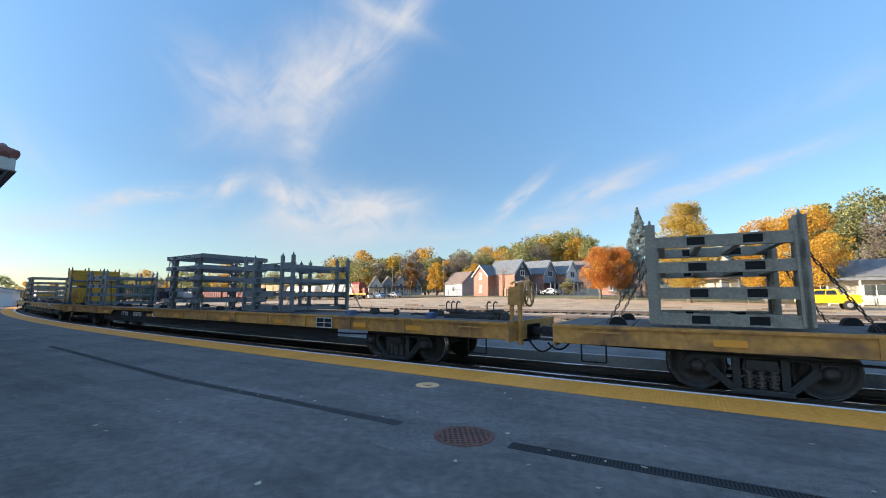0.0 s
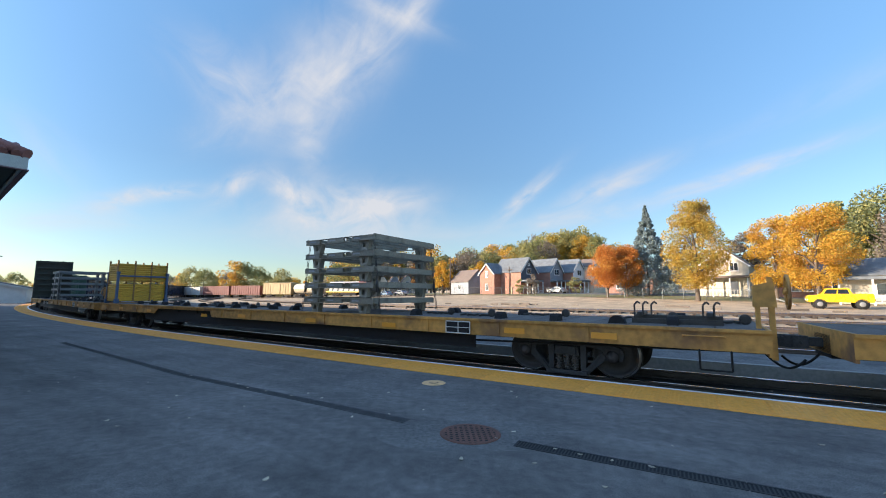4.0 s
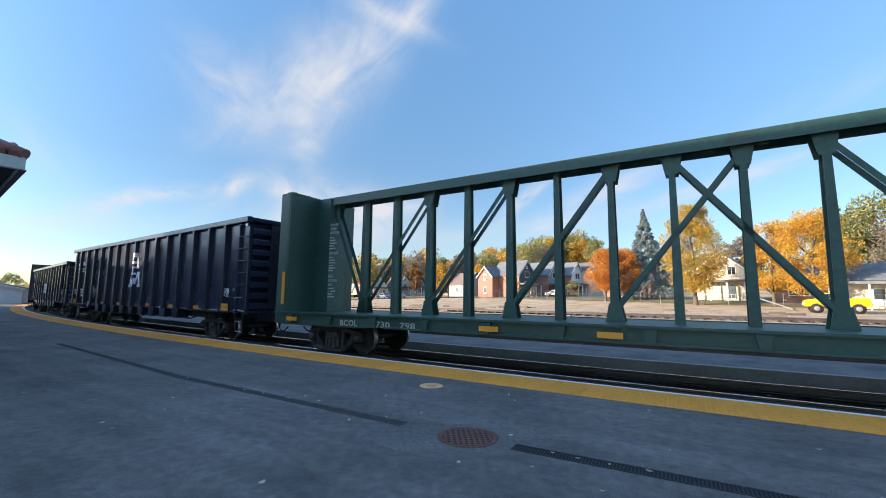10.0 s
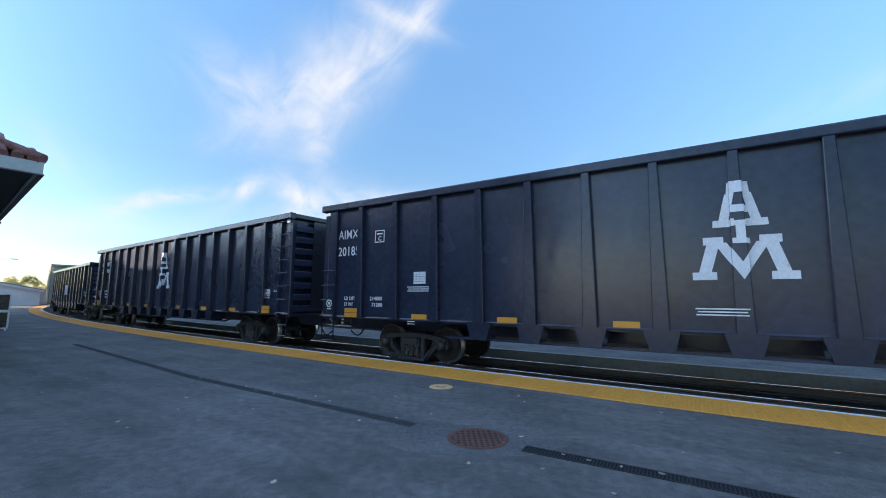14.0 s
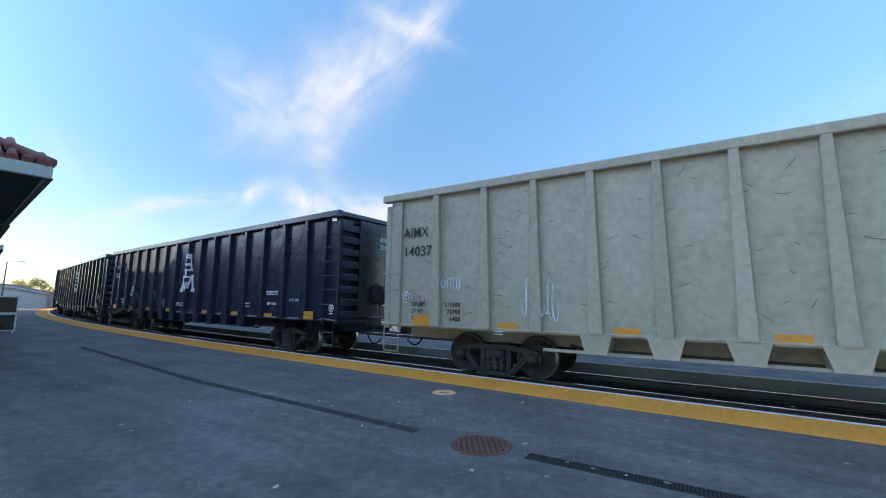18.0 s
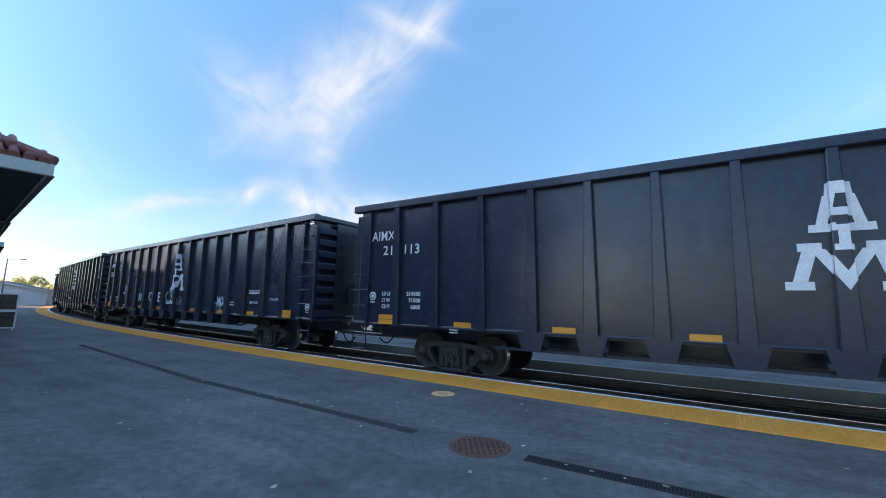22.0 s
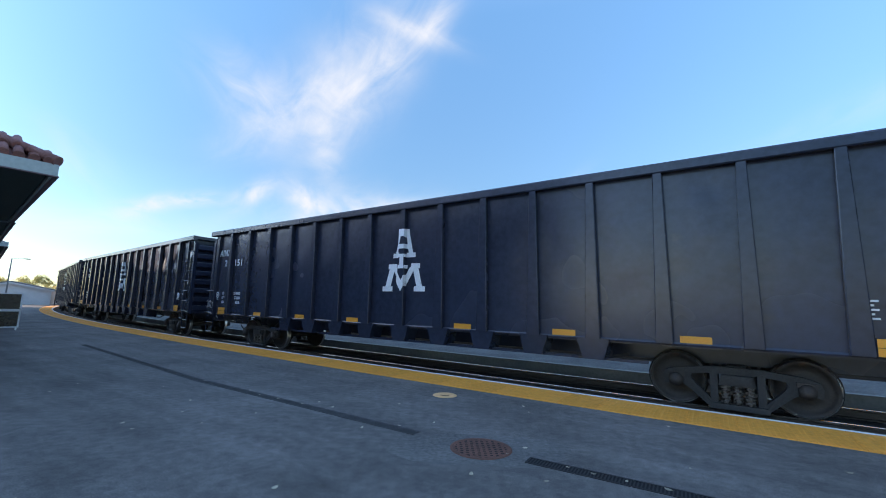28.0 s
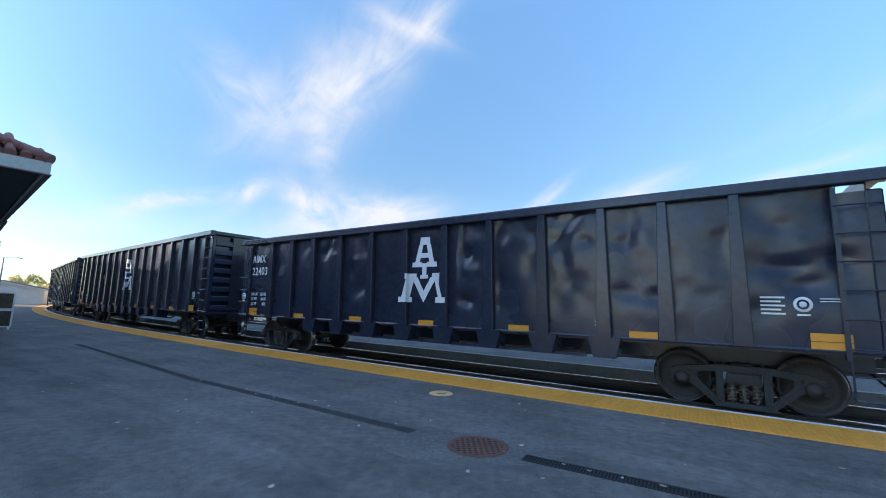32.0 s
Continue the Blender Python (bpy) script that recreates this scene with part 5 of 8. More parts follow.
def crate_stack(car, x):
    st = thing("yellow_crate_stack", pose(0, 0, 0), "two tiers of ribbed yellow steel crates between blue stakes", "crate stack", "crates on the flatcars")
    lx, ly, hz = 1.12, 2.36, 0.98
    for k in range(2):
        bm = bmesh.new()
        z0 = 0.10 + k * 1.08
        box(bm, -lx / 2 + 0.03, lx / 2 - 0.03, -ly / 2 + 0.03, ly / 2 - 0.03, z0, z0 + hz - 0.05)
        for r in range(8):
            z = z0 + 0.04 + r * 0.113
            for sd in (-1, 1):
                prism(bm, [(sd * (ly / 2 - 0.03), z), (sd * (ly / 2 + 0.01), z + 0.02), (sd * (ly / 2 + 0.01), z + 0.075), (sd * (ly / 2 - 0.03), z + 0.095)], -lx / 2 + 0.04, lx / 2 - 0.04, "x")
                prism(bm, [(sd * (lx / 2 - 0.03), z), (sd * (lx / 2 + 0.01), z + 0.02), (sd * (lx / 2 + 0.01), z + 0.075), (sd * (lx / 2 - 0.03), z + 0.095)], -ly / 2 + 0.04, ly / 2 - 0.04)
        crate = part("crate", bm, M_CRATE, st)
        for sx in (-1, 1):
            for y in (-ly / 2, -ly / 6, ly / 6, ly / 2):
                bm = bmesh.new()
                box(bm, -0.03, 0.03, -0.035, 0.035, 0.0, hz + (0.10 if k else 0.06))
                prism(bm, [(-0.03, hz), (0.0, hz + 0.14), (0.03, hz)], -0.03, 0.03)
                part("corner_post", bm, M_RUSTY, crate, "rust-streaked post", pose(sx * (lx / 2), y * 0.985, z0 - 0.02))
    for sx in (-1, 1):
        for sy in (-1, 1):
            bm = bmesh.new()
            box(bm, -0.055, 0.055, -0.05, 0.05, 0.0, 1.60)
            box(bm, -0.11, 0.11, -0.09, 0.09, 0.0, 0.22)
            box(bm, -0.10, 0.10, -0.06, 0.06, 1.54, 1.66)
            part("stake", bm, M_BLUE, st, "blue steel stake", pose(sx * (lx / 2 + 0.10), sy * (ly / 2 - 0.02), 0))
        bm = bmesh.new()
        box(bm, -0.03, 0.03, -ly / 2, ly / 2, 1.40, 1.48)
        part("cross_bar", bm, M_BLUE, st, "blue steel bar", pose(sx * (lx / 2 + 0.10), 0, 0))
    return on_car(st, car, x)


ME_YWHEEL = GON_LONG["brake"].copy()
ME_YWHEEL.materials[0] = M_FLATY
M_RUSTY = mat("rusted_yellow", (0.26, 0.14, 0.05), 0.8, grain=0.2, scale=4, spots=0.5, spot_color=(0.10, 0.05, 0.03), spot_scale=3)
M_FRAMEW = mat("white_frame_line", (0.6, 0.6, 0.58), 0.7, grain=0.1)


def dress_flatcar(car, seed, text, clear):
    """Hand brake, steps, stake pockets, chains and stencils of one flatcar; clear: stretches of deck that carry loads."""
    r = random.Random(seed)
    half, W = G_FL["half"], G_FL["W"]
    for k in range(22):
        x = -half + 1.2 + (2 * half - 2.4) * k / 21
        if any(a < x < b for a, b in clear):
            continue
        for y in (-0.95, 0.95):
            if r.random() < 0.75:
                part("stake_pocket", ME_CHOCKB if r.random() < 0.04 else ME_CHOCK, None, car, "", pose(x + r.uniform(-0.2, 0.2), y + r.uniform(-0.1, 0.1), FL_DECK - 0.002, 0, 0, r.choice((0, 90))))
        if r.random() < 0.7:
            bm = bmesh.new()
            y, d = r.uniform(-0.7, 0.7), r.uniform(0.6, 1.2)
            pts = [(x + d * i / 8, y + 0.12 * math.sin(i * 1.7 + seed), FL_DECK + 0.03 + 0.02 * (i % 2)) for i in range(9)]
            tube(bm, pts, 0.028, 5)
            last = pts[-1]
            lathe(bm, [(0.07, -0.02), (0.10, -0.02), (0.10, 0.02), (0.07, 0.02)], (last[0] + 0.08, last[1], FL_DECK + 0.09), 10)
            part("tie_down_chain", bm, M_CHAIN, car, "loose dark chain")
    # brake mast with wheel
    bm = bmesh.new()
    box(bm, -0.04, 0.04, -0.04, 0.04, 0.6, 1.95)
    box(bm, -0.22, -0.15, -0.05, 0.02, 0.9, 1.75)
    prism(bm, [(-0.24, 1.45), (-0.24, 1.80), (0.04, 1.88), (0.07, 1.45)], -0.10, 0.10)
    mast = part("brake_mast", bm, M_FLATY, car, "worn yellow brake mast", pose(half + 0.06, -0.95, 0))
    part("brake_wheel", ME_YWHEEL, None, mast, "worn yellow hand wheel", pose(0.22, 0.0, 1.70))
    bm = bmesh.new()
    for y in (-0.55, -0.3, -0.05):
        box(bm, -0.75, 0.75, y - 0.04, y + 0.04, 0.0, 0.09 + 0.06 * (y > -0.4))
    for x in (-0.6, 0.55):
        box(bm, x - 0.05, x + 0.05, -0.62, 0.05, 0.15, 0.22)
    for x in (-0.7, -0.55, -0.4, 0.45, 0.62):
        tube(bm, [(x, -0.55, 0.15), (x, -0.55, 0.36), (x + 0.05, -0.55, 0.42), (x + 0.10, -0.55, 0.38)], 0.018, 5)
    part("hook_rack", bm, M_CHAIN, car, "dark rack of spare hooks", pose(half - (2.3 if seed == 5 else 1.35), -0.1, FL_DECK - 0.002))
    for sd in (-1, 1):
        bm = bmesh.new()
        for x in (-0.22, 0.22):
            rod(bm, (x, 0, FL_DECK - 0.35), (x, 0, 0.42), 0.016, 6)
        rod(bm, (-0.22, 0, 0.42), (0.22, 0, 0.42), 0.016, 6)
        part("stirrup_step", bm, M_FLATB, car, "", pose(sd * (half - 0.75), -W - 0.02, 0))
        bm = bmesh.new()
        tube(bm, [(sd * 0.0 - 0.3, 0, 0), (-0.3, -0.06, 0.02), (0.3, -0.06, 0.02), (0.3, 0, 0)], 0.012, 6)
        part("grab_iron", bm, M_FLATY, car, "", pose(sd * (half - 0.9), -W - 0.03, FL_DECK - 0.15))
        bm = bmesh.new()
        for z in (0.0, 0.26):
            box(bm, -0.33, 0.33, -0.012, 0, z, z + 0.022)
        for x in (-0.33, 0.0, 0.31):
            box(bm, x, x + 0.02, -0.012, 0, 0, 0.28)
        box(bm, -0.33, 0.33, -0.008, 0, 0.13, 0.145)
        if sd < 0:
            bm.free()
            continue
        lb = part("label_frame", bm, M_FRAMEW, car, "white outlined label panel", pose(sd * 8.4, -W - 0.068, FL_DECK - 0.35))
        bm = bmesh.new()
        box(bm, -0.32, 0.32, -0.004, 0, 0.01, 0.27)
        part("label_panel", bm, M_FLATB, lb)
    for x in (-11.2, -8.0, -0.5, 3.2, 6.3, 9.8, 11.6):
        part("reflector", GON_LONG["refl"], None, car, "yellow reflector", pose(x, -W - 0.068, FL_DECK - 0.22 if abs(x) > 8 else FL_DECK - 0.25))
    if text:
        x = -6.5
        for word, step in text:
            paint_text(car, word, x, FL_DECK - 0.39, 0.17, M_STENCIL, y=-(W - 0.12) - 0.028, wide=1.3, bold=0.005)
            x += step
    part("reflector", GON_LONG["refl"], None, car, "yellow reflector", pose(-3.42, -(W - 0.12) - 0.03, FL_DECK - 0.32))
    # air line and brake rigging under the sill
    bm = bmesh.new()
    tube(bm, [(-half + 0.6, -1.15, 0.72), (-9, -1.15, 0.60), (-6, -1.1, 0.55), (6, -1.1, 0.55), (9, -1.15, 0.60), (half - 0.6, -1.15, 0.72)], 0.022, 5)
    part("air_pipe", bm, M_FLATB, car)


# ---- platform details ----
def disc(bm, cx, cy, r, z0, z1, n=40):
    rod(bm, (cx, cy, z0), (cx, cy, z1), r, n)


# round cast grate over the catch basin
GX, GY, GR = 0.48, 4.78, 0.315
grate = thing("drain_grate", pose(GX, GY, 0.0), "rusty round cast-iron drain grate set in patched asphalt", "drain grate")
bm = bmesh.new()
lathe(bm, [(GR - 0.03, 0.004), (GR, 0.006), (GR + 0.03, 0.004), (GR + 0.035, -0.03)], (0, 0, 0), 48, "z", caps=False)
part("rim", bm, M_RUSTIRON, grate)
pit = 0.062
for i in range(-5, 6):
    half_len = math.sqrt(max((GR - 0.03) ** 2 - (i * pit) ** 2, 0.0004))
    for a in (0, 1):
        w = 0.015
        bm = bmesh.new()
        if a:
            box(bm, i * pit - w, i * pit + w, -half_len, half_len, -0.025, 0.0055)
        else:
            box(bm, -half_len, half_len, i * pit - w, i * pit + w, -0.025, 0.004)
        part("grate_bar", bm, M_RUSTIRON, grate)
# the pit's shade is a flat black disc just above the asphalt
bm = bmesh.new()
disc(bm, 0, 0, GR - 0.025, 0.0012, 0.002)
part("basin", bm, M_SHADE_RUBBER, grate, "black disc that stands for the shaded pit below the bars")

# small yellow-painted cover near the edge
cover = thing("utility_cover", pose(0.10, 7.43, 0.0), "small round cover painted yellow, worn at the middle", "utility cover")
bm = bmesh.new()
lathe(bm, [(0.0, 0.010), (0.10, 0.010), (0.11, 0.006), (0.12, 0.010), (0.20, 0.008), (0.212, 0.0)], (0, 0, 0), 36, "z", caps=False)
part("lid", bm, M_YEDGE, cover)
bm = bmesh.new()
for i in range(9):
    a = math.pi * (1.15 + 0.7 * i / 8)
    b = math.pi * (1.15 + 0.7 * (i + 1) / 8)
    if i < 8:
        rod(bm, (0.085 * math.cos(a), 0.085 * math.sin(a), 0.012), (0.085 * math.cos(b), 0.085 * math.sin(b), 0.012), 0.006, 5)
part("handle", bm, M_DARKIRON, cover)


# slot drains: a channel of grating sections on either side of the basin
def slot_drain(p, q, width, label, deep=M_SHADE_RUBBER, iron=M_DARKIRON):
    p, q = Vector(p), Vector(q)
    d = q - p
    n = max(1, round(d.length / 0.5))
    a = math.degrees(math.atan2(d.y, d.x))
    dr = thing("slot_drain", pose(p.x, p.y, 0, 0, 0, a), label, "slot drain", "slot drains of the platform")
    # flat dark sheet under the bars, coloured to stand for the channel's shaded depth
    bm = bmesh.new()
    box(bm, 0, d.length, -width / 2 + 0.01, width / 2 - 0.01, 0.0012, 0.002)
    part("channel", bm, deep, dr)
    L = d.length / n
    bm = bmesh.new()
    for sd in (-1, 1):
        box(bm, 0.004, L - 0.004, sd * width / 2 - 0.012, sd * width / 2 + 0.012, -0.01, 0.006)
    for k in range(16):
        x = 0.015 + (L - 0.03) * k / 15
        box(bm, x - 0.007, x + 0.007, -width / 2, width / 2, -0.01, 0.0045)
    me = mesh_of(bm, "grating", iron)
    for k in range(n):
        part("grating", me, None, dr, "", pose(L * k, 0, 0))
    return dr


slot_drain((-0.26, 5.25, 0), (-4.7, 8.2, 0), 0.14, "dark iron slot drain with leaves and grit on it", M_DARKIRON, M_GRIT)
slot_drain((-4.7, 8.2, 0), (-11.5, 13.45, 0), 0.14, "dark iron slot drain with leaves and grit on it", M_DARKIRON, M_GRIT)
slot_drain((0.93, 4.47, 0), (6.9, 0.9, 0), 0.155, "black slotted drain grating with brown leaves caught in it")

# lighter patch of newer asphalt round the basin
bm = bmesh.new()
rnd = random.Random(4)
ring = []
for i in range(48):
    a = 2 * math.pi * i / 48
    r = 0.62 + 0.22 * abs(math.cos(a)) + 0.10 * noise.noise((math.cos(a) * 2, math.sin(a) * 2, 3.1)) + rnd.uniform(-0.02, 0.02)
    ring.append(bm.verts.new((GX + r * 1.25 * math.cos(a + 0.0) - 0.02, GY + r * 0.75 * math.sin(a), 0.0008)))
bm.faces.new(ring)
structure("asphalt_patch", bm, M_PATCH, "paler rough asphalt patch round the drain", "asphalt patch")
# long repair seam and a pale line further along
for pts, w, mm in ((((-19.5, 19.9), (-15, 16.4), (-11.5, 13.9), (-8.5, 11.6)), 0.10, M_PATCH),):
    bm = bmesh.new()
    prev = None
    for i, (x, y) in enumerate(pts):
        cur = (bm.verts.new((x - w * 0.3, y - w * 0.4, 0.0009)), bm.verts.new((x + w * 0.3, y + w * 0.4, 0.0009)))
        if prev:
            bm.faces.new((prev[0], cur[0], cur[1], prev[1]))
        prev = cur
    structure("asphalt_seam", bm, mm, "pale repaired seam in the asphalt", "asphalt seam")

# fallen leaves and bits on the asphalt
M_LEAF = mat("dry_leaf", (0.42, 0.36, 0.26), 0.8, grain=0.2, scale=20, vary=0.35)
rnd = random.Random(12)
spots = [(-0.97, 5.43), (0.98, 4.83), (2.55, 4.35), (4.15, 4.35), (-1.6, 6.4), (-3.3, 7.4), (-3.0, 7.1), (-2.6, 6.85), (-2.1, 6.55), (-4.5, 8.1), (1.5, 4.15), (1.75, 4.0), (2.05, 3.85), (1.3, 4.3), (0.75, 4.62), (-0.5, 5.55)]
for k in range(40):
    spots.append((rnd.uniform(-9, 6), rnd.uniform(3.2, 8.5)))
for x, y in spots:
    bm = bmesh.new()
    s = rnd.uniform(0.010, 0.024)
    vs = [bm.verts.new((s * 1.6 * math.cos(a), s * math.sin(a), 0.003 + 0.008 * math.cos(2 * a) * rnd.random())) for a in (0, 0.9, 1.9, 3.14, 4.2, 5.3)]
    bm.faces.new(vs)
    r = bmesh.ops.extrude_face_region(bm, geom=bm.faces[:])
    for v in r["geom"]:
        if isinstance(v, bmesh.types.BMVert):
            v.co.z += 0.002
    tagged(part("leaf", bm, M_LEAF, None, "", pose(x, y, 0.001, 0, 0, rnd.uniform(0, 360))), "pale dry fallen leaf on the asphalt", "leaf", "fallen leaves")

# ---- the station ----
M_TILE = mat("clay_tile", (0.27, 0.12, 0.105), 0.8, grain=0.2, scale=5, spots=0.35, spot_color=(0.12, 0.06, 0.05), spot_scale=3, vary=0.2)
M_FASCIA = mat("pale_fascia", (0.42, 0.47, 0.46), 0.6, grain=0.08, scale=2)
M_SOFFIT = mat("dark_green_soffit", (0.035, 0.055, 0.045), 0.7, grain=0.12, scale=2)
M_EAVE = mat("mauve_eave_edge", (0.20, 0.13, 0.14), 0.7, grain=0.12, scale=2)
M_STONE = mat("station_brick", (0.29, 0.29, 0.295), 0.85, grain=0.2, scale=3, spots=0.3, spot_color=(0.22, 0.22, 0.225), spot_scale=1.5)


# roof grey of the added unseen blocks, a neutral tone for car sides to mirror
M_SLATE = mat("unseen_block_slate", (0.20, 0.215, 0.24), 0.7, grain=0.2, scale=4)


def track_frame(s, off, z=0.0):
    x, y, a = on_track(s, off)
    return pose(x, y, z, 0, 0, math.degrees(a))      # x along the track to the far end, y towards the platform side


def station_wing(s0, s1, eave_off, depth, eave_z, ridge_z, label, tiles=True, hip=0.8, ref=None, frame_at=None, cover=None):
    """A hipped wing beside the platform; local x runs along the track, y from the eave inwards."""
    L = s1 - s0
    st = thing("station_building", frame_at if frame_at is not None else track_frame(ref, eave_off) @ Matrix.Translation((s0 - ref, 0, 0)), label, "station building")
    over = 1.9
    bm = bmesh.new()
    box(bm, over, L - over, over, depth - over, -0.2, eave_z - 0.05)
    part("wall", bm, M_STONE, st)
    bm = bmesh.new()
    box(bm, 0.12, L - 0.12, 0.12, depth - 0.12, eave_z - 0.02, eave_z + 0.02)
    part("soffit", bm, M_SOFFIT, st, "dark green soffit")
    bm = bmesh.new()
    for a in ((0, L, 0, 0.10), (0, L, depth - 0.10, depth), (0, 0.10, 0.10, depth - 0.10), (L - 0.10, L, 0.10, depth - 0.10)):
        box(bm, *a, eave_z - 0.06, eave_z + 0.17)
    part("fascia", bm, M_FASCIA, st, "pale painted fascia and gutter")
    # thin mauve strip along the lower edge of the fascia
    bm = bmesh.new()
    box(bm, -0.02, L + 0.02, -0.02, 0.06, eave_z - 0.075, eave_z - 0.055)
    box(bm, -0.02, 0.06, 0.06, depth, eave_z - 0.075, eave_z - 0.055)
    part("eave_trim", bm, M_EAVE, st, "mauve line along the eave")
    bm = bmesh.new()
    ins = depth / 2
    ez = eave_z + 0.15
    lo = [bm.verts.new(v) for v in ((0.05, 0.05, ez), (L - 0.05, 0.05, ez), (L - 0.05, depth - 0.05, ez), (0.05, depth - 0.05, ez))]
    hi = [bm.verts.new((0.05 + ins * hip, ins, ridge_z)), bm.verts.new((L - 0.05 - ins * hip, ins, ridge_z))]
    for f in ((lo[0], lo[1], hi[1], hi[0]), (lo[1], lo[2], hi[1]), (lo[2], lo[3], hi[0], hi[1]), (lo[3], lo[0], hi[0])):
        bm.faces.new(f)
    roof = part("roof", bm, cover or M_TILE, st, "red clay tile roof" if cover is None else "grey slate roof of an unseen shading block")
    if tiles:
        bm = bmesh.new()
        rod(bm, (0, 0, 0), (0, 0.50, 0), 0.085, 8, 0.07)
        me = mesh_of(bm, "roof_tile", M_TILE)
        slope = math.degrees(math.atan2(ridge_z - ez, ins))
        for row in range(5):
            y = 0.0 + row * 0.42
            z = ez + 0.05 + y * math.tan(radians(slope))
            x = 0.15 + y * 0.8
            while x < min(L - 0.15 - y * 0.8, 8.0):
                part("roof_tile", me, None, roof, "", pose(x, y, z, slope, 0, 0))
                x += 0.20
            x = 0.15 + y
            end_slope = math.degrees(math.atan2(ridge_z - ez, ins * 0.8))
            while x < min(depth - 0.15 - y, 5.5):
                zz = ez + 0.05 + y * math.tan(radians(end_slope))
                part("roof_tile", me, None, roof, "", pose(y * 0.8, x, zz, end_slope, 0, -90))
                x += 0.20
        bm = bmesh.new()
        for k in range(14):
            u = k * 0.42
            p = Vector((0.02 + u * 0.62, 0.02 + u * 0.78, ez + 0.08 + u * 0.78 * math.tan(radians(slope))))
            q = Vector((0.02 + (u + 0.48) * 0.62, 0.02 + (u + 0.48) * 0.78, ez + 0.11 + (u + 0.48) * 0.78 * math.tan(radians(slope))))
            rod(bm, p, q, 0.11, 10, 0.085)
        part("hip_tiles", bm, M_TILE, roof, "rounded hip tiles")
    return st


station_wing(0, 8.3, 0, 6.2, 3.86, 5.5, "grey stone station wing with green soffit and clay tile roof", frame_at=pose(-7.40, 7.54, 0, 0, 0, 140.4))
station_wing(0, 9.6, 0, 6.2, 3.92, 5.7, "further station wing with clay tile roof", False, frame_at=pose(-14.0, 13.1, 0, 0, 0, 139.5))
station_wing(0, 22, 0, 6.0, 3.92, 5.5, "far station wing with clay tile roof", False, frame_at=pose(-21.45, 19.95, 0, 0, 0, 138.5))
# three unseen blocks, added only to shade platform and train; heights set by the sun
station_wing(7.0, 34.0, -13.75, 13.0, 6.5, 11.9, "tall unseen block added behind the platform to shade it", False, 0.0, 20.0, cover=M_SLATE)
station_wing(33.6, 41.9, -13.9, 13.0, 6.0, 9.15, "low unseen block added to let sun onto the car tops", False, 0.0, 38.0, cover=M_SLATE)
station_wing(41.5, 82.0, -14.0, 13.0, 5.8, 9.7, "lower unseen block added behind the platform for partial shade", False, 0.0, 44.0, cover=M_SLATE)

# solar-panel like sign stand on the platform
M_PANEL = mat("black_panel", (0.012, 0.013, 0.018), 0.25, grain=0.15, scale=2)
M_ALU = mat("white_aluminium", (0.72, 0.73, 0.74), 0.4, 0.2, grain=0.06)
stand = thing("panel_stand", pose(-18.75, 18.35, 0, 0, 0, 46), "white framed stand with two dark panels on the platform", "panel stand")
for k in range(2):
    bm = bmesh.new()
    box(bm, -2.0, 0.0, -0.02, 0.02, 0.12 + k * 0.76, 0.82 + k * 0.76)
    p = part("panel", bm, M_PANEL, stand, "dark glossy panel")
    bm = bmesh.new()
    z0 = 0.09 + k * 0.76
    box(bm, -2.03, 0.03, -0.035, 0.035, z0, z0 + 0.05)
    box(bm, -2.03, 0.03, -0.035, 0.035, z0 + 0.70, z0 + 0.755)
    box(bm, 0.0, 0.06, -0.035, 0.035, z0, z0 + 0.75)
    box(bm, -2.06, -2.0, -0.035, 0.035, z0, z0 + 0.75)
    part("frame", bm, M_ALU, p, "white aluminium frame")
bm = bmesh.new()
for x in (-1.9, -0.02):
    box(bm, x - 0.03, x + 0.03, -0.45, 0.45, 0.0, 0.06)
    rod(bm, (x, 0, 0.05), (x, 0.4, 0.05), 0.02, 6)
    rod(bm, (x, 0.40, 0.04), (x, 0.02, 1.1), 0.02, 6)
part("foot", bm, M_ALU, stand)

# lamp post and low buildings past the end of the platform
M_POLE = mat("grey_pole", (0.22, 0.22, 0.22), 0.6, 0.2, grain=0.1)
bx, by = 70 * math.sin(radians(-46.7)), 70 * math.cos(radians(-46.7))
lamp = thing("street_lamp", pose(bx, by, -0.2, 0, 0, 30), "thin grey lamp post with one arm", "street lamp")
bm = bmesh.new()
rod(bm, (0, 0, 0), (0, 0, 5.9), 0.09, 8, 0.06)
part("pole", bm, M_POLE, lamp)
bm = bmesh.new()
rod(bm, (0, 0, 5.85), (1.3, 0, 5.95), 0.04, 6)
arm = part("arm", bm, M_POLE, lamp)
bm = bmesh.new()
box(bm, 1.1, 1.6, -0.1, 0.1, 5.88, 5.98)
part("lamp_head", bm, M_POLE, arm)

# ---- the street beyond the yard ----
def at_azimuth(az_deg, r):
    return r * math.sin(radians(az_deg)), r * math.cos(radians(az_deg))


STREET = 129.0        # heading of street, fence and house fronts, degrees from +x
M_ROAD = mat("street_asphalt", (0.10, 0.10, 0.10), 0.9, grain=0.15, scale=1)
M_BRICK = mat("red_brick", (0.33, 0.165, 0.12), 0.85, grain=0.18, scale=5, spots=0.25, spot_color=(0.24, 0.12, 0.09), spot_scale=2)
M_SIDING = mat("dark_slate_siding", (0.07, 0.085, 0.11), 0.7, grain=0.1, scale=3)
M_GREYSIDE = mat("grey_siding", (0.26, 0.28, 0.31), 0.7, grain=0.1, scale=3)
M_CREAM = mat("cream_stucco", (0.62, 0.56, 0.45), 0.85, grain=0.1, scale=3)
M_TRIM = mat("white_trim", (0.75, 0.75, 0.74), 0.6, grain=0.05)
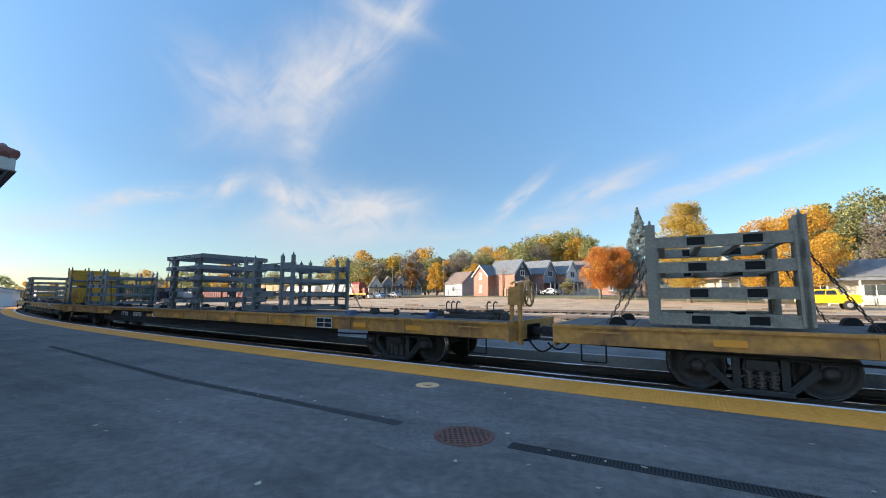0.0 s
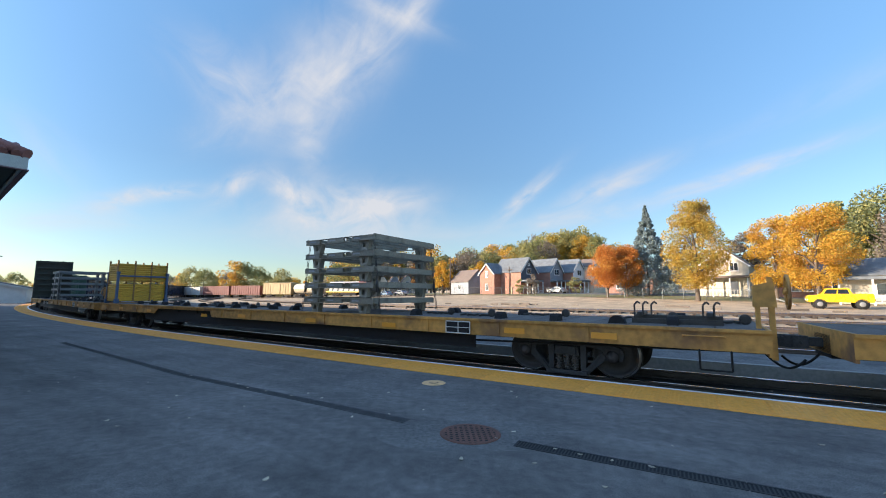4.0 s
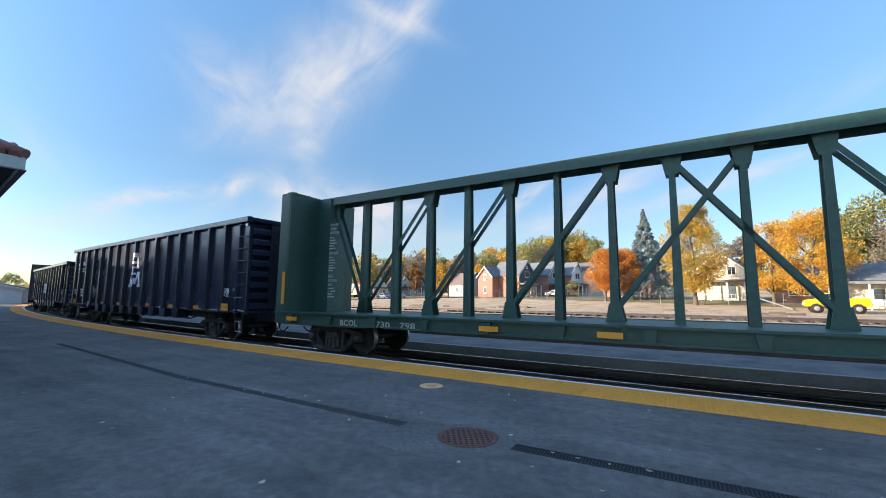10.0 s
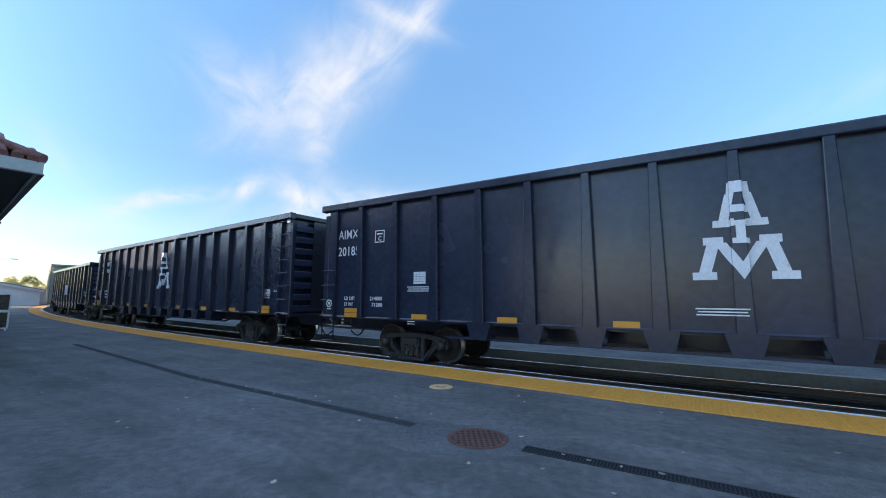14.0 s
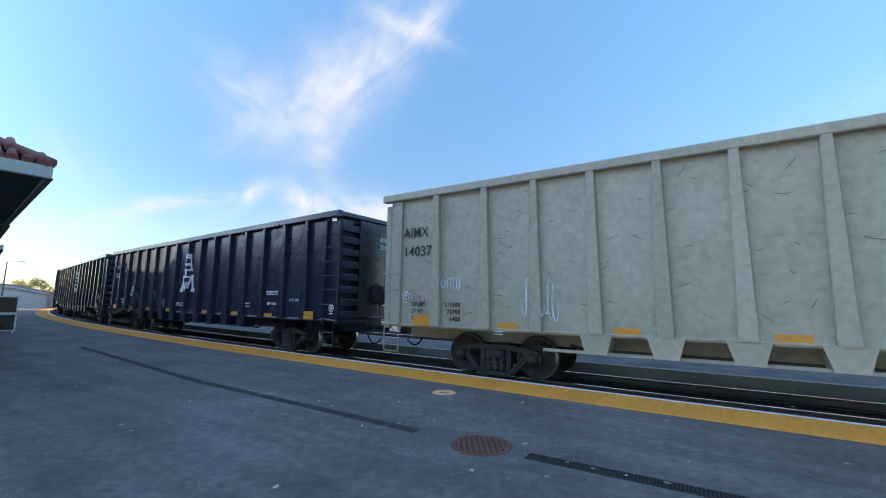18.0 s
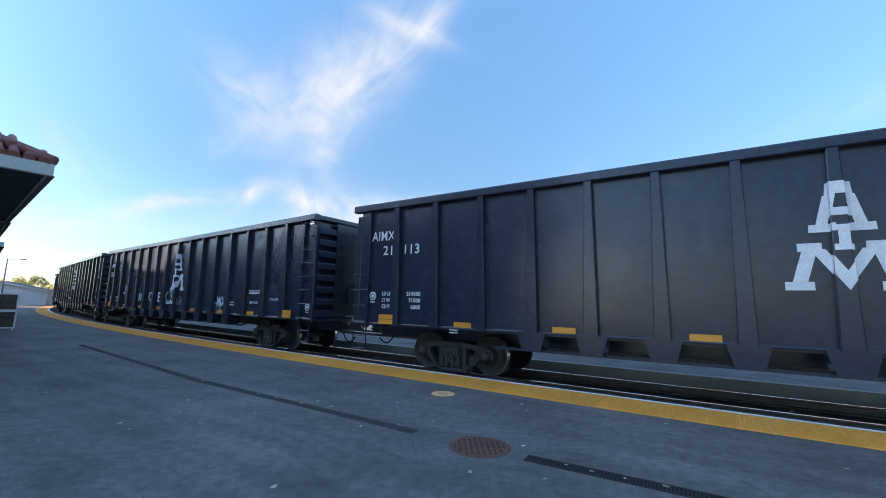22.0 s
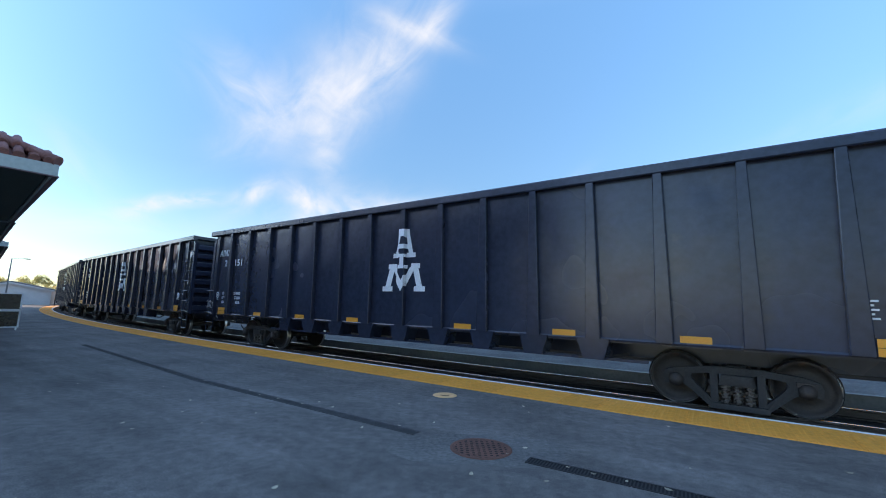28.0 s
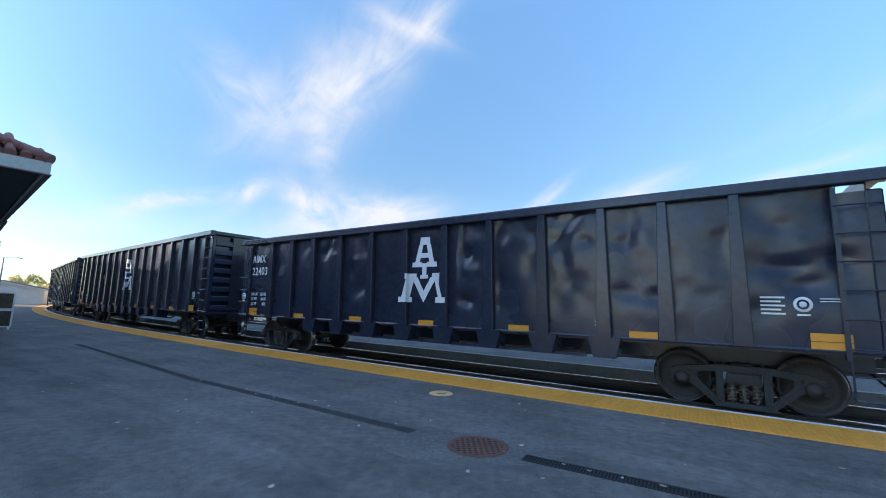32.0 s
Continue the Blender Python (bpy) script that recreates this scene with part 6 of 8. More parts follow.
M_SHINGLE = mat("grey_shingles", (0.14, 0.155, 0.17), 0.9, grain=0.2, scale=4, vary=0.1)
M_SHINGLEB = mat("brown_shingles", (0.17, 0.13, 0.11), 0.9, grain=0.2, scale=4)
M_GLASS = mat("window_glass", (0.03, 0.04, 0.05), 0.08, grain=0.05, bump=0, spec=0.8)
M_WOOD = mat("fence_boards", (0.38, 0.27, 0.17), 0.85, grain=0.2, scale=3, stretch=(1, 1, 0.3), vary=0.15)
M_BARK = mat("bark", (0.13, 0.10, 0.075), 0.9, grain=0.3, scale=6, stretch=(1, 1, 0.3), bump=0.6)


def window(parent, x, z, w, h, y, turn=0, panes=2):
    """A framed window on a wall at local y, facing -y, or turned about z."""
    m = pose(0, 0, 0, 0, 0, turn)
    bm = bmesh.new()
    for a, b, c, d in ((-w / 2, w / 2, 0, 0.09), (-w / 2, w / 2, h - 0.09, h), (-w / 2, -w / 2 + 0.09, 0.09, h - 0.09), (w / 2 - 0.09, w / 2, 0.09, h - 0.09)):
        box(bm, a, b, -0.05, 0.02, c, d)
    for k in range(1, panes):
        xx = -w / 2 + w * k / panes
        box(bm, xx - 0.03, xx + 0.03, -0.04, 0.02, 0.09, h - 0.09)
    fr = part("window", bm, M_TRIM, parent, "white framed window", m @ pose(x, y, z))
    bm = bmesh.new()
    box(bm, -w / 2 + 0.08, w / 2 - 0.08, -0.012, 0.0, 0.08, h - 0.08)
    part("pane", bm, M_GLASS, fr)
    bm = bmesh.new()
    box(bm, -w / 2 - 0.06, w / 2 + 0.06, -0.10, 0.02, -0.07, 0.0)
    part("sill", bm, M_TRIM, fr)


def house(az_deg, r, w, d, eave, ridge, wall, roof, label, turn=0.0, gable_front=True, porch=True, front=None, windows=((0.0, 3.6, 1.5, 1.4),), side_windows=(), base=None):
    """A gabled house. Its front looks along local -y. w across the front, d deep."""
    x, y = at_azimuth(az_deg, r)
    z = ground_z(x, y) if base is None else base
    h = thing("house", pose(x, y, z, 0, 0, turn), label, "house", "houses along the street")
    bm = bmesh.new()
    if gable_front:
        prism(bm, [(-w / 2, -0.5), (w / 2, -0.5), (w / 2, eave), (0, ridge), (-w / 2, eave)], -d / 2, d / 2)
    else:
        prism(bm, [(-d / 2, -0.5), (d / 2, -0.5), (d / 2, eave), (0, ridge), (-d / 2, eave)], -w / 2, w / 2, "x")
    part("wall", bm, wall, h)
    if front is not None and gable_front:
        bm = bmesh.new()
        prism(bm, [(-w / 2, eave - 2.7), (w / 2, eave - 2.7), (w / 2, eave), (0, ridge), (-w / 2, eave)], -d / 2 - 0.06, -d / 2 - 0.003)
        part("gable_cladding", bm, front, h)
    for sd in (-1, 1):
        bm = bmesh.new()
        span = (w if gable_front else d) / 2
        run = span + 0.35
        drop = (ridge - eave) / span * 0.35
        o = [(0, ridge + 0.02), (sd * run, eave - drop + 0.02), (sd * run, eave - drop + 0.16), (0, ridge + 0.18)]
        if gable_front:
            prism(bm, o, -d / 2 - 0.4, d / 2 + 0.3)
        else:
            prism(bm, o, -w / 2 - 0.35, w / 2 + 0.35, "x")
        part("roof", bm, roof, h)
    if gable_front:
        bm = bmesh.new()
        for sd in (-1, 1):
            run, drop = w / 2 + 0.35, (ridge - eave) / (w / 2) * 0.35
            prism(bm, [(0, ridge), (sd * run, eave - drop), (sd * run, eave - drop - 0.22), (0, ridge - 0.24)], -d / 2 - 0.44, -d / 2 - 0.36)
        part("bargeboard", bm, M_TRIM, h)
    for wx, wz, ww, wh in windows:
        window(h, wx, wz, ww, wh, -d / 2 - 0.07)
    for wx, wz, ww, wh in side_windows:
        window(h, wx, wz, ww, wh, -w / 2 - 0.02, -90)
    if porch:
        bm = bmesh.new()
        prism(bm, [(-w / 2 - 0.2, 2.75), (w / 2 + 0.2, 2.75), (w / 2 + 0.1, 3.1), (-w / 2 - 0.1, 3.1)], -d / 2 - 2.0, -d / 2 - 0.05)
        pr = part("porch_roof", bm, roof, h)
        for k in range(4):
            bm = bmesh.new()
            box(bm, -0.09, 0.09, -0.09, 0.09, -0.4, 2.75)
            part("porch_post", bm, M_TRIM, h, "", pose(-w / 2 + w * k / 3, -d / 2 - 1.85, 0))
        bm = bmesh.new()
        box(bm, -0.5, 0.5, -0.06, 0.0, 0.2, 2.25)
        part("door", bm, M_SIDING, h, "", pose(w * 0.22, -d / 2 - 0.004, 0))
        bm = bmesh.new()
        box(bm, -w / 2, w / 2, -d / 2 - 1.9, -d / 2 - 1.84, 0.75, 0.83)
        for k in range(16):
            xx = -w / 2 + w * k / 15
            box(bm, xx - 0.03, xx + 0.03, -d / 2 - 1.89, -d / 2 - 1.85, 0.1, 0.76)
        part("porch_rail", bm, M_TRIM, h)
    return h


# three look-alike gabled brick houses, fronts turned towards the right
house(12.0, 99, 5.8, 8.0, 5.2, 8.3, M_BRICK, M_SHINGLE, "red brick house with slate-blue gable and white trim", 39, front=M_SIDING, windows=((0, 4.5, 1.6, 1.3), (0, 6.5, 0.6, 0.6)))
house(9.3, 100, 4.6, 6.0, 4.9, 7.2, M_BRICK, M_SHINGLE, "red brick wing with a grey shingle gable", -51, porch=False, windows=((0, 3.9, 0.9, 1.5), (0, 0.8, 0.9, 1.6)))
house(15.7, 104, 5.2, 8.0, 5.2, 8.2, M_BRICK, M_SHINGLE, "brick house with grey gable and white windows", 39, front=M_GREYSIDE, windows=((0, 4.3, 1.9, 1.4),))
house(18.6, 107, 5.2, 8.0, 5.2, 8.2, M_BRICK, M_SHINGLE, "brick house with pale gable and white windows", 39, front=M_TRIM, windows=((0, 4.2, 1.9, 1.4),))
house(20.9, 110, 5.5, 9.0, 6.6, 8.4, M_CREAM, M_SHINGLEB, "cream stucco house behind an orange maple", 39, porch=False, windows=((0, 4.8, 1.2, 1.3), (0, 1.2, 1.2, 1.4)))
house(27.2, 96, 9.0, 7.0, 3.0, 5.0, M_BRICK, M_SHINGLEB, "low red brick bungalow with pale footing", -45, gable_front=False, porch=False, windows=((2.0, 0.9, 1.4, 1.2), (-2, 0.9, 1.4, 1.2)))
house(36.9, 86, 7.0, 9.0, 4.9, 7.8, M_CREAM, M_SHINGLEB, "cream house with a white porch among yellow maples", -45, windows=((-1.6, 3.9, 1.2, 1.4), (1.6, 3.9, 1.2, 1.4)))
house(44.3, 84, 8.5, 7.0, 3.3, 5.3, M_BRICK, M_SHINGLEB, "brick bungalow with a white bay window", -45, gable_front=False, porch=False, windows=((-1.4, 0.8, 2.4, 1.5), (2.4, 0.8, 1.2, 1.5)))
house(49.3, 74, 8.5, 7.5, 3.4, 5.4, M_CREAM, M_SHINGLE, "low house with dark roof and white porch", -45, gable_front=False, windows=((0, 0.9, 2.2, 1.4),))
house(5.6, 108, 8.0, 6.0, 3.2, 6.0, M_GREYSIDE, M_SHINGLEB, "low house with a brown roof behind a board fence", -60, gable_front=False, porch=False, windows=((0, 1.0, 1.2, 1.2),))
for az_deg, wall, rr in ((-6.6, M_CREAM, 132), (-4.9, M_GREYSIDE, 136), (-3.2, M_CREAM, 140), (-1.4, M_GREYSIDE, 142)):
    house(az_deg, rr, 4.2, 7.0, 3.2, 6.4, wall, M_SHINGLEB, "small gabled house with steep white-trimmed front", 10, windows=((0, 2.9, 1.0, 1.1),))
for az_deg, rr in ((-46.0, 95), (-48.5, 100)):
    house(az_deg, rr, 9, 14, 2.6, 3.6, M_TRIM, M_SHINGLE, "pale low building past the platform", 40, porch=False, windows=((0, 1.0, 1.6, 1.0),), base=-0.3)

# grass verge, street and fence
fx, fy = Vector((math.cos(radians(STREET)), math.sin(radians(STREET)), 0)), Vector((math.sin(radians(STREET)), -math.cos(radians(STREET)), 0))
F0 = Vector((42.2, 55.8, 0))


def along(u, v=0.0):
    p = F0 + fx * u + fy * v
    return p.x, p.y


for name, v0, v1, mm, lift, label in (("verge", 1.2, 9.0, M_GRASS, 0.05, "dry autumn grass beside the fence"), ("road", 9.0, 15.5, M_ROAD, 0.06, "narrow grey street"), ("lawn", 15.5, 40.0, M_GRASS, 0.05, "autumn lawns before the houses")):
    bm = bmesh.new()
    prev = None
    for i in range(41):
        u = -45 + 150 * i / 40
        cur = []
        for j in range(7):
            x, y = along(u, v0 + (v1 - v0) * j / 6)
            cur.append(bm.verts.new((x, y, ground_z(x, y) + lift)))
        if prev:
            for j in range(6):
                bm.faces.new((prev[j], cur[j], cur[j + 1], prev[j + 1]))
        prev = cur
    structure(name, bm, mm, label, name)

M_MESH = mat("galvanised_wire", (0.14, 0.15, 0.15), 0.5, 0.5, grain=0.1)
fence = thing("chain_link_fence", pose(0, 0, 0), "grey chain-link fence along the yard", "fence")
bm_post = bmesh.new()
rod(bm_post, (0, 0, -0.2), (0, 0, 1.85), 0.035, 6)
ME_FPOST = mesh_of(bm_post, "post", M_MESH)
bm = bmesh.new()
for i in range(46):
    u = -42 + 3.0 * i
    x, y = along(u)
    part("post", ME_FPOST, None, fence, "", pose(x, y, ground_z(x, y)))
    if i < 45:
        x2, y2 = along(u + 3.0)
        a, b = Vector((x, y, ground_z(x, y))), Vector((x2, y2, ground_z(x2, y2)))
        for k in range(10):
            z = 0.05 + 1.75 * k / 9
            rod(bm, a + Vector((0, 0, z)), b + Vector((0, 0, z)), 0.018 if k == 9 else 0.004, 4, caps=False)
        for k in range(12):
            p = a.lerp(b, k / 12)
            rod(bm, p + Vector((0, 0, 0.05)), p + Vector((0, 0, 1.8)), 0.004, 3, caps=False)
part("wire_mesh", bm, M_MESH, fence)
boards = thing("board_fence", pose(0, 0, 0), "tan board fence by the brown-roofed house", "fence")
for i in range(60):
    x, y = along(44 + 0.32 * i, 6 + 0.05 * i)
    bm = bmesh.new()
    box(bm, -0.15, 0.15, -0.02, 0.02, 0, 1.75 + 0.05 * math.sin(i * 2.3))
    part("board", bm, M_WOOD, boards, "", pose(x, y, ground_z(x, y), 0, 0, STREET))

for az_deg, r, h in ((3.0, 101, 9.6), (11.2, 96, 6.5), (-4.2, 118, 9)):
    x, y = at_azimuth(az_deg, r)
    pole = thing("utility_pole", pose(x, y, ground_z(x, y), 0, 0, STREET), "weathered wooden utility pole", "utility pole")
    bm = bmesh.new()
    rod(bm, (0, 0, -0.2), (0, 0, h), 0.15, 8, 0.10)
    part("pole", bm, M_BARK, pole)
    bm = bmesh.new()
    box(bm, -0.9, 0.9, -0.06, 0.06, h - 0.9, h - 0.78)
    part("crossarm", bm, M_BARK, pole)


# ---- vehicles ----
M_CARY = mat("yellow_car_paint", (0.78, 0.46, 0.01), 0.28, grain=0.03, bump=0, spec=0.6)
M_CARG = mat("silver_car_paint", (0.30, 0.32, 0.34), 0.3, 0.4, grain=0.03, bump=0)
M_CARB = mat("pale_blue_car_paint", (0.16, 0.24, 0.33), 0.35, 0.2, grain=0.03, bump=0)
M_TYRE = mat("tyre_rubber", (0.02, 0.02, 0.02), 0.9, grain=0.15)
M_LAMPR = mat("red_lamp_glass", (0.35, 0.02, 0.02), 0.2)


def vehicle(name, label, at, paint, profile, cabin, width, axles, wr, category):
    """Body from a side profile, a glazed cabin on it, four wheels."""
    v = thing(name, at, label, category)
    bm = bmesh.new()
    prism(bm, profile, -width / 2, width / 2)
    bmesh.ops.bevel(bm, geom=[e for e in bm.edges], offset=0.05, segments=2, affect="EDGES", clamp_overlap=True)
    body = part("body", bm, paint, v)
    bm = bmesh.new()
    prism(bm, cabin, -width / 2 + 0.08, width / 2 - 0.08)
    for q in bm.verts:
        if q.co.z > max(p[1] for p in cabin) - 0.1:
            q.co.y *= 0.84
    bmesh.ops.bevel(bm, geom=[e for e in bm.edges], offset=0.04, segments=2, affect="EDGES", clamp_overlap=True)
    cab = part("cabin", bm, paint, v)
    zs = [p[1] for p in cabin]
    lo, hi = min(zs), max(zs)
    xs_lo = [p[0] for p in cabin if p[1] < lo + 0.05]
    xs_hi = [p[0] for p in cabin if p[1] > hi - 0.1]
    def edge(f, zf):
        a = min(xs_lo) + (min(xs_hi) - min(xs_lo)) * zf
        b = max(xs_lo) + (max(xs_hi) - max(xs_lo)) * zf
        return a + (b - a) * f
    for f0, f1 in ((0.10, 0.50), (0.54, 0.90)):
        for sd in (-1, 1):
            bm = bmesh.new()
            q = []
            for f, zf in ((f0, 0.16), (f1, 0.16), (f1, 0.82), (f0, 0.82)):
                yy = (width / 2 - 0.08) * (1 - 0.16 * max(0.0, zf)) + 0.012
                q.append(bm.verts.new((edge(f, zf), sd * yy, lo + (hi - lo) * zf)))
            bm.faces.new(q)
            bmesh.ops.solidify(bm, geom=bm.faces[:], thickness=0.01)
            part("side_window", bm, M_GLASS, cab)
    for end in (0, 1):
        bm = bmesh.new()
        q = []
        for y, zf in ((-0.40, 0.15), (0.40, 0.15), (0.34, 0.88), (-0.34, 0.88)):
            xx = edge(end, zf) + (0.02 if end else -0.02)
            q.append(bm.verts.new((xx, y * width, lo + (hi - lo) * zf)))
        bm.faces.new(q)
        bmesh.ops.solidify(bm, geom=bm.faces[:], thickness=0.01)
        part("windscreen", bm, M_GLASS, cab)
    for ax in axles:
        for sd in (-1, 1):
            bm = bmesh.new()
            lathe(bm, [(0.10, -0.12), (wr * 0.62, -0.13), (wr * 0.66, -0.10), (wr * 0.98, -0.11), (wr, -0.06), (wr, 0.08), (wr * 0.6, 0.10)], (0, 0, 0), 24, caps=True)
            wh = part("wheel", bm, M_TYRE, v, "", pose(ax, sd * (width / 2 - 0.08), wr, 0, 0, 0 if sd < 0 else 180))
            bm = bmesh.new()
            lathe(bm, [(0.0, -0.135), (0.08, -0.14), (wr * 0.58, -0.125), (wr * 0.62, -0.10)], (0, 0, 0), 20, caps=False)
            part("rim", bm, M_POLE, wh, "dull grey rim")
            bm = bmesh.new()
            lathe(bm, [(wr * 1.04, -0.10), (wr * 1.14, -0.11), (wr * 1.14, 0.06), (wr * 1.04, 0.06)], (ax, sd * (width / 2 - 0.06), wr), 24, caps=False)
            part("wheel_arch", bm, M_TYRE, v)
    xs = [p[0] for p in profile]
    for x, mm, nm in ((min(xs) - 0.01, M_TRIM, "headlight"), (max(xs) - 0.05, M_LAMPR, "tail_light")):
        for sd in (-1, 1):
            bm = bmesh.new()
            box(bm, x, x + 0.06, sd * width * 0.42 - 0.14, sd * width * 0.42 + 0.14, 0.82, 1.0)
            part(nm, bm, mm, v)
    return v


x, y = at_azimuth(46.0, 58.5)
vehicle("pickup_truck", "bright yellow crew-cab pickup parked on the yard gravel", pose(x, y, ground_z(x, y) + 0.02, 0, 0, -38), M_CARY,
        [(-2.45, 0.66), (-2.54, 1.05), (-2.42, 1.34), (-1.40, 1.44), (0.95, 1.46), (0.98, 1.52), (2.40, 1.52), (2.46, 0.85), (2.36, 0.64)],
        [(-1.55, 1.40), (-1.05, 2.06), (0.70, 2.08), (0.96, 1.42)], 1.95, (-1.58, 1.52), 0.46, "pickup truck")
for az_deg, r, paint, label in ((17.6, 96, M_CARG, "silver car parked on the street"), (-6.0, 112, M_CARB, "pale blue car parked by the houses"), (-3.9, 112, M_CARG, "grey car parked by the houses")):
    x, y = at_azimuth(az_deg, r)
    vehicle("car", label, pose(x, y, ground_z(x, y) + 0.08, 0, 0, -51), paint,
            [(-2.2, 0.35), (-2.25, 0.65), (-1.3, 0.90), (1.6, 0.95), (2.2, 0.80), (2.2, 0.35)], [(-1.2, 0.88), (-0.45, 1.42), (0.9, 1.42), (1.6, 0.92)], 1.78, (-1.35, 1.35), 0.32, "car")
bm = bmesh.new()
x, y = at_azimuth(40.6, 62)
for k in range(2):
    prism(bm, [(-2.2, 0.1 + 0.0 * k), (2.2, 1.9), (2.2, 2.05), (-2.2, 0.25)], -0.1 + 0.3 * k, 0.05 + 0.3 * k)
tagged(part("leaning_beam", bm, M_CONC, None, "", pose(x, y, ground_z(x, y), 0, 0, 140)), "pale leaning concrete beam by the fence", "beam")


# ---- trees ----
def leaf_mat(name, base, other, spots=0.5):
    """Leaves of two colours, each leaf its own shade, in drifts through the crown."""
    m = mat(name, base, 0.75, grain=0.2, scale=0.9, bump=0, vary=0.10, spec=0.2)
    t = m.node_tree
    geo, mx, hs = t.nodes.new("ShaderNodeNewGeometry"), t.nodes.new("ShaderNodeMix"), t.nodes.new("ShaderNodeHueSaturation")
    nz, co = t.nodes.new("ShaderNodeTexNoise"), t.nodes.new("ShaderNodeTexCoord")
    nz.inputs["Scale"].default_value = 0.35
    t.links.new(co.outputs["Object"], nz.inputs["Vector"])
    ad = t.nodes.new("ShaderNodeMath")
    ad.operation = "MULTIPLY_ADD"
    t.links.new(geo.outputs["Random Per Island"], ad.inputs[0])
    ad.inputs[1].default_value = 0.6
    t.links.new(nz.outputs[0], ad.inputs[2])
    rg = t.nodes.new("ShaderNodeMapRange")
    rg.inputs[1].default_value, rg.inputs[2].default_value = 1.05 - spots * 0.5, 1.30 - spots * 0.5
    t.links.new(ad.outputs[0], rg.inputs[0])
    mx.data_type = "RGBA"
    t.links.new(rg.outputs[0], mx.inputs[0])
    mx.inputs[6].default_value, mx.inputs[7].default_value = (*base, 1), (*other, 1)
    vr = t.nodes.new("ShaderNodeMapRange")
    vr.inputs[3].default_value, vr.inputs[4].default_value = 0.65, 1.35
    t.links.new(geo.outputs["Random Per Island"], vr.inputs[0])
    t.links.new(mx.outputs[2], hs.inputs["Color"])
    t.links.new(vr.outputs[0], hs.inputs["Value"])
    bsdf = t.nodes["Principled BSDF"]
    t.links.new(hs.outputs[0], bsdf.inputs["Base Color"])
    bsdf.inputs["Roughness"].default_value = 0.6
    tl, ms = t.nodes.new("ShaderNodeBsdfTranslucent"), t.nodes.new("ShaderNodeMixShader")
    t.links.new(hs.outputs[0], tl.inputs[0])
    ms.inputs[0].default_value = 0.4
    t.links.new(bsdf.outputs[0], ms.inputs[1]), t.links.new(tl.outputs[0], ms.inputs[2])
    t.links.new(ms.outputs[0], t.nodes["Material Output"].inputs[0])
    return m


M_LF_ORANGE = leaf_mat("orange_leaves", (0.55, 0.20, 0.05), (0.52, 0.28, 0.06), 0.5)
M_LF_YELLOW = leaf_mat("yellow_leaves", (0.60, 0.38, 0.06), (0.50, 0.24, 0.05), 0.5)
M_LF_GOLD = leaf_mat("gold_green_leaves", (0.50, 0.31, 0.06), (0.33, 0.29, 0.07), 0.5)
M_LF_GREEN = leaf_mat("green_leaves", (0.21, 0.23, 0.10), (0.33, 0.30, 0.12), 0.5)
M_LF_OLIVE = leaf_mat("olive_leaves", (0.36, 0.32, 0.13), (0.25, 0.25, 0.10), 0.5)
M_LF_RUST = leaf_mat("rust_leaves", (0.26, 0.12, 0.05), (0.20, 0.14, 0.05), 0.5)
M_LF_SPRUCE = leaf_mat("spruce_needles", (0.20, 0.26, 0.27), (0.30, 0.36, 0.37), 0.5)
M_LF_BARE = leaf_mat("bare_twigs", (0.24, 0.20, 0.16), (0.17, 0.14, 0.11), 0.4)


def leaf_cloud(seed, clumps, leaf, per, spread):
    """Leaves as small bent quads scattered round clump centres (x, y, z, radius)."""
    r = np.random.RandomState(seed)
    cs = np.array(clumps)
    n = len(cs) * per
    idx = np.repeat(np.arange(len(cs)), per)
    d = r.normal(size=(n, 3))
    d /= np.linalg.norm(d, axis=1)[:, None]
    rad = cs[idx, 3] * (0.55 + 0.5 * r.rand(n) ** 0.6) * spread
    c = cs[idx, :3] + d * rad[:, None] * (1, 1, 0.8)
    a = r.normal(size=(n, 3))
    a /= np.linalg.norm(a, axis=1)[:, None]
    b = np.cross(a, r.normal(size=(n, 3)))
    b /= np.linalg.norm(b, axis=1)[:, None]
    s = leaf * (0.6 + 0.8 * r.rand(n))[:, None]
    v = np.concatenate([c - a * s, c - b * s * 0.6, c + a * s, c + b * s * 0.6], axis=1).reshape(-1, 3)
    f = np.arange(n * 4).reshape(n, 4)
    return v, f


def crown_mesh(name, seed, clumps, leaf, per, material, spread=1.0):
    v, f = leaf_cloud(seed, clumps, leaf, per, spread)
    me = bpy.data.meshes.new(name)
    me.from_pydata(v.tolist(), [], f.tolist())
    me.materials.append(material)
    return me


def clumps_for(seed, shape, h, w, base, n):
    """Clump centres that fill a crown of height h and width w above base."""
    r, out = random.Random(seed), []
    while len(out) < n:
        u = r.random()
        a = r.uniform(0, 2 * math.pi)
        if shape == "round":
            prof = math.sin(math.pi * min(1, 0.12 + 0.86 * u)) ** 0.6
        elif shape == "tall":
            prof = (math.sin(math.pi * (0.10 + 0.84 * u)) ** 0.7) * (1.0 - 0.25 * u)
        else:
            prof = (1.0 - u) ** 1.15 + 0.01
        rr = w / 2 * prof * math.sqrt(r.uniform(0.25, 1.0)) * (1 + 0.18 * noise.noise((math.cos(a) * 1.5 + seed, math.sin(a) * 1.5, u * 3)))
        cr = {"round": 0.17, "tall": 0.16, "cone": 0.10}[shape] * w * r.uniform(0.6, 1.15) * (0.10 + 0.9 * prof if shape == "cone" else 1.0)
        out.append((rr * math.cos(a), rr * math.sin(a), base + h * u, cr))
    return out


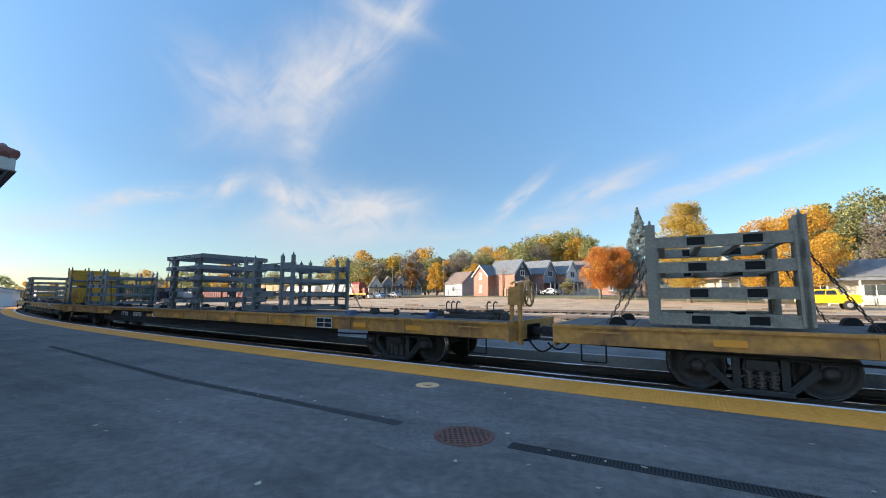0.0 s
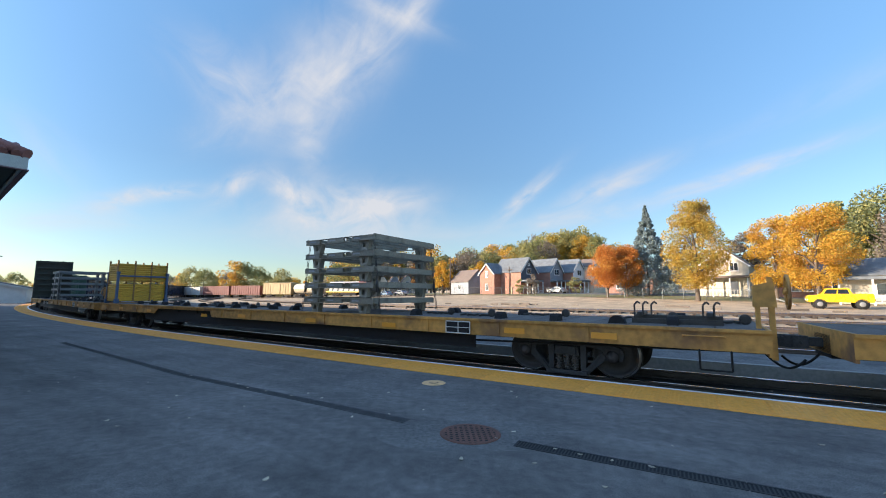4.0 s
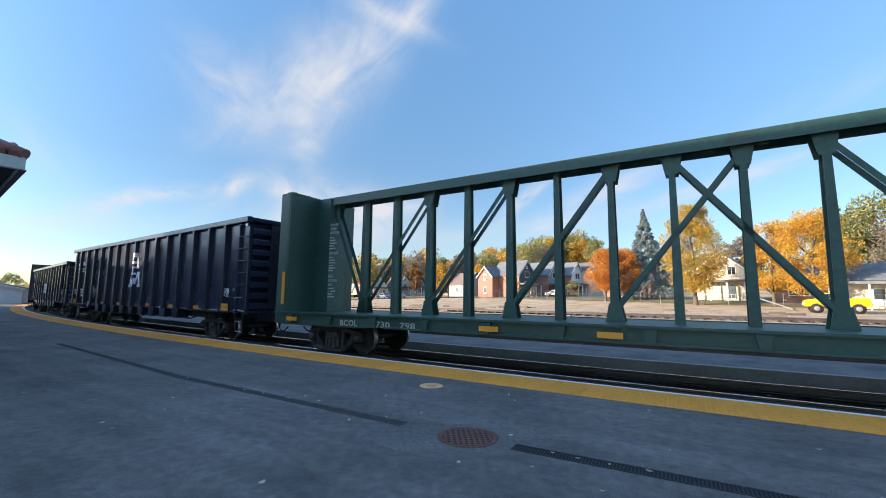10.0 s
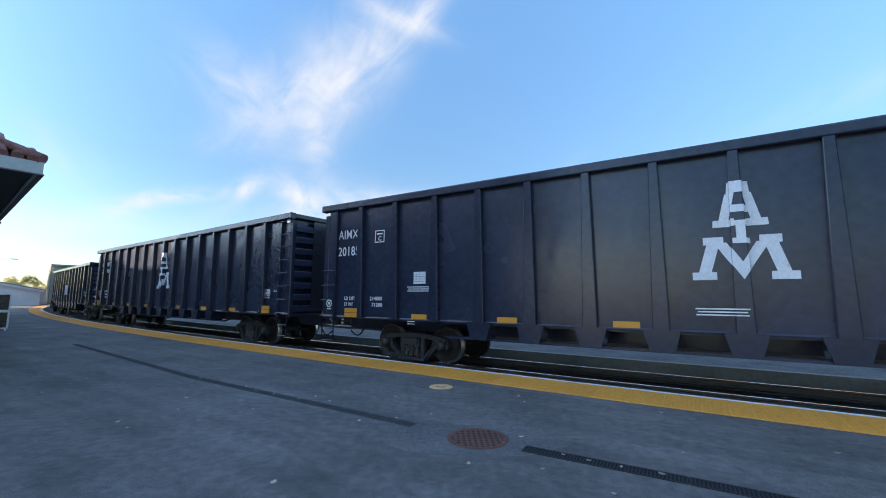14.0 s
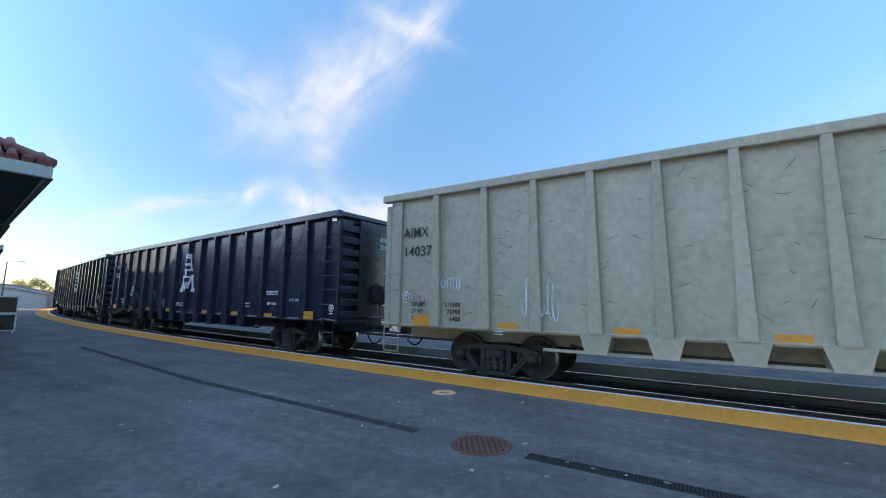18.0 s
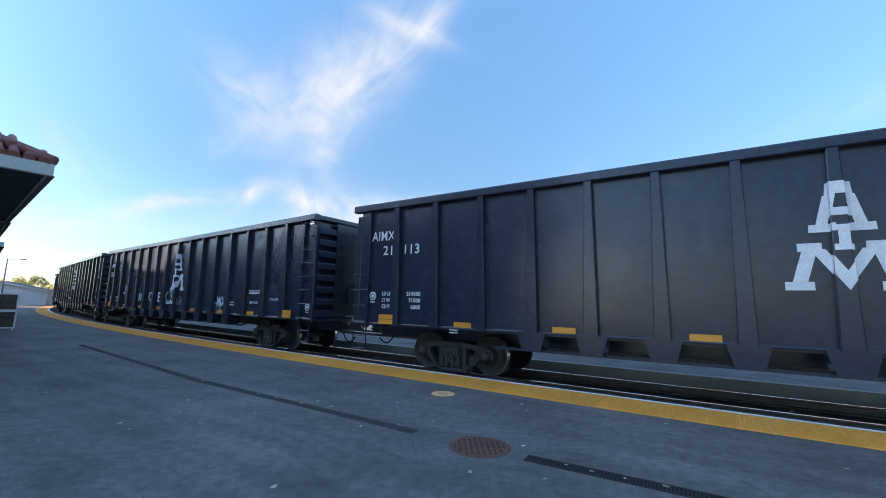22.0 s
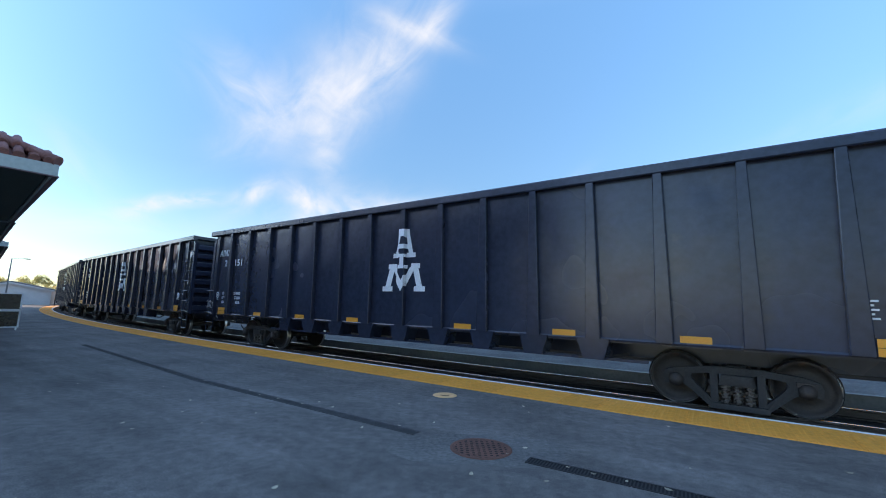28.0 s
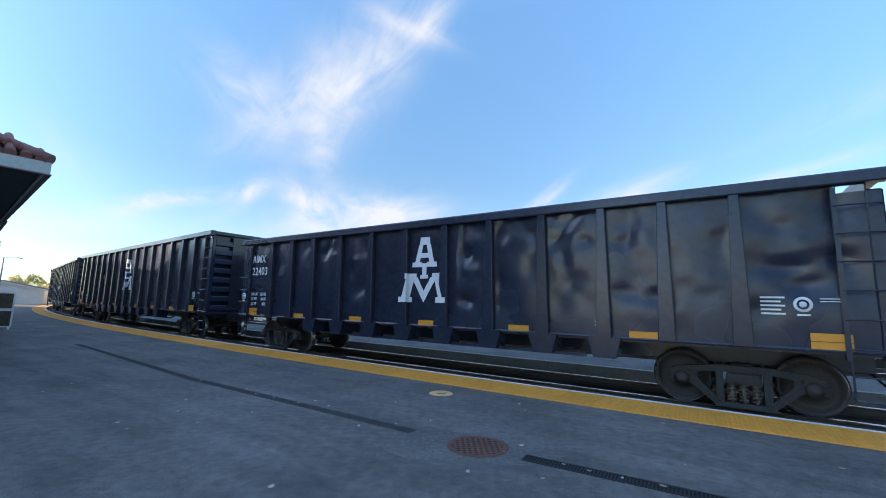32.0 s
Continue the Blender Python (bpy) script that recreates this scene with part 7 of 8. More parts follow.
def trunk_mesh(seed, h, r0, limbs, reach):
    r = random.Random(seed)
    bm = bmesh.new()
    pts = [Vector((0.15 * math.sin(i * 1.1 + seed) * i / 5, 0.12 * math.cos(i * 1.4 + seed) * i / 5, h * i / 6 - 0.2)) for i in range(7)]
    for i, (p, q) in enumerate(zip(pts, pts[1:])):
        rod(bm, p, q, r0 * (1 - i / 7.5) * (1.25 if i == 0 else 1), 9, r0 * (1 - (i + 1) / 7.5), caps=False)
    for k in range(limbs):
        t = 0.3 + 0.65 * k / limbs
        p = pts[min(5, int(t * 6))]
        a = r.uniform(0, 6.28)
        q = p + Vector((math.cos(a), math.sin(a), r.uniform(0.5, 1.1))) * reach * r.uniform(0.5, 0.9)
        mid = p.lerp(q, 0.5) + Vector((0, 0, 0.15 * reach))
        rod(bm, p, mid, r0 * 0.42, 6, r0 * 0.28, caps=False)
        rod(bm, mid, q, r0 * 0.28, 6, r0 * 0.08, caps=False)
    return mesh_of(bm, "trunk", M_BARK)


def tree(az_deg, r, shape, top, w, base, leafmat, label, seed, n=46, per=150, leaf=0.13, trunk_r=0.25, spread=1.0):
    x, y = at_azimuth(az_deg, r)
    z = ground_z(x, y)
    t = thing("tree", pose(x, y, z), label, "tree", "street trees")
    part("trunk", trunk_mesh(seed, base + (top - base) * 0.75, trunk_r, 9 if shape != "cone" else 0, w * 0.45), None, t)
    part("crown", crown_mesh("crown", seed, clumps_for(seed, shape, top - base, w, base, n), leaf, per, leafmat, spread), None, t)
    return t


tree(33.9, 70, "tall", 14.2, 8.6, 2.6, M_LF_GOLD, "tall golden maple turning from green", 5, 108, 300, 0.105, 0.30, 0.98)
tree(44.6, 69, "round", 11.9, 7.6, 2.4, M_LF_YELLOW, "broad yellow-orange maple by the fence", 8, 79, 300, 0.105, 0.32, 0.98)
tree(41.2, 71, "round", 11.6, 6.4, 2.6, M_LF_YELLOW, "yellow maple beside a broader one", 9, 64, 280, 0.105, 0.24, 0.98)
tree(23.9, 78, "round", 8.6, 5.6, 2.2, M_LF_ORANGE, "small orange maple on the lawn", 14, 80, 280, 0.09, 0.22, 1.15)
tree(26.2, 80, "round", 8.8, 5.2, 2.0, M_LF_ORANGE, "small red-orange maple beside another", 15, 80, 280, 0.09, 0.2, 1.15)
tree(28.7, 84, "cone", 16.8, 11.0, 0.3, M_LF_SPRUCE, "blue-green spruce, tall and pointed", 21, 420, 120, 0.12, 0.25)
tree(49.5, 104, "round", 17.5, 12, 4.0, M_LF_GREEN, "large green tree behind the houses", 23, 60, 150, 0.22, 0.35)
tree(46.9, 108, "round", 17.5, 9, 4.0, M_LF_GREEN, "dark green tree behind the maples", 24, 50, 150, 0.22, 0.35)
tree(51.5, 98, "round", 15, 10, 3.0, M_LF_BARE, "half-bare tree with grey twigs", 25, 50, 130, 0.2, 0.3)
tree(38.9, 92, "round", 10.5, 6, 3.0, M_LF_BARE, "half-bare tree behind the cream house", 26, 40, 110, 0.18, 0.25)
tree(14.3, 90, "round", 4.2, 3.2, 0.6, M_LF_BARE, "leafless bush by the fence", 27, 26, 90, 0.10, 0.1)
tree(12.6, 92, "round", 3.4, 2.0, 0.5, M_LF_OLIVE, "small green shrub by the fence", 28, 20, 90, 0.10, 0.08)
tree(1.9, 112, "round", 8.6, 5.5, 2.0, M_LF_YELLOW, "yellow maple by the board fence", 29, 40, 120, 0.17, 0.2)
tree(-1.6, 128, "round", 10.0, 4.6, 2.0, M_LF_RUST, "rust-brown tree between houses", 30, 36, 110, 0.2, 0.2)
tree(7.2, 120, "round", 8.5, 6, 2.0, M_LF_YELLOW, "yellow tree behind the brown roof", 31, 36, 110, 0.2, 0.2)
tree(19.9, 98, "round", 3.6, 3.0, 0.4, M_LF_OLIVE, "green shrub before the houses", 33, 22, 90, 0.11, 0.1)

# wooded hill and the far line of trees
WOODS = []
for k, mm in enumerate((M_LF_GREEN, M_LF_OLIVE, M_LF_GOLD, M_LF_OLIVE, M_LF_YELLOW, M_LF_GREEN, M_LF_BARE)):
    WOODS.append(crown_mesh("crown", 40 + k, clumps_for(40 + k, "round", 10.5, 9.0, 2.0, 46), 0.24, 90, mm, 1.2))
ME_WTRUNK = trunk_mesh(77, 7.5, 0.28, 5, 3.0)
rnd = random.Random(77)
WOOD_ROWS = [(-13, 24, 34, 140, 172, 1.0), (-12, 26, 30, 172, 215, 1.25), (-36, -12, 26, 165, 260, 0.85), (-50, -30, 22, 230, 420, 0.9), (26, 45, 14, 150, 190, 0.7), (46, 60, 12, 130, 170, 1.05), (-60, -46, 8, 160, 260, 0.7)]
for a0, a1, count, r0, r1, size in WOOD_ROWS:
    for k in range(count):
        az_deg, r = a0 + (a1 - a0) * (k + rnd.uniform(-0.3, 0.3)) / count, rnd.uniform(r0, r1)
        x, y = at_azimuth(az_deg, r)
        s = size * rnd.uniform(0.8, 1.25)
        t = thing("tree", Matrix.Translation((x, y, ground_z(x, y) - 0.4)) @ Matrix.Rotation(rnd.uniform(0, 6.28), 4, "Z") @ Matrix.Scale(s, 4), "autumn tree of the wooded hill", "tree", "trees of the wooded hill")
        part("trunk", ME_WTRUNK, None, t)
        part("crown", rnd.choice(WOODS), None, t)


# ---- cars standing in the yard ----
M_BOXRED = mat("oxide_red_paint", (0.15, 0.045, 0.04), 0.7, grain=0.15, scale=2, spots=0.3, spot_color=(0.09, 0.05, 0.04))
M_BOXTAN = mat("tan_car_paint", (0.34, 0.25, 0.13), 0.7, grain=0.12, scale=2, spots=0.25, spot_color=(0.25, 0.18, 0.1))
M_BOXWHITE = mat("white_car_paint", (0.48, 0.47, 0.45), 0.6, grain=0.1, scale=2, spots=0.2, spot_color=(0.4, 0.38, 0.36))
M_BOXDARK = mat("dark_teal_paint", (0.03, 0.05, 0.055), 0.6, grain=0.12, scale=2)
M_LOCORED = mat("locomotive_red", (0.26, 0.035, 0.025), 0.4, grain=0.08, scale=2)
M_TANK = mat("cream_tank_paint", (0.50, 0.44, 0.34), 0.5, grain=0.1, scale=2, spots=0.3, spot_color=(0.35, 0.28, 0.2))
M_LYELLOW = mat("yellow_handrail", (0.66, 0.42, 0.03), 0.5, grain=0.05)
YARD_DIR = 150.0
Y0 = Vector((-17.7, 113.7, 0))


def yard_pose(u, v=0.0):
    d, nn = Vector((math.cos(radians(YARD_DIR)), math.sin(radians(YARD_DIR)), 0)), Vector((math.sin(radians(YARD_DIR)), -math.cos(radians(YARD_DIR)), 0))
    p = Y0 + d * u + nn * v
    return pose(p.x, p.y, ground_z(p.x, p.y) + 0.25, 0, 0, YARD_DIR - 180)


def yard_trucks(car, xs):
    for x in xs:
        t = part("truck", ME_BOLSTER, None, car, "", pose(x, 0, 0))
        for sd in (-1, 1):
            part("side_frame", ME_SFRAME, None, t, "", pose(0, sd * 0.995, 0))
        for ax in (-AXLE_X, AXLE_X):
            part("wheelset", ME_WHEELSET, None, t, "", pose(ax, 0, WHEEL_R))


def boxcar(u, L, H, paint, label, open_top=False, v=0.0):
    c = thing("boxcar" if not open_top else "hopper_car", yard_pose(u, v), label, "freight car", "freight cars standing in the yard")
    bm = bmesh.new()
    box(bm, -L / 2, L / 2, -1.45, 1.45, 0.95, H)
    if not open_top:
        prism(bm, [(-1.45, H), (0, H + 0.22), (1.45, H)], -L / 2, L / 2, "x")
    part("body", bm, paint, c)
    for k in range(int(L / 1.1) + 1):
        x = -L / 2 + 0.06 + (L - 0.12) * k / int(L / 1.1)
        bm = bmesh.new()
        for sd in (-1, 1):
            box(bm, x - 0.05, x + 0.05, sd * 1.45 - 0.07, sd * 1.45 + 0.07, 0.98, H - 0.05)
        part("rib", bm, paint, c)
    bm = bmesh.new()
    for sd in (-1, 1):
        box(bm, -L / 2 - 0.02, L / 2 + 0.02, sd * 1.47 - 0.06, sd * 1.47 + 0.06, H - 0.14, H + 0.02)
    part("top_chord", bm, paint, c)
    if not open_top:
        bm = bmesh.new()
        box(bm, -1.5, 1.5, -1.56, -1.46, 1.1, H - 0.25)
        part("door", bm, paint, c)
    yard_trucks(c, (-L / 2 + 1.9, L / 2 - 1.9))
    return c


# locomotive, red and white with a yellow sill
loco = thing("locomotive", yard_pose(4.6), "red and white diesel locomotive with yellow sill stripe", "locomotive")
bm = bmesh.new()
box(bm, -8.4, 8.4, -1.45, 1.45, 1.15, 1.45)
box(bm, -3.2, 2.6, -1.2, 1.2, 0.45, 1.15)
part("frame", bm, M_FLATB, loco)
bm = bmesh.new()
for sd in (-1, 1):
    box(bm, -8.4, 8.4, sd * 1.46 - 0.02, sd * 1.46 + 0.02, 1.18, 1.46)
part("sill_stripe", bm, M_LYELLOW, loco, "yellow stripe")
bm = bmesh.new()
prism(bm, [(-0.85, 1.45), (-0.85, 3.9), (-0.6, 4.2), (0.6, 4.2), (0.85, 3.9), (0.85, 1.45)], -7.6, 3.6, "x")
hood = part("hood", bm, M_BOXWHITE, loco, "white and grey long hood")
for k in range(5):
    bm = bmesh.new()
    prism(bm, [(-6.8 + 2.0 * k, 1.5), (-6.2 + 2.0 * k, 1.5), (-5.2 + 2.0 * k, 3.85), (-5.8 + 2.0 * k, 3.85)], -0.87, 0.87)
    part("stripe", bm, M_BOXDARK, hood, "dark slanting stripe")
bm = bmesh.new()
prism(bm, [(-1.5, 1.45), (-1.5, 4.0), (-0.9, 4.55), (0.9, 4.55), (1.5, 4.0), (1.5, 1.45)], 3.6, 6.0, "x")
cabp = part("cab", bm, M_LOCORED, loco, "red cab")
for x in (4.1, 5.0):
    bm = bmesh.new()
    box(bm, x, x + 0.7, -1.53, 1.53, 3.0, 3.7)
    part("cab_window", bm, M_GLASS, cabp)
bm = bmesh.new()
for y in (-0.75, 0.25):
    box(bm, 5.98, 6.03, y, y + 0.5, 3.3, 3.9)
part("cab_window", bm, M_GLASS, cabp)
bm = bmesh.new()
prism(bm, [(6.0, 1.45), (6.0, 3.1), (7.3, 2.95), (7.5, 1.45)], -0.85, 0.85)
part("nose", bm, M_LOCORED, loco, "red nose")
bm = bmesh.new()
for sd in (-1, 1):
    for k in range(10):
        x = -8.0 + 16 * k / 9
        rod(bm, (x, sd * 1.4, 1.45), (x, sd * 1.4, 2.4), 0.025, 5)
    rod(bm, (-8.0, sd * 1.4, 2.4), (8.0, sd * 1.4, 2.4), 0.025, 5)
part("handrail", bm, M_LYELLOW, loco, "yellow handrail")
for x in (-5.5, -4.0, 1.5):
    bm = bmesh.new()
    rod(bm, (x, 0, 4.15), (x, 0, 4.45), 0.5, 14)
    part("roof_fan", bm, M_BOXDARK, loco)
yard_trucks(loco, (-5.2, 5.2))

tank = thing("tank_car", yard_pose(20.5), "cream tank car with dark trucks standing in the yard", "freight car", "freight cars standing in the yard")
bm = bmesh.new()
lathe(bm, [(0.0, -6.4), (0.9, -6.2), (1.4, -5.6), (1.45, -5.2), (1.45, 5.2), (1.4, 5.6), (0.9, 6.2), (0.0, 6.4)], (0, 0, 2.6), 28, "x", caps=False)
part("tank", bm, M_TANK, tank)
bm = bmesh.new()
rod(bm, (0, 0, 3.9), (0, 0, 4.5), 0.55, 16)
part("dome", bm, M_TANK, tank)
bm = bmesh.new()
box(bm, -6.8, 6.8, -0.3, 0.3, 0.8, 1.2)
for sd in (-1, 1):
    rod(bm, (-6.5, sd * 1.45, 2.4), (6.5, sd * 1.45, 2.4), 0.03, 5)
part("frame", bm, M_FLATB, tank)
yard_trucks(tank, (-4.9, 4.9))
boxcar(33.5, 12.5, 4.4, M_BOXTAN, "tan boxcar standing in the yard")
boxcar(48.5, 14.5, 3.9, M_BOXRED, "oxide red hopper car standing in the yard", True)
boxcar(64.0, 14.5, 3.9, M_BOXRED, "oxide red hopper car standing in the yard", True)
boxcar(79.5, 13.0, 3.7, M_BOXWHITE, "white boxcar standing in the yard")
boxcar(94.5, 14.5, 3.9, M_BOXRED, "oxide red boxcar standing in the yard")
for k in range(4):
    boxcar(110.0 + 15.5 * k, 14.0, 3.9, M_BOXWHITE if k % 2 else M_BOXRED, "white boxcar far down the yard" if k % 2 else "red boxcar far down the yard")
for k in range(4):
    boxcar(178.0 + 16 * k, 14.5, 4.4, M_BOXDARK if k % 2 == 0 else M_BOXWHITE, "dark boxcar far down the yard" if k % 2 == 0 else "white boxcar far down the yard")
bm = bmesh.new()
for k in range(-30, 240):
    m = yard_pose(k * 1.0)
    box(bm, -0.11, 0.11, -1.25, 1.25, -0.25, -0.12, m)
tagged(part("railway_ties", bm, M_TIE), "weathered timber ties of the yard track", "ties", kind="stuff")
for sd in (-1, 1):
    bm = bmesh.new()
    for k in range(-3, 24):
        a, b = yard_pose(k * 10.0) @ Vector((0, sd * 0.75, 0)), yard_pose(k * 10.0 + 10) @ Vector((0, sd * 0.75, 0))
        rod(bm, a + Vector((0, 0, -0.07)), b + Vector((0, 0, -0.07)), 0.06, 6, caps=False)
    structure("rail", bm, M_RAIL, "rusty rail of the yard track", "rail")

# ties, scrap and weeds lying about the yard
rnd = random.Random(91)
M_SCRAP = mat("grey_old_tie", (0.16, 0.13, 0.105), 0.9, grain=0.25, scale=3, vary=0.3)
for k in range(70):
    s, off = rnd.uniform(-25, 60), rnd.uniform(9, 44)
    x, y, a = on_track(s, off)
    bm = bmesh.new()
    l, w = rnd.uniform(0.4, 2.6), rnd.uniform(0.08, 0.24)
    box(bm, -l / 2, l / 2, -w / 2, w / 2, 0, rnd.uniform(0.08, 0.26))
    tagged(part("scrap_timber", bm, M_SCRAP, None, "", pose(x, y, ground_z(x, y), 0, rnd.uniform(-3, 3), math.degrees(a) + rnd.gauss(0, 12))), "old grey timber lying in the yard", "timber", "scrap timbers in the yard")




# ---- pieces of the platform edge ----
bm = bmesh.new()
TW, TL = STRIP_W, 0.606
box(bm, -TL / 2 + 0.002, TL / 2 - 0.002, 0.0, TW, 0.0, 0.013)
for k in range(11):
    x = -TL / 2 + 0.03 + (TL - 0.06) * k / 10
    prism(bm, [(x - 0.014, 0.013), (x - 0.008, 0.018), (x + 0.008, 0.018), (x + 0.014, 0.013)], 0.14, TW - 0.03)
ME_PLATE = mesh_of(bm, "tactile_plate", M_YELLOW)
STRIP = bpy.data.objects["tactile_strip"]
for k in range(130):
    s = -9.0 + TL * k
    x, y, a = on_track(s, EDGE - LINE_W)
    part("tactile_plate", ME_PLATE, None, STRIP, "", pose(x, y, 0.0, 0, 0, math.degrees(a)))
bm = bmesh.new()
for s0, s1 in ((-60, -9.3), (-9.0 + TL * 130 - 0.3, 260)):
    sweep(bm, [(EDGE - LINE_W - STRIP_W, 0.0), (EDGE - LINE_W - STRIP_W, 0.014), (EDGE - LINE_W, 0.014)], s0, s1, 2.0)
part("strip_rest", bm, M_YELLOW, STRIP)


# ---- the train ----
SPEED, S_REF = 15.52, 5.0
TRAIN = []          # car, start and end of its passing of S_REF in seconds, distance between truck centres


def couple(car, t0, t1, centres, shift=0.0):
    TRAIN.append((car, t0, t1, centres, shift))
    return car


F_TIMES = [-2.03, -0.17, 1.70, 3.56, 5.43, 7.31]
FTEXT = {1: (("FTTX", 1.32), ("158705", 2.03), ("R1", 0.5)), 2: (("TX", 1.6), ("0", 1.75), ("R1", 0.5)), 4: (("FTTX", 1.32), ("941", 0.78), ("305", 1.33), ("R1", 0.5))}
CLEAR = {0: ((-12.6, -9.4),), 1: ((-12.6, -8.7), (-2.1, 1.6), (3.6, 7.4)), 2: ((11.5, 14.2), (-7.6, -3.8)), 3: ((2.4, 6.2), (-14.2, -12.4)), 4: ((-2.1, 1.6),)}
FLATS = []
for k in range(5):
    f = couple(flatcar(("long worn yellow flatcar with chained steel racks", "long worn yellow flatcar with three rack stacks", "long rusty flatcar with crates and a rack stack",
                        "long dark flatcar with crates and a rack stack", "long worn yellow flatcar with one rack stack")[k]), F_TIMES[k], F_TIMES[k + 1], 2 * (G_FL["half"] - 3.6), 0.32)
    dress_flatcar(f, k + 3, FTEXT.get(k), CLEAR[k])
    FLATS.append(f)
post_rack_stack(FLATS[0], -11.2, "cream", 4, 2.28)
rack_stack(FLATS[1], -0.35, "blue")
post_rack_stack(FLATS[1], 5.15, "blue", 4, 2.8)
post_rack_stack(FLATS[1], -10.7, "blue", 4, 2.9)
crate_stack(FLATS[2], 13.2)
rack_stack(FLATS[2], -5.65, "cream")
rack_stack(FLATS[3], 4.25, "cream")
crate_stack(FLATS[3], -13.55)
rack_stack(FLATS[4], -0.35, "blue")

M_DULL = mat("dull_stencil_paint", (0.42, 0.43, 0.42), 0.7, grain=0.2, scale=4, spots=0.45, spot_color=(0.12, 0.13, 0.12), spot_scale=7)
for which, t0, t1, words in ((0, 7.336, 8.896, (("BCOL", -8.57, 0.62), ("730", -7.29, 0.47), ("798", -6.5, 0.47), ("ELS SHOP", 7.3, 0.62))), (1, 8.87, 10.41, (("BCOL", -8.57, 0.62), ("730", -7.29, 0.47), ("798", -6.5, 0.47)))):
    c = couple(centerbeam(("grimy brown-green", "bright dark green")[which] + " empty centre-beam lumber car with bulkheads", which), t0, t1, 2 * (G_CB["half"] - 2.27), (0.1, 0.42)[which])
    for word, x, w in words:
        paint_text(c, word, x, CB_DECK - 0.30, 0.16 if word != "ELS SHOP" else 0.10, M_DULL, y=-1.42 if word != "ELS SHOP" else -1.51, bold=0.004, width=w)
    # loading rules on the plates beside the bulkheads
    px = G_CB["half"] - 0.48 - 0.58
    for sd in (-1, 1):
        left = -px - 0.02 if sd < 0 else px - 0.48
        for word, z, h in (("LOADING AND", 3.92, 0.085), ("UNLOADING", 3.79, 0.085), ("INSTRUCTIONS", 3.66, 0.085), ("SAFETY FIRST", 2.98, 0.085), ("WARNING", 2.22, 0.11), ("DO NOT MOVE", 2.09, 0.085), ("UNLESS", 1.97, 0.085)):
            paint_text(c, word, left, z, h, M_DULL, y=-0.357, bold=0.002, width=0.50 * len(word) / 12 + 0.04)
        bm = bmesh.new()
        for k in range(15):
            z = (3.52 - 0.09 * k) if k < 5 else (2.86 - 0.085 * (k - 5)) if k < 11 else (1.86 - 0.09 * (k - 11))
            box(bm, 0.0, 0.30 + 0.18 * ((k * 7) % 5) / 5, -0.004, 0, z, z + 0.04)
        part("stencil_bars", bm, M_DULL, c, "", pose(left, -0.352, 0))
GON = [("L", 10.41, 11.785, "21077"), ("S", 11.785, 12.93, "22411"), ("L", 12.93, 14.30, "20185"), ("L", 14.30, 15.65, "21102"), ("S", 15.65, 16.79, "22409"), ("B", 16.79, 18.165, "14037"),
       ("L", 18.165, 19.52, "20154"), ("L", 19.52, 20.862, "21025"), ("L", 20.862, 22.23, "21113"), ("L", 22.23, 23.59, "20087"), ("L", 23.59, 24.925, "20374"), ("S", 24.925, 26.035, ""),
       ("L", 26.035, 27.397, "20251"), ("L", 27.397, 28.755, "21151"), ("L", 28.755, 30.11, "21022"), ("L", 30.11, 31.455, "21280"), ("S", 31.435, 32.60, "22403")]
t = 32.63
for kind in "LLLBLLLL":
    GON.append((kind, t, t + 1.355, ""))
    t += 1.355
LABEL = {"L": "tall black steel gondola with vertical ribs and white emblem", "S": "shorter black steel gondola with dented sides and white emblem", "B": "buff steel gondola with ribs and dark graffiti"}
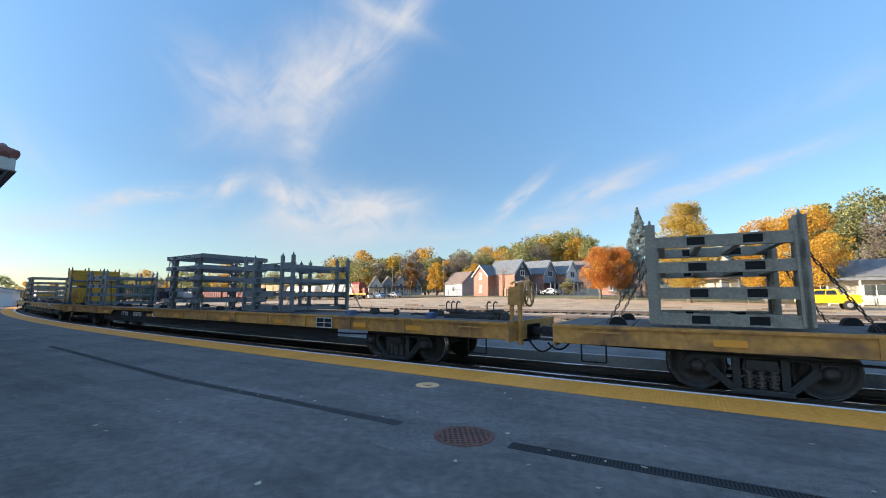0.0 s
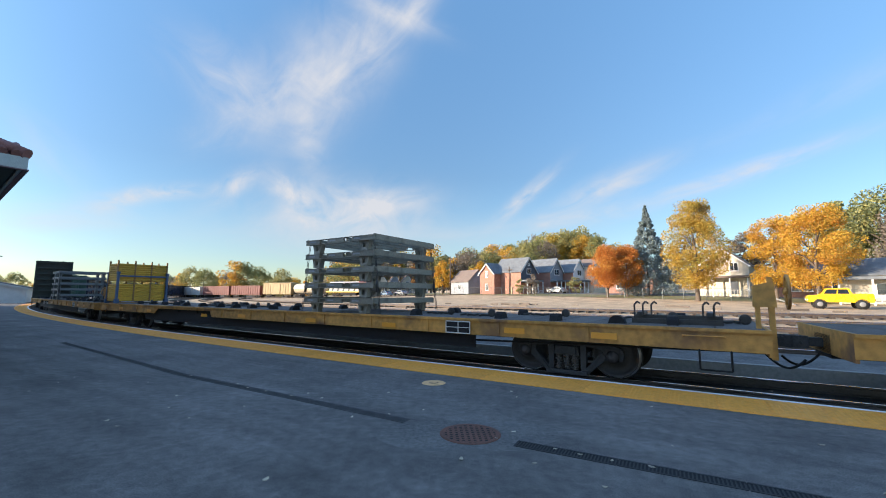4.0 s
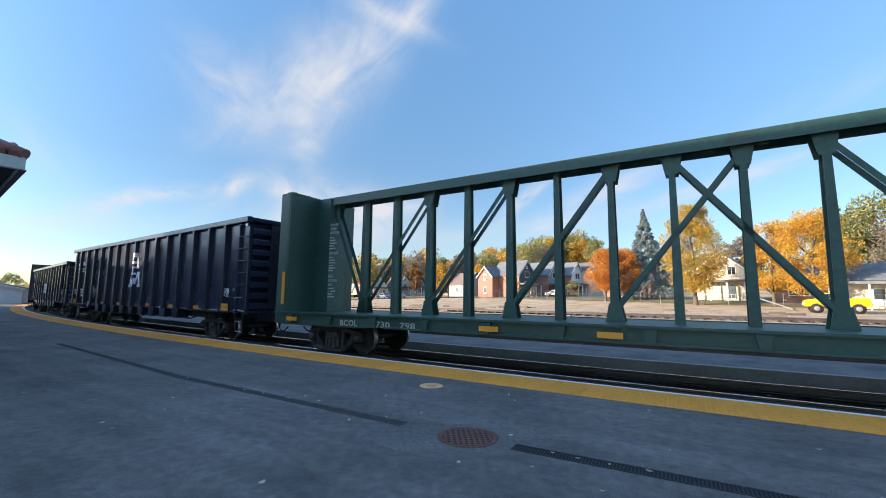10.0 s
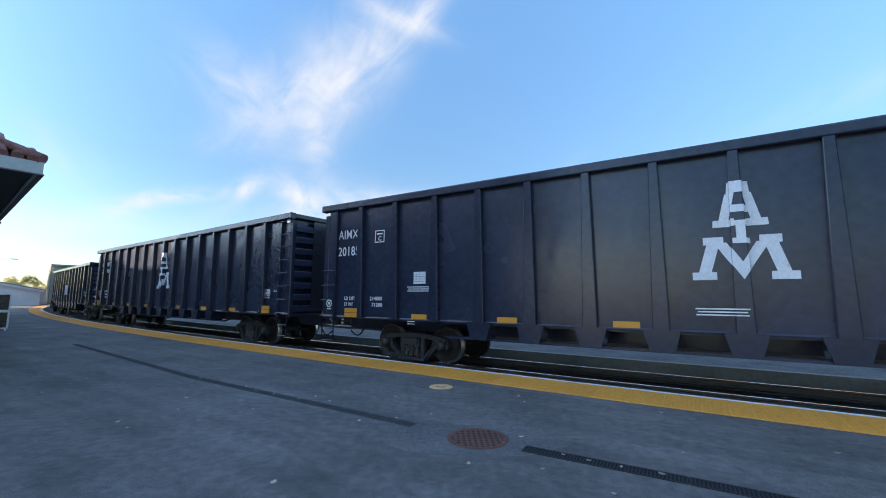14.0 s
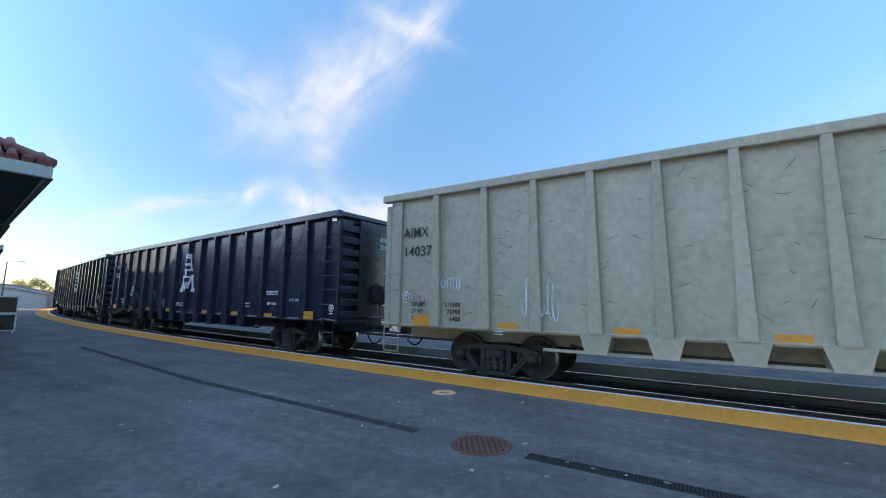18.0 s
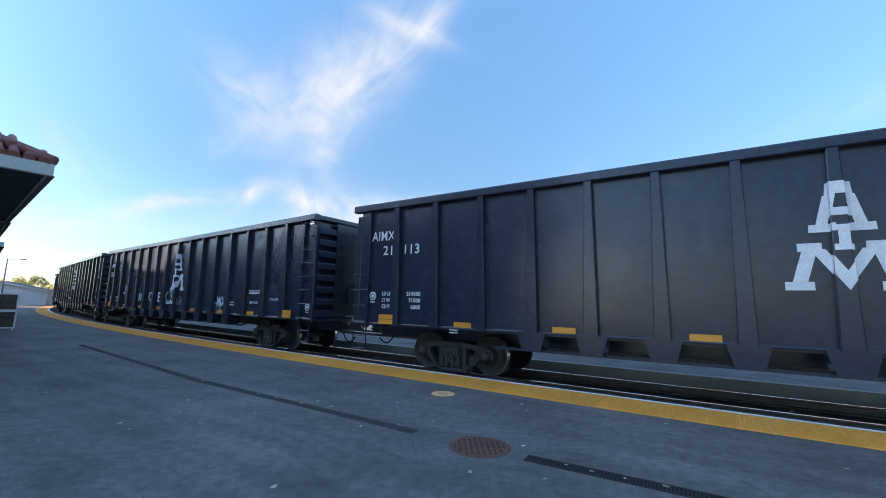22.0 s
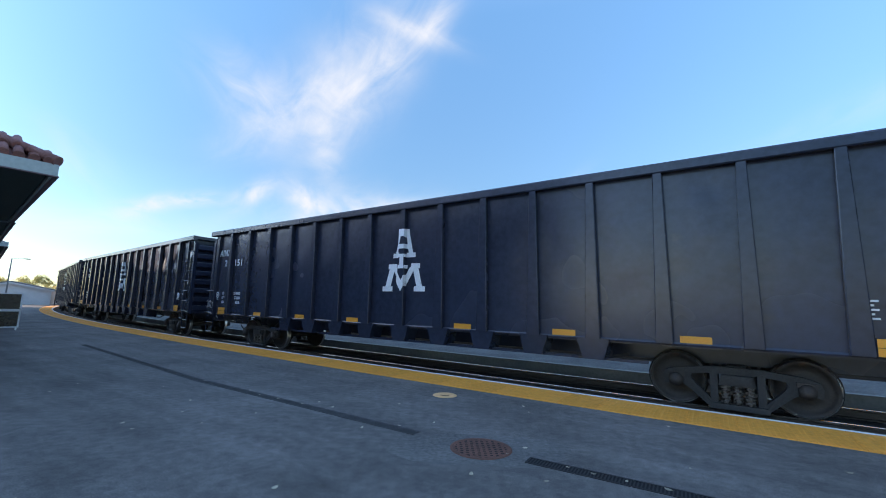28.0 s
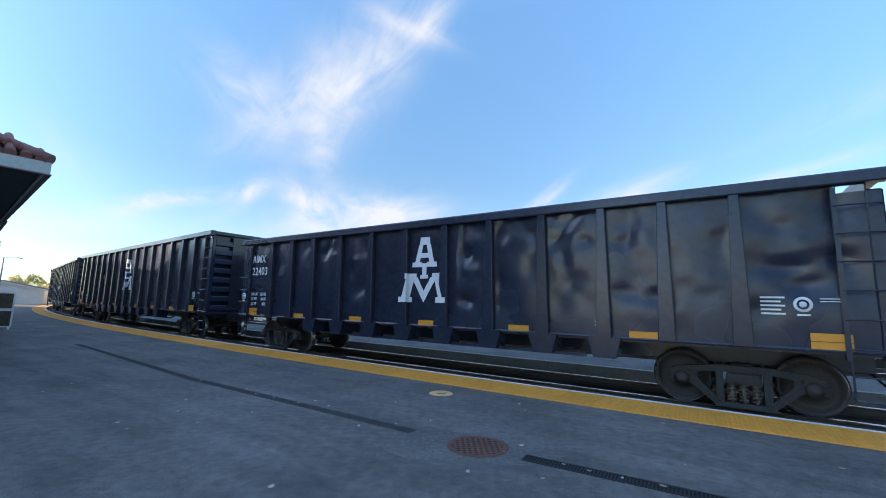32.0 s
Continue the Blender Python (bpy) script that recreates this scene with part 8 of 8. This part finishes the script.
for kind, t0, t1, number in GON:
    c = couple(gondola(kind, number, LABEL[kind]), t0, t1, 2 * (6.98 if kind != "S" else 6.3), {"L": 0.47, "S": 0.55, "B": 0.42}[kind])
    if number == "20087":
        for word, x, z, h in (("M", -4.5, 1.45, 0.42), ("O", -3.15, 1.5, 0.42), ("E", -2.0, 1.45, 0.45), ("S", -0.55, 1.45, 0.50), ("MOES", 3.95, 1.38, 0.36)):
            ob = paint_text(c, word, x, z, h, M_SPRAYW, wide=0.95, bold=0.008 if len(word) == 1 else 0.012, width=0.0 if len(word) == 1 else 0.8)
            ob.name = "graffiti"
        graffiti(c, -0.75, 1.35, 0.8, 0.7, 4, M_SPRAYW, 0.012, 1)
        graffiti(c, 3.9, 1.22, 1.0, 0.3, 9, M_SPRAYW, 0.014, 4)
        graffiti(c, 0.45, 1.35, 0.5, 0.35, 11, M_SPRAYW, 0.006, 5)
    if number == "21077":
        graffiti(c, -5.75, 1.75, 0.85, 0.28, 51, M_SPRAYP, 0.009, 9)
        graffiti(c, -5.6, 1.40, 0.45, 0.42, 52, M_SPRAYP, 0.008, 6)
    if number == "21151":
        graffiti(c, -9.80, 1.30, 0.40, 0.32, 53, M_SPRAYP, 0.009, 7)
    if number == "20154":
        graffiti(c, -3.8, 1.6, 0.7, 0.4, 21, M_SPRAYR, 0.02, 5)
        graffiti(c, -5.9, 1.6, 0.6, 0.4, 22, M_SPRAYR, 0.02, 5)
        graffiti(c, -2.4, 1.25, 0.5, 0.4, 23, M_SPRAYW, 0.010, 5)
    if kind == "B":
        r = random.Random(61)
        marks = []
        for k in range(150):
            x, z, l, a = r.uniform(-9.2, 9.2), r.uniform(1.3, 4.1), r.uniform(0.05, 0.28), r.gauss(0.0, 0.5)
            marks.append([(x + l * i / 3 * math.cos(a), z + l * i / 3 * math.sin(a) + 0.01 * math.sin(i * 2.0 + k)) for i in range(4)])
        part("scuff_marks", stroke_mesh(marks, 0.006, M_SCUFF), None, c, "brown scuffs and scratches", pose(0, -1.524, 0))
        for word, x, z, h in (("WH", 9.13, 2.0, 0.28), ("RA", 9.13, 1.45, 0.28), ("WIGR!", 7.02, 1.17, 0.27), ("RDLE", 5.72, 1.98, 0.24)):
            ob = paint_text(c, word, x, z, h, M_SPRAYK, y=-1.575 if x > 9 else -1.55, wide=0.8, bold=0.012)
            ob.name = "graffiti"
        for x, z, words in ((7.25, 1.72, ("CU FT 6400", "IL 64")), (5.95, 1.42, ("14 ADJ BLOCK", "EMPTY LOAD"))):
            for k, word in enumerate(words):
                paint_text(c, word, x, z + 0.1 * k, 0.065, M_INK, wide=0.9, bold=0.002)
        # a round tag with a pale middle
        bm = bmesh.new()
        lathe(bm, [(0.0, 0.0), (0.40, 0.0)], (0, 0, 0), 28, caps=False)
        part("graffiti", bm, M_SPRAYP, c, "pale sprayed disc", pose(8.72, -1.555, 1.78))
        rings = [[(0.41 * math.cos(q * 0.3), 0.41 * math.sin(q * 0.3)) for q in range(22)]]
        rings += [[(sx + 0.08 * math.cos(q * 0.7), 0.03 + 0.15 * math.sin(q * 0.7)) for q in range(10)] for sx in (0.0, 0.22)]
        rings += [[((0.44 + 0.2 * q / 3) * math.cos(w), (0.44 + 0.2 * q / 3) * math.sin(w)) for q in range(4)] for w in (0.5, 1.9, 2.3, 2.7, 3.1)]
        part("graffiti", stroke_mesh(rings, 0.028, M_SPRAYK), None, c, "black sprayed rings", pose(8.72, -1.565, 1.78))
        bm = bmesh.new()
        box(bm, -0.16, 0.16, -0.004, 0.0, 0.0, 0.24)
        panel = part("label_panel", bm, M_INK, c, "black label panel", pose(5.2, -1.54, 1.3))
        for k in range(3):
            bm = bmesh.new()
            box(bm, -0.13, 0.06 + 0.03 * k, -0.008, -0.004, 0.04 + 0.07 * k, 0.07 + 0.07 * k)
            part("stencil_bar", bm, M_STENCIL, panel)
        graffiti(c, -6.1, 1.3, 0.75, 0.9, 35, M_SPRAYW, 0.012, 8)
        graffiti(c, -8.1, 1.95, 0.5, 0.3, 36, M_SPRAYW, 0.012, 6)
        graffiti(c, -9.1, 1.6, 0.5, 0.25, 37, M_SPRAYR, 0.010, 5)


def run(t):
    """Metres the train has gone by t: it gains a little speed between 10 and 18 s."""
    u = min(max(t - 10.0, 0.0), 8.0)
    return SPEED * t + 0.25 * (u * u / 16.0 + max(t - 18.0, 0.0))


def car_pose(t0, t1, centres, shift, t):
    s = S_REF + shift + run((t0 + t1) / 2) - run(t)
    x0, y0, _ = on_track(s + centres / 2)
    x1, y1, _ = on_track(s - centres / 2)
    return pose((x0 + x1) / 2, (y0 + y1) / 2, RAIL_Z, 0, 0, math.degrees(math.atan2(y1 - y0, x1 - x0)))


def motions():
    way = {}
    for car, t0, t1, centres, shift in TRAIN:
        rows = [(t, car_pose(t0, t1, centres, shift, t)) for t in range(33)]
        way[car.name] = rows
        walk(car, rows)
    # a load rides on its car without slipping
    for load, car, x, y in LOADS:
        walk(load, [(t, m @ pose(x, y, FL_DECK)) for t, m in way[car.name]])
    # all wheels turn alike: the axles of one side of a truck share their keys
    first = {}
    for w, ax in WHEELSETS:
        if ax not in first:
            step = SPEED / FPS / WHEEL_R
            walk(w, [(i / FPS, pose(ax, 0, WHEEL_R, 0, math.degrees(step * i) % 360, 0)) for i in range(32 * FPS + 1)])
            first[ax] = w
        else:
            a = first[ax]
            w.rotation_mode = "QUATERNION"
            d = w.animation_data_create()
            d.action = a.animation_data.action
            d.action_slot = a.animation_data.action_slot


motions()
